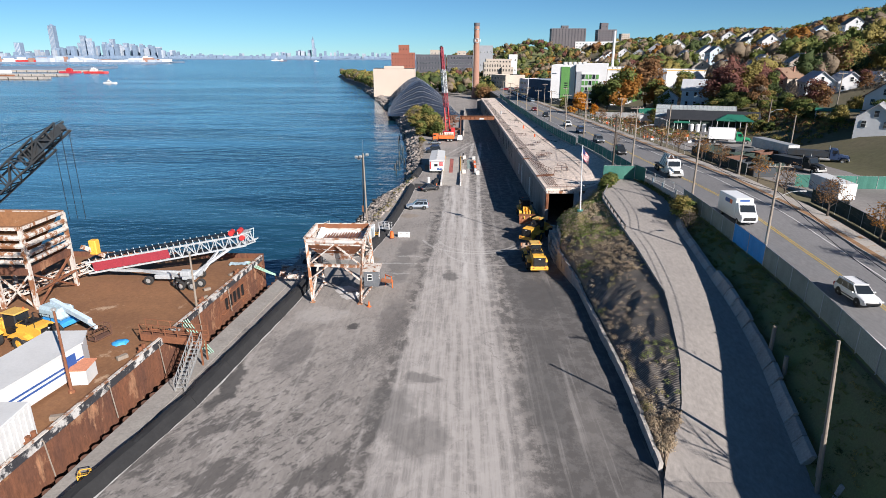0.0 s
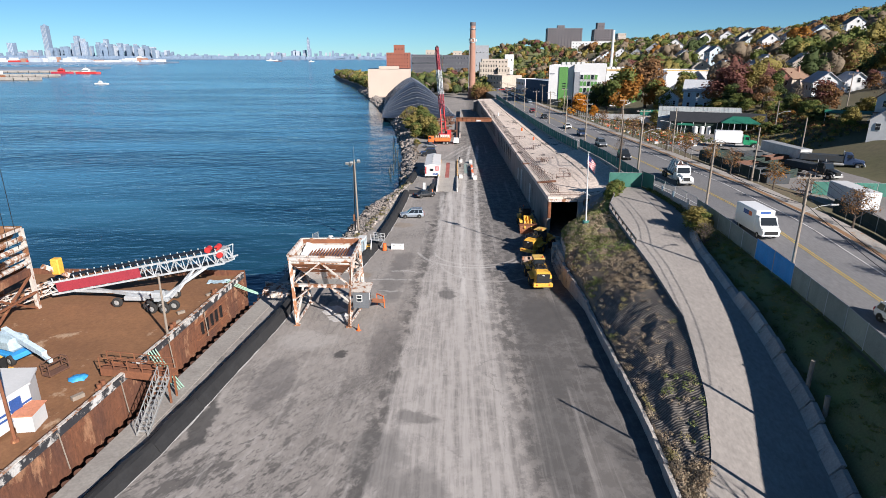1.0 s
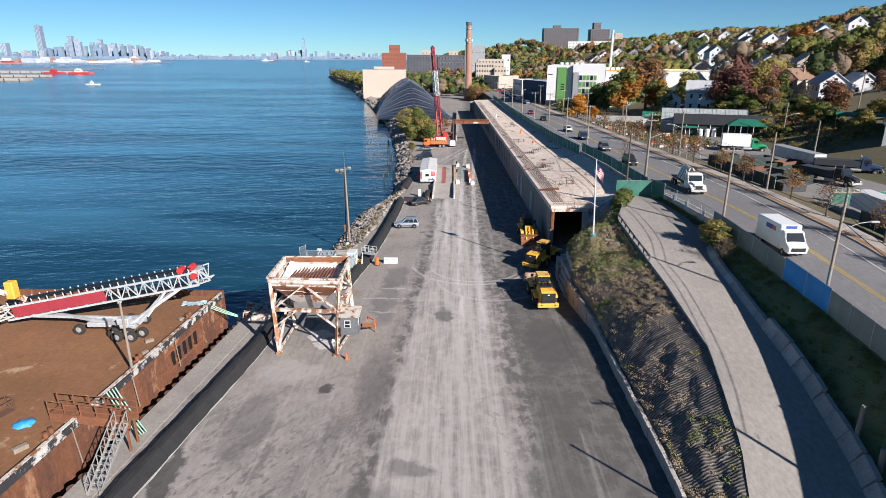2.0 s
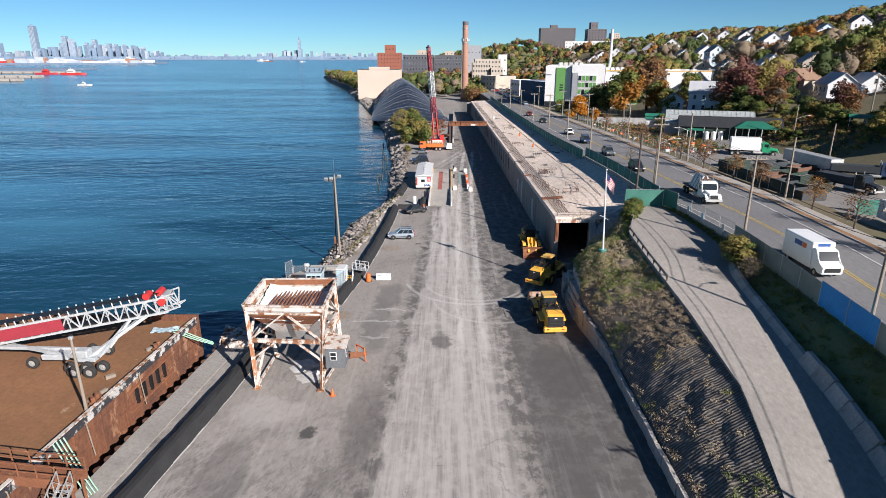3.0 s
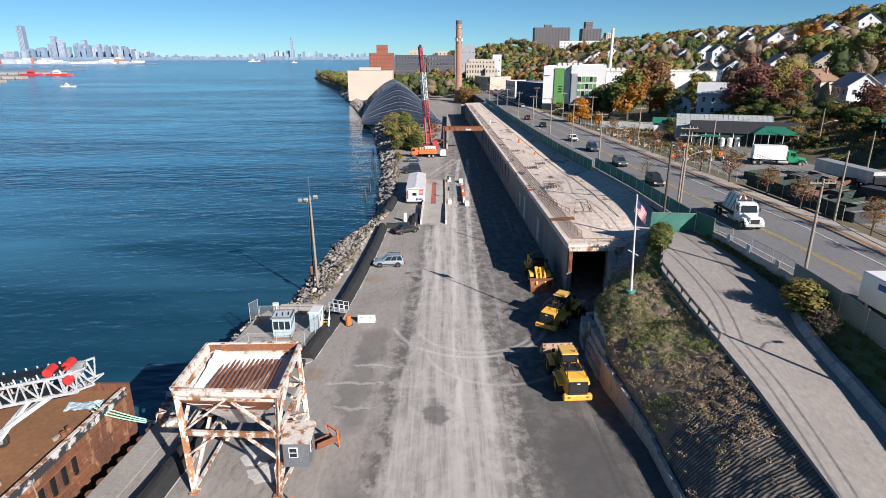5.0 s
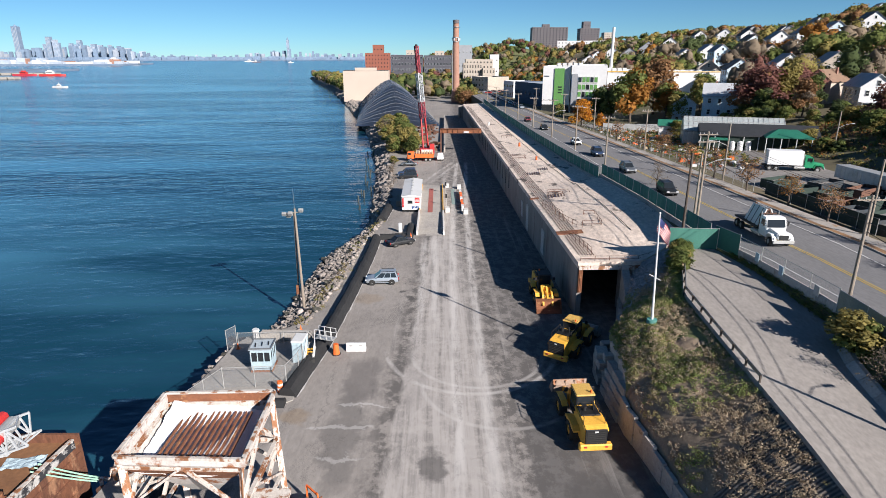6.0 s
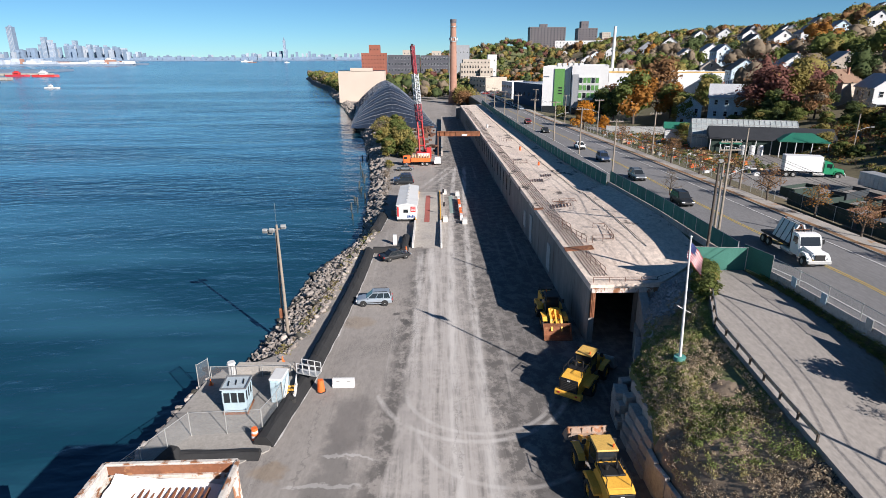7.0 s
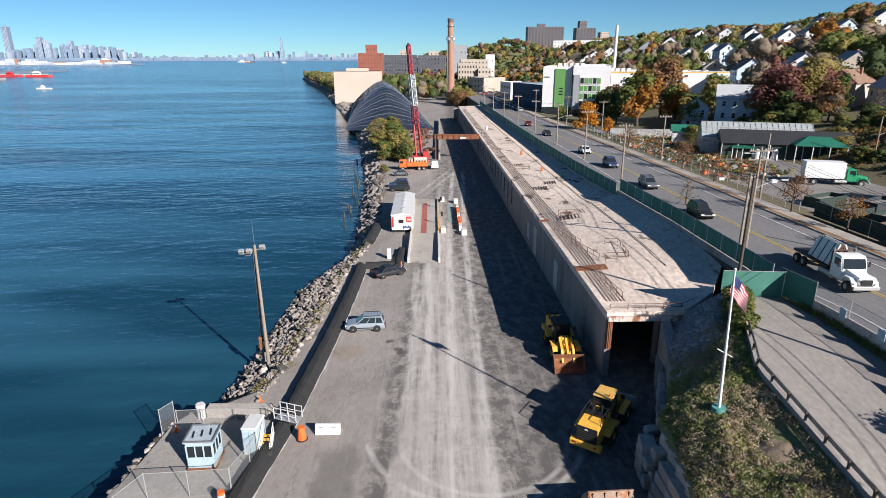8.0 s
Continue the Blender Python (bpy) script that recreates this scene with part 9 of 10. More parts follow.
def heavy_truck(x, y, z, rz, label, kind="flatbed", cab="paint_white", L=6.5):
    t = thing("truck", pose(x, y, z, 0, 0, rz), label, "truck", "trucks")
    b = bmesh.new()
    box(b, (0, -L * 0.42, 0.95), (0.9, L + 2.5, 0.3))
    part("chassis", b, "black", t)
    b = bmesh.new()
    side_prism(b, [(0.3, 0.75), (1.95, 0.75), (1.95, 1.75), (1.6, 2.75), (1.3, 2.9), (0.4, 2.9), (0.3, 2.75)], -1.12, 1.12)
    bmesh.ops.bevel(b, geom=b.edges[:], offset=0.07, segments=2, affect="EDGES")
    part("cab", b, cab, t)
    b = bmesh.new()
    solid(b, [(-0.85, 1.9, 0.9), (0.85, 1.9, 0.9), (0.68, 3.75, 0.95), (-0.68, 3.75, 0.95), (-0.85, 1.9, 1.85), (0.85, 1.9, 1.85), (0.62, 3.65, 1.55), (-0.62, 3.65, 1.55)], [(3, 2, 1, 0), (4, 5, 6, 7), (0, 1, 5, 4), (1, 2, 6, 5), (2, 3, 7, 6), (3, 0, 4, 7)])
    bmesh.ops.bevel(b, geom=b.edges[:], offset=0.08, segments=2, affect="EDGES")
    part("hood", b, cab, t)
    b = bmesh.new()
    box(b, (0, 3.77, 1.2), (1.0, 0.06, 0.55), bevel=0.02)
    part("grille", b, "black", t)
    b = bmesh.new()
    solid(b, [(-1.0, 1.965, 1.85), (1.0, 1.965, 1.85), (0.95, 1.67, 2.68), (-0.95, 1.67, 2.68), (-1.0, 1.92, 1.85), (1.0, 1.92, 1.85), (0.95, 1.63, 2.68), (-0.95, 1.63, 2.68)], [(0, 1, 2, 3), (7, 6, 5, 4), (0, 4, 5, 1), (1, 5, 6, 2), (2, 6, 7, 3), (3, 7, 4, 0)])
    part("windscreen", b, "glass", t)
    for s in (-1, 1):
        b = bmesh.new()
        box(b, (s * 1.125, 1.15, 2.3), (0.03, 0.85, 0.62))
        part("side_window", b, "glass", t)
        b = bmesh.new()
        side_prism(b, [(1.95, 0.75), (2.05, 1.2), (2.4, 1.45), (3.1, 1.45), (3.5, 1.2), (3.7, 0.8), (3.6, 0.75), (3.35, 1.1), (3.05, 1.28), (2.45, 1.28), (2.15, 1.1), (2.1, 0.75)], s * 0.72, s * 1.14)
        part("fender", b, cab, t)
        b = bmesh.new()
        box(b, (s * 0.92, 3.66, 1.05), (0.3, 0.1, 0.24), bevel=0.03)
        part("headlight", b, "lamp_clear", t)
        b = bmesh.new()
        tube(b, (s * 0.9, -1.3, 0.72), (s * 0.9, 0.5, 0.72), 0.3, 0.3, 12)
        part("fuel_tank", b, "galv", t)
        b = bmesh.new()
        tube(b, (s * 0.95, 0.18, 0.9), (s * 0.95, 0.18, 3.3), 0.07, 0.07, 8)
        part("exhaust_pipe", b, "steel", t)
        b = bmesh.new()
        box(b, (s * 1.35, 1.75, 2.2), (0.16, 0.1, 0.5), bevel=0.02)
        part("mirror", b, "black", t)
    b = bmesh.new()
    box(b, (0, 3.8, 0.72), (2.3, 0.2, 0.35), bevel=0.04)
    part("bumper", b, "galv", t)
    if kind == "flatbed":
        b = bmesh.new()
        box(b, (0, -L / 2, 1.3), (2.4, L, 0.2))
        part("bed", b, "black", t)
        for s, a in ((-0.62, 22), (0.62, -22)):
            b = bmesh.new()
            box(b, (s, -L * 0.32, 2.45), (0.16, 3.2, 2.1), ry=a, bevel=0.02)
            sl = part("slab_load", b, "white", t)
            for q in (-1.0, 0.0, 1.0):
                b = bmesh.new()
                box(b, (s * 1.16, -L * 0.32 + q, 2.45), (0.05, 0.08, 2.12), ry=a)
                part("strap", b, "boom_dark", sl)
        for q in (-1.5, 1.5):
            b = bmesh.new()
            beam(b, (-0.95, -L * 0.32 + q, 1.4), (0, -L * 0.32 + q, 3.5), 0.1)
            beam(b, (0.95, -L * 0.32 + q, 1.4), (0, -L * 0.32 + q, 3.5), 0.1)
            part("load_frame", b, "rust_dark", t)
        b = bmesh.new()
        for q in (-1.0, -0.33, 0.33, 1.0):
            beam(b, (q, 0.05, 1.4), (q, 0.05, 3.0), 0.08)
        for q in (2.2, 3.0):
            beam(b, (-1.0, 0.05, q), (1.0, 0.05, q), 0.08)
        part("headboard", b, "rust_dark", t)
    elif kind == "box":
        b = bmesh.new()
        box(b, (0, -L / 2, 2.5), (2.5, L, 2.7), bevel=0.04)
        bx = part("cargo_box", b, "paint_white", t)
        for i in range(9):
            b = bmesh.new()
            box(b, (-1.26, -0.4 - i * L / 9, 2.5), (0.03, 0.05, 2.5))
            part("box_rib", b, "white", bx)
    else:
        b = bmesh.new()
        side_prism(b, [(-L, 1.2), (0.1, 1.2), (0.1, 2.3), (-L, 2.3)], -1.2, 1.2)
        part("body", b, "boom_dark", t)
    for yy in (2.7, -L * 0.72, -L * 0.72 - 1.15):
        for s in (-0.95, 0.95):
            wheel(t, s, yy, 0.5, 0.5, 0.34, "galv", "y")
    return t


heavy_truck(38.4, 102.2, 8.87, 178, "white flatbed truck carrying tilted slabs on the street", L=5.6)
heavy_truck(69.6, 148.4, land(68, 149), -107, "white box truck with green cab in the lot", "box", "paint_green", 6.0)
heavy_truck(67.2, 112.0, land(67, 111), -160, "dark tipper truck with dark cab in the lorry yard", "tipper", "paint_dark", 6.5)
heavy_truck(76.0, 120.0, land(76, 120), -120, "dark blue tipper truck in the lorry yard", "tipper", "paint_blue", 7.0)


def trailer(x, y, rz, L, label, col="white", h=2.9, group="trailers", w=2.5):
    z = land(x, y)
    t = thing("trailer", pose(x, y, z, 0, 0, rz), label, "trailer", group)
    b = bmesh.new()
    box(b, (0, 0, 1.0 + h / 2), (w, L, h), bevel=0.05)
    bx = part("box", b, col, t)
    for i in range(int(L / 0.9)):
        for s in (-1, 1):
            b = bmesh.new()
            box(b, (s * (w / 2 + 0.01), -L / 2 + 0.5 + i * 0.9, 1.0 + h / 2), (0.05, 0.08, h * 0.92))
            part("rib", b, col, bx)
    b = bmesh.new()
    box(b, (0, 0, 0.85), (1.0, L * 0.95, 0.25))
    part("chassis", b, "black", t)
    for s in (-1, 1):
        for yy in (-L * 0.36, -L * 0.36 + 1.2):
            wheel(t, s * 1.0, yy, 0.48, 0.48, 0.3, "galv", "y")


trailer(58.6, 89.0, -3, 8.5, "long white box trailer parked below the pavement", "white", 2.4)
trailer(70.6, 130.6, 5, 13.5, "long pale grey ribbed trailer in the lorry yard", "galv", 2.1)
# skips and containers in the lorry yard
for i, (x, y, rz, L, h, c) in enumerate(((56.5, 127, -70, 6, 1.6, "green_dark"), (60.5, 124.5, -65, 6, 1.5, "green_dark"), (57.5, 119.5, -68, 6, 1.5, "rust_dark"), (62.5, 118.6, -60, 6.2, 1.7, "green_dark"), (55.0, 113.0, -72, 6, 1.5, "boom_dark"), (60.0, 111.6, -65, 6, 1.6, "green_dark"), (63.5, 131.2, -62, 6, 1.6, "boom_dark"), (66.5, 126.5, -60, 6, 1.5, "rust_dark"), (57.6, 134.0, -66, 6, 1.6, "green_dark"), (55.6, 105.5, -70, 5, 1.7, "boom_dark"))):
    t = thing("skip", pose(x, y, land(x, y), 0, 0, rz), "dark open waste skip in the lorry yard", "skip", "skips")
    b = bmesh.new()
    for c0, s in (((0, 0, 0.1), (2.3, L, 0.1)), ((-1.15, 0, h / 2 + 0.1), (0.1, L, h)), ((1.15, 0, h / 2 + 0.1), (0.1, L, h)), ((0, -L / 2, h / 2 + 0.1), (2.3, 0.1, h)), ((0, L / 2, h / 2 + 0.1), (2.3, 0.1, h))):
        box(b, c0, s)
    part("body", b, c, t)
    for k in range(5):
        b = bmesh.new()
        box(b, (-1.24, -L / 2 + 0.6 + k * (L - 1.2) / 4, h / 2 + 0.1), (0.1, 0.12, h))
        part("rib", b, c, t)
    b = bmesh.new()
    box(b, (0, 0, h * 0.7), (2.2, L - 0.2, 0.06))
    part("cover", b, "lot", t)

# ---- garden centre ----


def greenhouse():
    t = thing("greenhouse", pose(73.0, 184.2, 7.8, 0, 0, -18.5), "long glazed greenhouse with white ribs", "greenhouse")
    L, W, E, R = 22.5, 11.0, 3.6, 6.6
    b = bmesh.new()
    solid(b, [(-L / 2, -W / 2, 0), (L / 2, -W / 2, 0), (L / 2, W / 2, 0), (-L / 2, W / 2, 0), (-L / 2, -W / 2, E), (L / 2, -W / 2, E), (L / 2, W / 2, E), (-L / 2, W / 2, E), (-L / 2, 0, R), (L / 2, 0, R)],
          [(0, 1, 5, 4), (2, 3, 7, 6), (1, 2, 6, 9, 5), (3, 0, 4, 8, 7), (4, 5, 9, 8), (6, 7, 8, 9)])
    part("glazing", b, "green_glass", t)
    for i in range(21):
        x = -L / 2 + L * i / 20
        b = bmesh.new()
        beam(b, (x, -W / 2 - 0.03, E), (x, 0, R + 0.05), 0.08)
        beam(b, (x, W / 2 + 0.03, E), (x, 0, R + 0.05), 0.12)
        beam(b, (x, -W / 2 - 0.03, 0), (x, -W / 2 - 0.03, E), 0.12)
        part("rib", b, "galv", t)
    for k in (0.0, 0.33, 0.66, 1.0):
        b = bmesh.new()
        beam(b, (-L / 2, -W / 2 * (1 - k) - 0.03, E + (R - E) * k + 0.06), (L / 2, -W / 2 * (1 - k) - 0.03, E + (R - E) * k + 0.06), 0.14)
        part("purlin", b, "galv", t)


def shed_roof(name, x, y, rz, L, W, e, r, roof, label, posts=True, wall=None):
    z = land(x, y)
    t = thing(name, pose(x, y, z, 0, 0, rz), label, "shed", "garden centre sheds")
    b = bmesh.new()
    i = 0.3 if name == "pavilion" else 0.0
    v = [(-L / 2, -W / 2, e), (L / 2, -W / 2, e), (L / 2, W / 2, e), (-L / 2, W / 2, e), (-L / 2 + L * i, 0, r), (L / 2 - L * i, 0, r)]
    v += [(p[0], p[1], p[2] - 0.2) for p in v[:4]]
    solid(b, v, [(0, 1, 5, 4), (2, 3, 4, 5), (3, 0, 4), (1, 2, 5), (0, 6, 7, 1), (1, 7, 8, 2), (2, 8, 9, 3), (3, 9, 6, 0), (9, 8, 7, 6)])
    part("roof", b, roof, t)
    if wall:
        b = bmesh.new()
        box(b, (0, 0, e / 2 - 0.1), (L - 1, W - 1, e - 0.22))
        part("wall", b, wall, t)
    if posts:
        n = max(2, int(L / 3))
        for k in range(n + 1):
            for s in (-1, 1):
                b = bmesh.new()
                beam(b, (-L / 2 + 0.3 + (L - 0.6) * k / n, s * (W / 2 - 0.2), -0.3), (-L / 2 + 0.3 + (L - 0.6) * k / n, s * (W / 2 - 0.2), e - 0.1), 0.16)
                part("post", b, "white", t)


g = M["green_glass"] = mat("green_glass", (0.40, 0.43, 0.43), (0.28, 0.31, 0.31), 0.25, scale=0.3, fine=2, bump=0.1)
greenhouse()
shed_roof("shop_shed", 75.0, 176.3, -18.5, 25, 10, 3.2, 5.4, "black_roof", "low black-roofed sales shed before the greenhouse", True, "green_dark")
shed_roof("pavilion", 79.0, 170.5, -20, 9.5, 7.5, 3.2, 4.6, "green_roof", "open pavilion with dark green hipped roof")
shed_roof("pavilion", 66.3, 176.0, -18, 4.5, 4.5, 2.6, 3.6, "green_roof", "small open hut with green roof")
shed_roof("shop_shed", 64.5, 202.5, -18, 6, 4, 3.2, 4.6, "green_roof", "pale shed with green roof edge", False, "white")
shed_roof("shop_shed", 96.0, 152.0, -30, 10, 4, 2.4, 2.9, "green_roof", "low green lean-to on the hillside edge", True)
for x, y in ((68.2, 173.0), (69.8, 172.5), (71.4, 172.0)):
    t = thing("storage_tank", pose(x, y, land(x, y)), "white plastic storage tank at the sales shed", "tank", "tanks")
    b = bmesh.new()
    tube(b, (0, 0, 0), (0, 0, 2.0), 0.62, 0.62, 14)
    tube(b, (0, 0, 2.0), (0, 0, 2.25), 0.62, 0.25, 14)
    part("body", b, "white", t)
# plants and goods laid out for sale
blobs = []
for i in range(620):
    y = rnd(152, 216)
    x = lin(KERB, y) + rnd(6, 24)
    if 60 < x < 75 and 143 < y < 156:
        continue
    s = rnd(0.35, 0.9)
    blobs.append((x, y, land(x, y) + s * 0.7, s, s, s * 0.8, 26, 0.28, random.choice((0, 0, 1, 2, 1, 4, 4, 3))))
for i in range(300):
    x, y = rnd(80, 96), rnd(138, 160)
    s = rnd(0.35, 0.8)
    blobs.append((x, y, land(x, y) + s * 0.6, s, s, s * 0.8, 24, 0.28, random.choice((0, 1, 2, 2, 4))))
rs = random.Random(5)
for i in range(420):
    x, y = rs.uniform(77, 99), rs.uniform(158, 184)
    w = rs.uniform(0.4, 0.95)
    blobs.append((x, y, land(x, y) + w * 0.6, w, w, w * 0.9, 22, 0.3, rs.choice((0, 1, 2, 4, 4, 3, 4))))
tagged(new("potted_plants", leaf_mesh("potted_plants", blobs, ["leaf_green", "leaf_dark", "leaf_olive", "leaf_orange", "leaf_rust", "leaf_gold"])), "rows of autumn plants for sale in the garden centre", "plants", kind="stuff")
b = bmesh.new()
for i in range(170):
    y = rnd(150, 214)
    x = lin(KERB, y) + rnd(5.5, 20)
    s = rnd(0.3, 0.9)
    box(b, (x, y, land(x, y) + s * 0.4), (s * rnd(0.8, 2), s, s * 0.8), rz=rnd(0, 90), mi=random.choice((0, 1, 2, 3)))
tagged(part("pallet_goods", b, ["white", "galv", "wood_pale", "orange"]), "pallets and sacks stacked in the garden centre", "goods", kind="stuff")

# ---- salt pile under black tarpaulin ----


def pile_z(u, v):
    """u across -1..1, v along 0..1."""
    e = min(1, v / 0.38) ** 0.75 if v < 0.38 else 1.0
    e = min(e, ((1 - v) / 0.12) ** 0.6 if v > 0.88 else 1.0)
    k = max(0.0, 1 - abs(u) ** 1.35)
    return 14.6 * e * k ** 0.9


def pile_point(u, v):
    cx, cy, half = -16.5 - 16 * v, 296 + 146 * v, 18.5
    return (cx + half * u, cy, pile_z(u, v) + 0.25 * noise.noise((u * 9, v * 14, 0)))


t = thing("salt_pile", Matrix(), "huge salt pile covered with roped black tarpaulin", "salt pile")
b = bmesh.new()
sheet(b, [[pile_point(-1 + 2 * i / 40, j / 60) for i in range(41)] for j in range(61)])
part("tarpaulin", b, "tarp", t, shade=True)
for j in range(1, 30):
    b = bmesh.new()
    v = j / 30
    pts = [Vector(pile_point(-1 + 2 * i / 24, v)) + Vector((0, 0, 0.12)) for i in range(25)]
    pipe(b, pts, 0.11 if j in (3, 5, 7, 9) else 0.06, 4)
    part("cross_rope", b, "rope_pale" if j in (3, 5, 7, 9) else "rope_grey", t)
for i in range(1, 14):
    b = bmesh.new()
    u = -1 + 2 * i / 14
    pts = [Vector(pile_point(u, j / 24)) + Vector((0, 0, 0.12)) for j in range(1, 25)]
    pipe(b, pts, 0.06, 4)
    part("long_rope", b, "rope_grey", t)
b = bmesh.new()
for i in range(120):
    y = rnd(222, 300)
    x = rnd(-14, 0.5)
    s = rnd(0.4, 1.3)
    box(b, (x, y, s * 0.35), (s * rnd(1, 2.5), s, s * 0.8), rz=rnd(0, 180), rx=rnd(-15, 15))
tagged(part("scrap_heap", b, "rust_dark"), "dark scrap and tarpaulin heaps before the salt pile", "scrap", kind="stuff")

# ---- buildings ----
WIN = {}


def window_mesh(w, h, mat_name, frame_mat):
    key = (w, h, mat_name, frame_mat)
    if key not in WIN:
        b = bmesh.new()
        box(b, (0, 0, 0), (w, 0.16, h))
        box(b, (0, -0.09, 0), (w * 0.84, 0.05, h * 0.86), mi=1)
        box(b, (0, -0.11, 0), (w * 0.84, 0.05, h * 0.05))
        me = bpy.data.meshes.new("window")
        b.to_mesh(me)
        b.free()
        me.materials.append(M[frame_mat])
        me.materials.append(M[mat_name])
        WIN[key] = me
    return WIN[key]


def building(name, x, y, z, rz, W, D, H, wall, label, storeys=3, bays=5, side_bays=3, glass="glass", frame="white", roof="black_roof", category="building", parapet=0.8, win=(1.3, 1.5), group=""):
    """A block whose front looks along its own -y; x, y: the middle of the front's foot."""
    t = thing(name, pose(x, y, z, 0, 0, rz), label, category, group)
    b = bmesh.new()
    box(b, (0, D / 2, H / 2 - 2), (W, D, H + 4))
    part("wall", b, wall, t)
    b = bmesh.new()
    box(b, (0, D / 2, H + 0.1), (W - 0.6, D - 0.6, 0.2))
    part("roof", b, roof, t)
    b = bmesh.new()
    for c, s in (((0, 0.15, H + parapet / 2), (W, 0.3, parapet)), ((0, D - 0.15, H + parapet / 2), (W, 0.3, parapet)), ((-W / 2 + 0.15, D / 2, H + parapet / 2), (0.3, D - 0.6, parapet)), ((W / 2 - 0.15, D / 2, H + parapet / 2), (0.3, D - 0.6, parapet))):
        box(b, c, s)
    part("parapet", b, wall, t)
    me = window_mesh(*win, glass, frame)
    for s in range(storeys):
        zz = H * (s + 0.55) / storeys
        for i in range(bays):
            piece("window", me, t, pose(-W / 2 + W * (i + 0.5) / bays, -0.02, zz))
        for i in range(side_bays):
            piece("window", me, t, pose(-W / 2 - 0.02, D * (i + 0.5) / side_bays, zz, 0, 0, -90))
    return t


# chimney stack
t = thing("chimney_stack", pose(12.0, 432, -0.5), "tall round brick factory chimney with dark cap", "chimney")
b = bmesh.new()
prof = [(0, 3.1), (8, 2.75), (9, 2.35), (30, 2.05), (38, 1.95), (44, 1.85), (50.5, 1.75)]
for (z0, r0), (z1, r1) in zip(prof, prof[1:]):
    tube(b, (0, 0, z0), (0, 0, z1), r0, r1, 20)
part("shaft", b, "brick", t)
for z in (37.5, 40.0, 46.2):
    b = bmesh.new()
    tube(b, (0, 0, z), (0, 0, z + 0.5), 2.25, 2.25, 20)
    part("band", b, "steel", t)
b = bmesh.new()
tube(b, (0, 0, 48.6), (0, 0, 50.7), 1.95, 1.95, 20)
part("cap", b, "wall_brown", t)
for i in range(6):
    a = i * math.pi / 3
    b = bmesh.new()
    box(b, (2.4 * math.cos(a), 2.4 * math.sin(a), 39.2), (0.5, 0.5, 1.6), rz=math.degrees(a))
    part("antenna", b, "white", t)
b = bmesh.new()
tube(b, (-2.5, -1.2, 0), (-2.1, -1.0, 36), 0.25, 0.25, 8)
part("pipe", b, "steel", t)

# wooded ridge closing the far end of the street
RIDGE = [(-60, 0), (-30, 14), (-4, 22), (12, 25), (49, 30), (101, 42), (131, 34), (165, 26)]


def ridge_ground(x, y):
    return lin(RIDGE, x) * smooth(610, 860, y) * (1 - 0.6 * smooth(900, 1040, y)) + 1.5 * noise.noise((x * 0.03, y * 0.03, 2))


bm = bmesh.new()
sheet(bm, [[(x, y, ridge_ground(x, y) - 0.5) for x in steps(-60, 165, 9)] for y in steps(600, 1050, 15)])
setting("ground_ridge", bm, "grass", "dark grassy ridge behind the hospital", "ground", True)

# blank cream gable wall beside the pile
t = thing("warehouse", pose(-48.2, 450, -0.5), "old warehouse with a blank cream stepped wall", "building")
b = bmesh.new()
box(b, (0, 6, 9.8), (30.4, 12, 20.2))
part("wall", b, "cream", t)
b = bmesh.new()
box(b, (0.2, 0.6, 20.8), (14.6, 1.2, 2.2))
part("stepped_top", b, "cream", t)
b = bmesh.new()
box(b, (0, 6, 20.0), (29.4, 11, 0.3))
part("roof", b, "black_roof", t)
b = bmesh.new()
box(b, (-15.3, 5, 8), (0.2, 2.0, 12))
part("buttress", b, "cream", t)

building("brick_block", -75, 800, 0, 0, 29, 30, 31.5, "wall_red", "tall red brick waterfront block", 7, 8, 4, frame="wall_red", win=(1.2, 1.6))
t = building("brick_block", -74, 806, 31, 0, 13, 14, 10, "wall_red", "red brick tower top", 1, 3, 2, frame="wall_red")
building("long_block", -33, 700, 0, 0, 34, 16, 29, "wall_dark", "long dark glazed block far behind the trees", 5, 10, 1, frame="wall_slate", win=(2.0, 2.6))
building("long_block", 0, 702, 0, 0, 30, 16, 28.5, "wall_dark", "long dark glazed block behind the chimney", 5, 9, 1, frame="wall_slate", win=(2.0, 2.6))
building("roof_house", -28, 704, 28, 0, 12, 8, 6, "wall_tan", "pale plant room on the dark block", 1, 3, 1, frame="white")
building("roof_house", 2, 706, 28, 0, 10, 8, 5, "wall_tan", "pale plant room on the second dark block", 1, 2, 1, frame="white")
building("hospital", 30, 560, 1, 0, 16, 20, 21.0, "wall_tan", "pale stone hospital block with tall windows", 5, 7, 4, frame="wall_tan", win=(1.2, 2.2))
building("hospital", 43.5, 556, 1, 0, 10.5, 14, 17, "wall_tan", "lower pale hospital wing", 4, 4, 3, frame="wall_tan", win=(1.2, 2.0))
building("hospital", 37, 585, 1, 0, 24, 20, 24, "wall_tan", "tall pale hospital wing behind", 6, 8, 3, frame="wall_tan")
building("hospital", 51, 590, 1, 0, 8, 10, 28, "white", "pale stair tower of the hospital", 3, 2, 2, frame="white")
building("school_hall", 28, 720, 10, 0, 20, 20, 29, "wall_slate", "grey gabled hall on the ridge", 2, 5, 3)
building("apartment_tower", 155, 900, 35, 0, 49, 20, 30, "wall_brown", "dark brick apartment slab on the ridge", 11, 11, 3, frame="wall_brown", win=(1.8, 1.5))
building("roof_house", 150, 905, 65, 0, 10, 8, 4, "wall_brown", "lift house on the apartment slab", 1, 2, 1, frame="wall_brown")
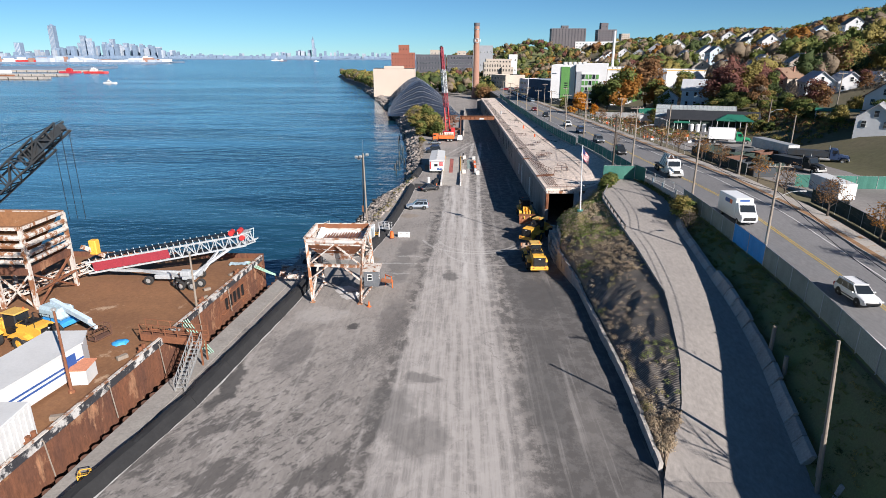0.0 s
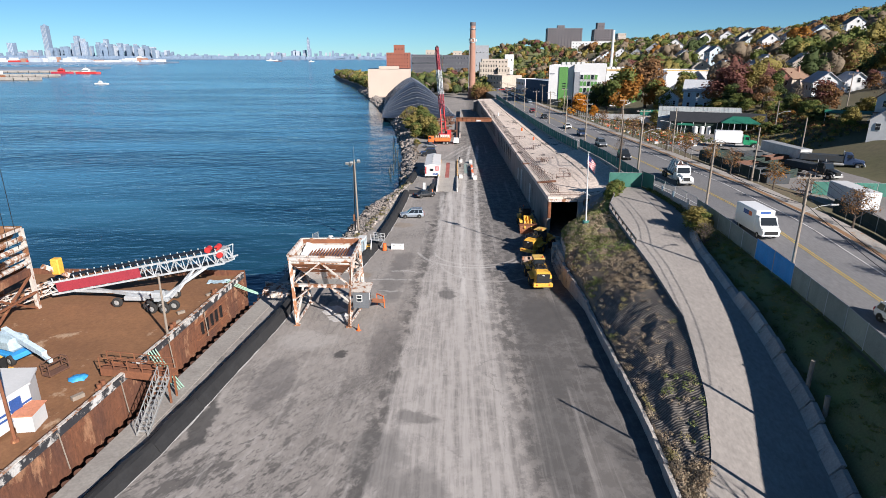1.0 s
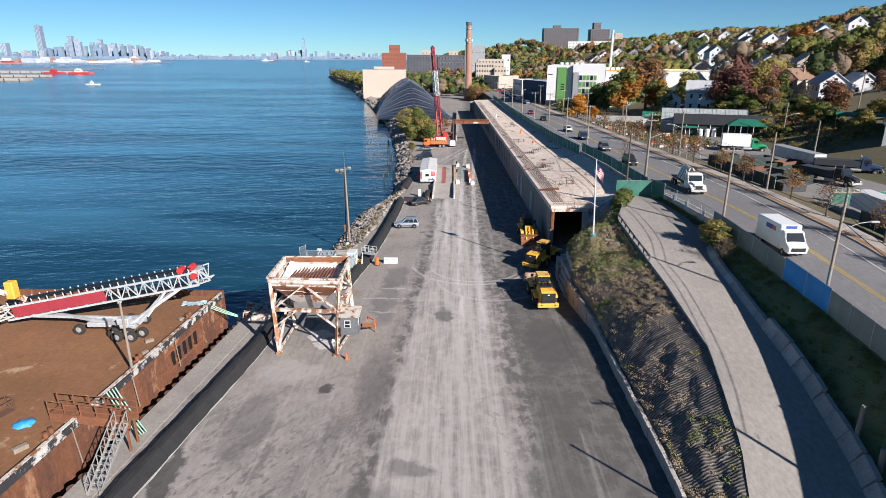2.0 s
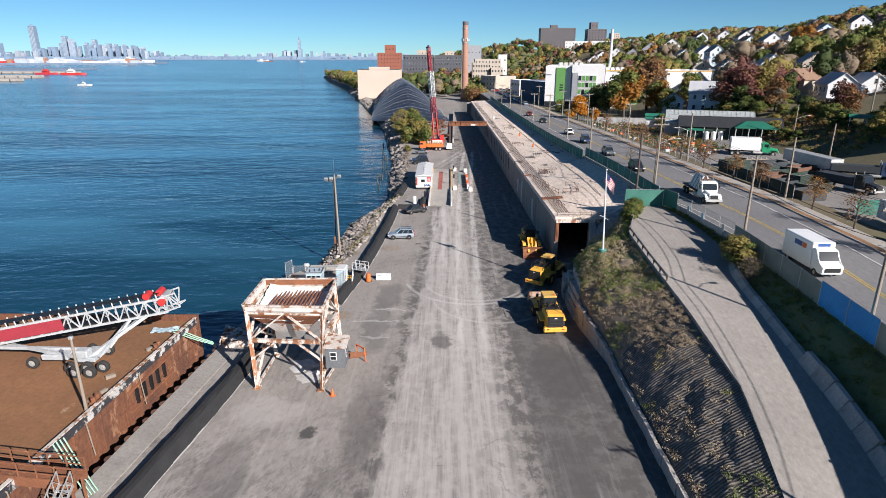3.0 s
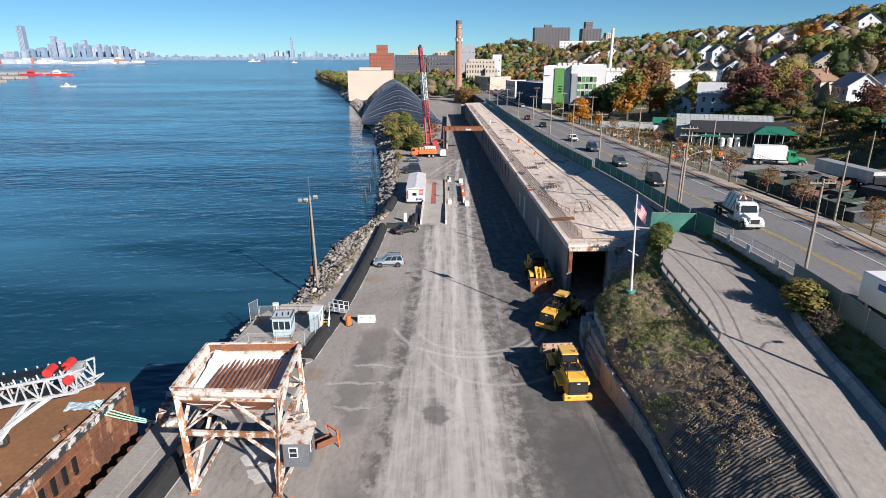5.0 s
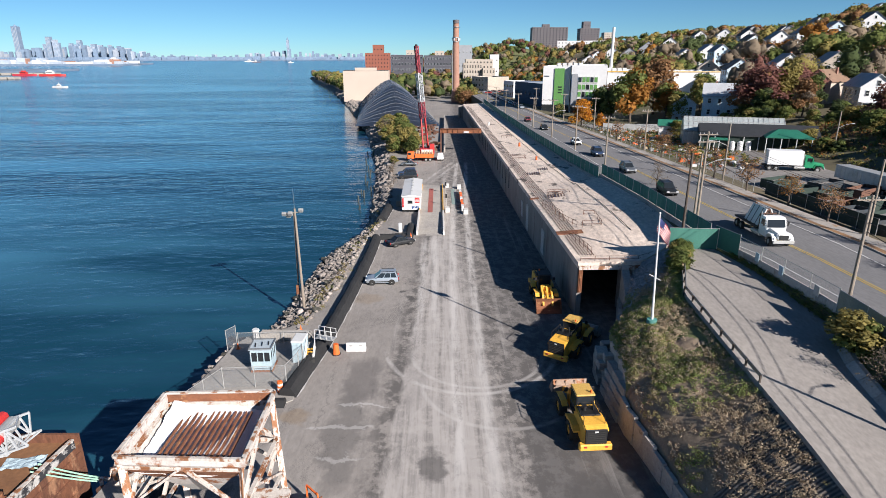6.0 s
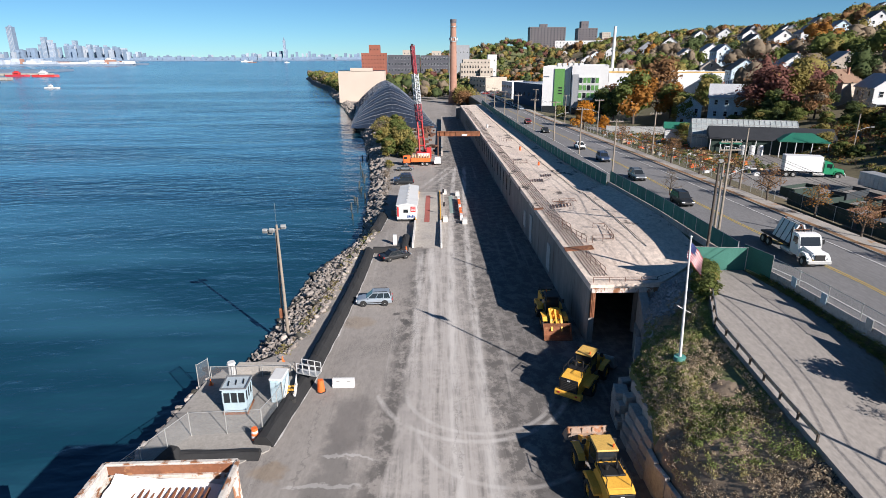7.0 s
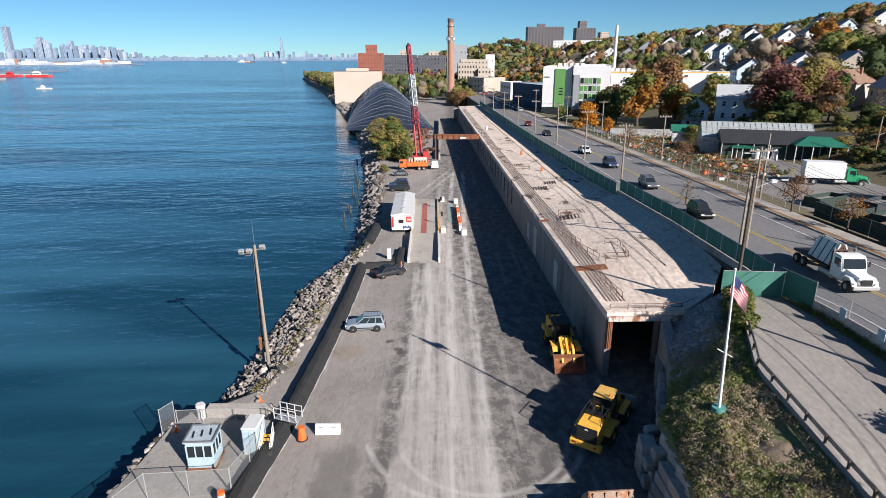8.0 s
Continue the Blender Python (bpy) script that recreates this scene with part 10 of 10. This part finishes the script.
building("apartment_tower", 210, 900, 37, 0, 26.5, 20, 26.5, "wall_brown", "dark brick apartment tower on the ridge", 9, 6, 3, frame="wall_brown", win=(1.8, 1.5))
building("roof_house", 206.5, 905, 63.5, 0, 10, 12, 9, "wall_brown", "brown lift tower on the apartment tower", 1, 2, 1, frame="wall_brown")
building("apartment_tower", 244, 930, 38, 0, 12, 16, 21, "wall_tan", "small pale apartment block on the ridge", 7, 4, 3)
building("low_block", 190, 840, 34, -10, 70, 20, 12, "wall_white", "long pale institutional block on the ridge", 3, 16, 3)
# new school with green strips
t = building("school", 50.4, 294, 5.5, -14, 11.4, 32, 18.3, "wall_white", "large white modern school block with green strip", 0, 0, 0, roof="galv")
b = bmesh.new()
box(b, (1.1, -0.2, 10.9), (4.0, 0.4, 14.8))
st = part("cladding_strip", b, "panel_green", t, "tall green cladding strip")
for i in range(3):
    b = bmesh.new()
    box(b, (1.6, -0.43, 8.6 + 1.1 * i), (1.5, 0.06, 0.5))
    part("slot_window", b, "glass", st)
b = bmesh.new()
box(b, (0, -0.1, 1.9), (11.0, 0.3, 3.4))
part("undercroft_glazing", b, "glass", t)
b = bmesh.new()
box(b, (-4.2, -0.08, 15.2), (2.2, 0.12, 0.35))
part("sign_bar", b, "wall_store", t)
t = building("school", 62.6, 288.6, 5.5, -14, 14.2, 34, 18.8, "wall_white", "white modern school wing with green glazed grid", 0, 0, 0, roof="galv")
b = bmesh.new()
box(b, (-5.6, -0.1, 9.2), (2.3, 0.3, 14.0))
part("glazed_bay", b, "wall_slate", t, "grey glazed bay")
for s in range(4):
    for i in range(5):
        b = bmesh.new()
        box(b, (-3.5 + i * 1.6, -0.12, 5.2 + s * 2.9), (1.5, 0.24, 2.7))
        w = part("window", b, "white", t)
        b = bmesh.new()
        box(b, (-3.5 + i * 1.6, -0.26, 5.2 + s * 2.9), (1.25, 0.08, 2.0))
        part("pane", b, "panel_green" if (i * 2 + s) % 3 else "glass", w)
b = bmesh.new()
box(b, (0, -0.1, 1.7), (13.6, 0.3, 2.8))
part("undercroft_glazing", b, "glass", t)
t = building("school", 78.2, 287.0, 5.5, -14, 16.4, 30, 16.6, "wall_white", "plain white school wing with yellow roof edge", 0, 0, 0, roof="galv")
b = bmesh.new()
box(b, (0, -0.06, 17.1), (16.5, 0.16, 0.5))
part("roof_edge", b, "yellow_pale", t)
b = bmesh.new()
box(b, (6.2, -0.2, 9.0), (4.0, 0.4, 16.5))
part("cladding_strip", b, "panel_green", t, "green cladding strip")
for x, y, zz, n in ((58, 299, 24.4, 5), (76, 304, 22.2, 6)):
    t = thing("roof_plant", pose(x, y, zz - 0.1, 0, 0, 0), "row of pale plant units on the school roof", "plant unit", "roof plant")
    for i in range(n):
        b = bmesh.new()
        box(b, (i * 2.3 - 6, 0, 0.8), (1.7, 1.7, 1.7), bevel=0.1)
        part("unit", b, "galv", t)
t = thing("white_mast", pose(77, 309, 6), "tall white monopole mast behind the school", "mast")
b = bmesh.new()
tube(b, (0, 0, 0), (0, 0, 34.5), 0.75, 0.6, 14)
part("pole", b, "white", t)
t = building("hall", 112, 300, 11, -6, 20.5, 26, 10.6, "wall_white", "big plain white hall with a yellow edge", 0, 0, 0, roof="galv")
b = bmesh.new()
box(b, (0, -0.06, 11.1), (20.6, 0.16, 0.4))
part("roof_edge", b, "yellow_pale", t)
building("store", 45.5, 342, 5.8, -72, 30, 24, 9.5, "wall_store", "long grey flat-roofed store by the street", 1, 6, 3, frame="wall_store", roof="roof_blue")
building("store", 43, 405, 4.6, -75, 16, 14, 9, "wall_white", "white flat-roofed store by the street", 2, 6, 3)
building("store", 30, 470, 4, -60, 20, 18, 10, "wall_tan", "pale brick building at the street bend", 3, 5, 3)


def house(x, y, rz, W, D, H, wall, roof, label, z=None, storeys=2, porch=True):
    z = land(x, y) if z is None else z
    t = thing("house", pose(x, y, z, 0, 0, rz), label, "house", "hill houses")
    r = H + W * 0.38
    b = bmesh.new()
    solid(b, [(-W / 2, -D / 2, -3), (W / 2, -D / 2, -3), (W / 2, D / 2, -3), (-W / 2, D / 2, -3), (-W / 2, -D / 2, H), (W / 2, -D / 2, H), (W / 2, D / 2, H), (-W / 2, D / 2, H), (0, -D / 2, r), (0, D / 2, r)],
          [(0, 1, 5, 8, 4), (1, 2, 6, 5), (2, 3, 7, 9, 6), (3, 0, 4, 7)])
    part("wall", b, wall, t)
    b = bmesh.new()
    o = 0.45
    for s in (-1, 1):
        e = Vector((s * (W / 2 + o), 0, H - o * 0.76))
        solid(b, [(e.x, -D / 2 - o, e.z), (e.x, D / 2 + o, e.z), (0, D / 2 + o, r + 0.02), (0, -D / 2 - o, r + 0.02), (e.x, -D / 2 - o, e.z + 0.2), (e.x, D / 2 + o, e.z + 0.2), (0, D / 2 + o, r + 0.24), (0, -D / 2 - o, r + 0.24)], [(0, 1, 2, 3), (7, 6, 5, 4), (0, 4, 5, 1), (1, 5, 6, 2), (3, 2, 6, 7), (0, 3, 7, 4)])
    bmesh.ops.recalc_face_normals(b, faces=b.faces)
    rf = part("roof", b, roof, t)
    b = bmesh.new()
    box(b, (W * 0.2, D * 0.15, r - 0.3), (0.6, 0.6, 2.0))
    part("chimney", b, "brick", rf)
    me = window_mesh(0.95, 1.5, "glass", "white")
    for s in range(storeys):
        zz = H * (s + 0.55) / storeys
        for k in (-0.28, 0.28):
            piece("window", me, t, pose(W * k, -D / 2 - 0.02, zz))
        for k in (-0.3, 0.0, 0.3):
            piece("window", me, t, pose(-W / 2 - 0.02, D * k, zz, 0, 0, -90))
    piece("window", me, t, pose(0, -D / 2 - 0.02, H + W * 0.12))
    if porch:
        b = bmesh.new()
        box(b, (0, -D / 2 - 1.0, H * 0.45), (W * 0.95, 2.0, 0.18))
        part("porch_roof", b, roof, t)
        for k in (-0.45, -0.15, 0.15, 0.45):
            b = bmesh.new()
            beam(b, (W * k, -D / 2 - 1.8, -1), (W * k, -D / 2 - 1.8, H * 0.45), 0.18)
            part("porch_post", b, "white", t)
    return t


HOUSES = [(89.0, 227, 66, 9.0, 9.5, 6.6, "wall_blue", "shingle_pale", "pale blue gabled house with grey roof", land(89, 227) - 1.6), (82.5, 238, -20, 7.0, 9, 6.5, "wall_blue", "shingle_pale", "grey-blue gabled house with steep roof", land(82.5, 238) - 1.6),
          (119.5, 205, -14, 8.2, 12, 7.4, "wall_white", "shingle_pale", "white row house with gable and porch", 13.4), (127.9, 203.5, -14, 8.2, 12, 7.4, "wall_white", "shingle_pale", "white row house with gable and porch", 13.4), (136.3, 202, -14, 8.2, 12, 7.4, "wall_white", "shingle_pale", "white row house with gable and porch", 13.4), (116.5, 219, -60, 8, 10, 7.2, "wall_tan", "shingle_brown", "tan house with brown roof behind the row", 14.5),
          (102, 143, -50, 8, 9, 6.0, "wall_white", "shingle_brown", "white house with brown gabled roof"), (92.5, 132, -38, 7, 10, 3.0, "wall_white", "shingle_grey", "low white garage with grey roof", None, 1, False), (106, 130, -55, 9, 10, 6.0, "wall_blue", "shingle_brown", "pale blue house on the hill"),
          (159, 333, -12, 9, 9, 6, "wall_tan", "shingle_brown", "cream house with brown gable"), (166, 326, -12, 9, 9, 6, "wall_white", "shingle_brown", "white house with brown gable"), (180, 366, -12, 10, 12, 7, "wall_white", "shingle_grey", "white double house high on the hill"), (190, 360, -12, 10, 12, 7, "wall_white", "shingle_grey", "white house with porch high on the hill"),
          (200, 352, -14, 10, 12, 7, "wall_blue", "shingle_grey", "grey-blue house on the hill"), (216, 350, -14, 10, 12, 7, "wall_white", "shingle", "white house with dark roof"), (144, 398, -8, 11, 12, 7, "wall_white", "shingle_grey", "long white house on the hill"), (155, 392, -8, 11, 12, 7, "wall_white", "shingle_grey", "white gabled house on the hill"),
          (176, 508, -15, 12, 12, 8, "wall_white", "shingle", "white house with dark roof"), (162, 514, -15, 14, 12, 8, "wall_slate", "shingle", "grey house with dark roof"), (150, 520, -15, 14, 12, 8, "wall_slate", "shingle", "grey terrace house on the hill"), (130, 566, -10, 12, 12, 7, "wall_white", "shingle_grey", "white house among the trees"), (118, 572, -10, 12, 12, 7, "wall_tan", "shingle_brown", "tan house among the trees"),
          (137, 250, -14, 9, 10, 7, "wall_tan", "shingle_grey", "tan house behind the row"), (131, 268, -12, 9, 10, 7, "wall_white", "shingle_grey", "white house between trees"), (122, 286, -12, 10, 10, 7, "wall_blue", "shingle", "blue-grey house between trees")]
for h in HOUSES:
    house(*h)
EXTRA = []
for i in range(30):
    x, y = rnd(125, 320), rnd(230, 600)
    if x > 60 + 0.75 * y or land(x, y) + 13 > ridge_top(x, y) or any(math.hypot(x - h[0], y - h[1]) < 16 for h in HOUSES + EXTRA):
        continue
    EXTRA.append((x, y, rnd(-22, 4), rnd(8, 11), rnd(9, 12), rnd(5.5, 7.5), random.choice(("wall_white", "wall_white", "wall_tan", "wall_blue", "wall_slate")), random.choice(("shingle", "shingle_grey", "shingle_grey", "shingle_brown")), "gabled house half hidden among hillside trees"))
for h in EXTRA:
    house(*h, porch=False)

# ---- hillside woods ----
SPOTS_H = [(h[0], h[1]) for h in HOUSES + EXTRA]


def woods():
    blobs, trunks = [], bmesh.new()
    n = 0
    tries = 0
    while n < 1450 and tries < 30000:
        tries += 1
        y = rnd(140, 1000)
        x = rnd(96, 100 + 0.86 * y)
        if (x < 118 and y < 215) or (x < 150 and y < 198):
            continue
        if any(-7 < ((a - x) * a + (b - y) * (b - 30)) / math.hypot(a, b - 30) < 22 and abs((a - x) * (b - 30) - (b - y) * a) / math.hypot(a, b - 30) < 6.0 for a, b in SPOTS_H):
            continue
        if x < 135 and 255 < y < 335:
            continue
        d = math.hypot(x, y - 25)
        z = land(x, y)
        h = min(rnd(8, 17), ridge_top(x, y) + rnd(-8, -0.5) + 3.0 * noise.noise((x * 0.03, y * 0.03, 8)) - z)
        if h < 4:
            continue
        n += 1
        r = rnd(3.6, 6.2) * (0.55 + h / 28) * (1 + d / 2500)
        g = noise.noise((x * 0.02, y * 0.02, 4)) + rnd(-0.5, 0.5)
        mi = 0 if g > 0.34 else 2 if g > 0.04 else 7 if g > -0.20 else 1 if g > -0.36 else 6 if g > -0.56 else 5 if g > -0.68 else 3
        near = 0 if d < 260 else 1 if d < 450 else 2
        nl, ls = ((200, 0.62), (90, 0.85), (36, 1.2))[near]
        thin = 0.45 if mi == 7 else 1.0
        for j in range(4 if near < 2 else 3):
            a = j * 1.9 + rnd(-0.5, 0.5)
            q = (0.0 if j == 0 else rnd(0.4, 0.72)) * r
            f = rnd(0.5, 0.68) if j else 0.72
            blobs.append((x + q * math.cos(a), y + q * math.sin(a), z + h * f, r * rnd(0.5, 0.7), r * rnd(0.5, 0.7), h * rnd(0.2, 0.3), nl * thin, ls * (0.8 if mi == 7 else 1), mi))
        if d < 480:
            tube(trunks, (x, y, z - 0.5), (x, y, z + h * 0.6), 0.24, 0.1, 5)
    ob = new("hill_woods", leaf_mesh("hill_woods", blobs, LEAVES, True))
    tagged(ob, "autumn woods in green, gold and rust covering the hillside", "woods", kind="stuff")
    tr = part("hill_trunks", trunks, "bark")
    tagged(tr, "bare trunks of the hillside woods", "trunks", kind="stuff")


woods()


def low_woods(name, n, spot, label):
    blobs = []
    for i in range(n):
        x, y, z, h, mi = spot()
        r = h * rnd(0.32, 0.48)
        for j in range(3):
            blobs.append((x + rnd(-.4, .4) * r, y + rnd(-.4, .4) * r, z + h * rnd(0.35, 0.7), r * 0.75, r * 0.75, h * 0.28, 20, 0.95, mi))
    tagged(new(name, leaf_mesh(name, blobs, LEAVES, True)), label, "woods", kind="stuff")


def point_spot():
    y = rnd(468, 930)
    x = lin(QUAY, y) + rnd(2, 45) * rnd(0.2, 1)
    return x, y, -0.3, rnd(6, 12), random.choice((0, 2, 2, 0, 7, 2))


low_woods("shore_woods", 420, point_spot, "yellow-green woods on the low point beyond the warehouse")


def centre_spot():
    y = rnd(462, 690)
    x = rnd(-40, 32)
    if abs(x - 12) < 7 and y < 440:
        return centre_spot()
    return x, y, -0.3, rnd(8, 15), random.choice((0, 1, 2, 1, 7, 0))


low_woods("valley_woods", 330, centre_spot, "dark green woods between the pile and the hospital")


def belt_spot():
    y = rnd(440, 780)
    x = rnd(58, 110)
    return x, y, land(x, y), rnd(8, 14), random.choice((0, 1, 2, 6, 3, 7))


def ridge_spot():
    x, y = rnd(-50, 150), rnd(640, 890)
    if abs(x - 28) < 16 and 690 < y < 735:
        return ridge_spot()
    return x, y, ridge_ground(x, y), rnd(8, 13), random.choice((0, 1, 2, 2, 0, 7, 1, 5, 6, 0))


low_woods("ridge_woods", 430, ridge_spot, "mixed autumn trees covering the far ridge")
low_woods("street_woods", 260, belt_spot, "mixed autumn trees beside the far street")
for x, y, h, k in ((20.5, 418, 13, "olive"), (16, 424, 11, "olive"), (24, 428, 11, "olive"), (17.5, 412, 9, "rust")):
    blobs = []
    for j in range(9):
        blobs.append((rnd(-3, 3), rnd(-3, 3), h * rnd(0.3, 0.8), 3.0, 3.0, 2.6, 190, 0.6, 0))
    t = thing("tree", pose(x, y, -0.2), "yellow-green tree beside the chimney", "tree")
    ob = new("crown", leaf_mesh("crown", blobs, ["leaf_" + k]))
    ob.parent = t
    b = bmesh.new()
    tube(b, (0, 0, -0.5), (0, 0, h * 0.6), 0.35, 0.15, 7)
    part("trunk", b, "bark", t)

# parked cars far up the street
COLS = ("paint_white", "paint_dark", "paint_silver", "paint_grey", "paint_red", "paint_blue")


def far_car(x, y, z, rz):
    c = random.choice(COLS)
    t = thing("car", pose(x, y, z, 0, 0, rz), "parked car in the distance beside the street", "car", "distant parked cars")
    b = bmesh.new()
    box(b, (0, 0, 0.65), (1.8, 4.5, 0.75), bevel=0.12)
    part("body", b, c, t)
    b = bmesh.new()
    side_prism(b, [(-1.7, 1.0), (1.1, 1.0), (0.5, 1.5), (-1.3, 1.5)], -0.75, 0.75)
    part("cabin", b, "glass", t)
    b = bmesh.new()
    box(b, (0, -0.4, 1.52), (1.3, 1.7, 0.05))
    part("roof", b, c, t)
    for s in (-0.8, 0.8):
        for q in (-1.4, 1.4):
            b = bmesh.new()
            tube(b, (s - 0.1, q, 0.33), (s + 0.1, q, 0.33), 0.33, 0.33, 10)
            part("wheel", b, "rubber", t)


for i in range(24):
    y = 300 + i * 4.6
    far_car(lin(KERB, y) - 1.1 + rnd(-.1, .1), y, road_z(y) + 0.02, rnd(-3, 3))
for i in range(16):
    x, y = 33 + (i % 4) * 4.5, 432 + (i // 4) * 6
    far_car(x, y, road_z(y) + 0.1, 90 + rnd(-5, 5))

# ---- harbour, boats and skyline ----


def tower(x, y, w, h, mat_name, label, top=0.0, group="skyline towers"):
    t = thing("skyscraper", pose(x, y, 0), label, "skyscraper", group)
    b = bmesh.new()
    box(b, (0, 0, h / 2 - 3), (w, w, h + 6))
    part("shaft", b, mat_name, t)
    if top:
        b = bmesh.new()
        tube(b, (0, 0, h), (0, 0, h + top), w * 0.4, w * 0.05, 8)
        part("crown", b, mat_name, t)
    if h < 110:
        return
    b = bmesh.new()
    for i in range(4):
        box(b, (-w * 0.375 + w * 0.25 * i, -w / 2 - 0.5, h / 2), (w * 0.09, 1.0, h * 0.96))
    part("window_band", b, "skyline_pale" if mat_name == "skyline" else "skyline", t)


# towers and low roofs get their haze from the bluish skyline materials
tower(-3195, 4800, 42, 245, "skyline", "very tall glass skyscraper across the harbour, haze blue in its colour", 14)
tower(-2960, 4800, 34, 172, "skyline", "tall slim glass skyscraper across the harbour, haze blue in its colour")
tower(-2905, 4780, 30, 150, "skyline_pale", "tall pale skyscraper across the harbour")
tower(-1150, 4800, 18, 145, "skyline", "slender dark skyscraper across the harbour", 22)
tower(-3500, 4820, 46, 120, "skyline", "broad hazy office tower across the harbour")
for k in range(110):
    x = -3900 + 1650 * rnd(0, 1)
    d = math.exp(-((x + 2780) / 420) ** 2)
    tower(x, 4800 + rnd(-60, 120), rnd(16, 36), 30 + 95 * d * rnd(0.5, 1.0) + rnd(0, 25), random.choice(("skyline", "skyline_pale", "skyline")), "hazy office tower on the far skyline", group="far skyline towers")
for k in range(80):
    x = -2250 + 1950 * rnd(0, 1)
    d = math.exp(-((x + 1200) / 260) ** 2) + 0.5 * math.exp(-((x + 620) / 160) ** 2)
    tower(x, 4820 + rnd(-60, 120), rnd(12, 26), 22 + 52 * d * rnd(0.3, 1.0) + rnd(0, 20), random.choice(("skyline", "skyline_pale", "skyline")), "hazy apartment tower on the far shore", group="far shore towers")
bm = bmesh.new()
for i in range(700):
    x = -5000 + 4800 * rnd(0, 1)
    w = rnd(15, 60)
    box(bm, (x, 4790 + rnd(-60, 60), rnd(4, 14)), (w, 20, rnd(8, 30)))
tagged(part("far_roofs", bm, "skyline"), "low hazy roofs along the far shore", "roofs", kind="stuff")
bm = bmesh.new()
for i in range(330):
    x = -3100 + 1930 * rnd(0, 1)
    tall = rnd(5, 10) + (rnd(4, 14) if random.random() < 0.3 else 0)
    box(bm, (x, 2310 + rnd(0, 160), 2.5 + tall / 2), (rnd(8, 50), 16, tall), mi=random.choice((0, 0, 1, 2, 0, 1)))
tagged(part("pier_sheds", bm, ["wall_white", "skyline_pale", "brick"]), "pale sheds and stacked goods on the far pier", "sheds", kind="stuff")
t = thing("pier_ship", pose(-1660, 2320, WATER), "red and white ship moored at the far pier", "ship")
b = bmesh.new()
box(b, (0, 0, 6), (90, 16, 12))
part("hull", b, "red", t)
b = bmesh.new()
box(b, (-25, 0, 16), (26, 14, 12))
part("deckhouse", b, "white", t)
# nearer piers with ferries on the left
for x, y, L, w, lab in ((-760, 930, 300, 14, "long low concrete pier reaching into the harbour"), (-900, 1150, 430, 14, "second long low pier in the harbour"), (-700, 800, 300, 12, "low breakwater in the harbour")):
    t = thing("pier", pose(x, y, 0), lab, "pier", "harbour piers")
    b = bmesh.new()
    box(b, (0, 0, -0.6), (L, w, 3.4))
    part("deck", b, "concrete", t)
    for i in range(int(L / 20)):
        b = bmesh.new()
        box(b, (-L / 2 + 10 + 20 * i, -w / 2 - 0.3, -1.2), (1.0, 0.8, 3.4))
        part("support_post", b, "dark_rock", t)


def ship(x, y, rz, L, label, hull="red", house_at=0.3, up="white"):
    t = thing("ship", pose(x, y, WATER, 0, 0, rz), label, "ship", "moored ships")
    w, h = L * 0.16, L * 0.07
    b = bmesh.new()
    o = [(-L / 2, -w / 2), (L * 0.35, -w / 2), (L / 2, 0), (L * 0.35, w / 2), (-L / 2, w / 2)]
    prism(b, o, -1, h)
    part("hull", b, hull, t)
    b = bmesh.new()
    box(b, (-L * house_at, 0, h + L * 0.05), (L * 0.28, w * 0.8, L * 0.1), bevel=0.3)
    box(b, (-L * house_at, 0, h + L * 0.12), (L * 0.16, w * 0.6, L * 0.05), bevel=0.2)
    d = part("deckhouse", b, up, t)
    b = bmesh.new()
    box(b, (-L * house_at, -w * 0.41, h + L * 0.06), (L * 0.24, 0.2, L * 0.02))
    part("window_band", b, "glass", d)
    b = bmesh.new()
    tube(b, (-L * house_at, 0, h + L * 0.13), (-L * house_at, 0, h + L * 0.26), 0.25, 0.1, 6)
    part("mast", b, "white", t)


ship(-655, 1085, 0, 44, "red and white offshore vessel at the pier", "red", 0.1)
ship(-712, 1100, 0, 40, "red-hulled tug with tall red house at the pier", "flag_red", 0.05, "red")
ship(-800, 1010, 0, 90, "white harbour ferry with blue-green stripe at the pier", "white", 0.1)
ship(-690, 900, 0, 42, "rusty work barge with white house at the pier", "rust", 0.2)
ship(-404, 693, -5, 17, "small white and black harbour tug under way", "white", 0.1)
ship(-1064, 3537, 10, 60, "distant small white boat on the harbour", "white", 0.1)
ship(-960, 3300, 0, 45, "distant small ship on the harbour", "rust", 0.1)
ship(-730, 3100, 40, 30, "distant white sailing boat on the harbour", "white", 0.1)
ship(-1724, 3400, 0, 120, "distant rusty anchored barge on the harbour", "rust", 0.3)
t = thing("pier_gantry", pose(-790, 930, 1, 0, 0, 0), "pale ferry gantry tower on the pier", "gantry")
for s in (-6, 6):
    b = bmesh.new()
    beam(b, (s, 0, 0), (s, 0, 17), 2.4)
    part("tower_leg", b, "wall_tan", t)
b = bmesh.new()
beam(b, (-7, 0, 15), (7, 0, 15), 2.0, 3.0)
part("cross_beam", b, "wall_tan", t)
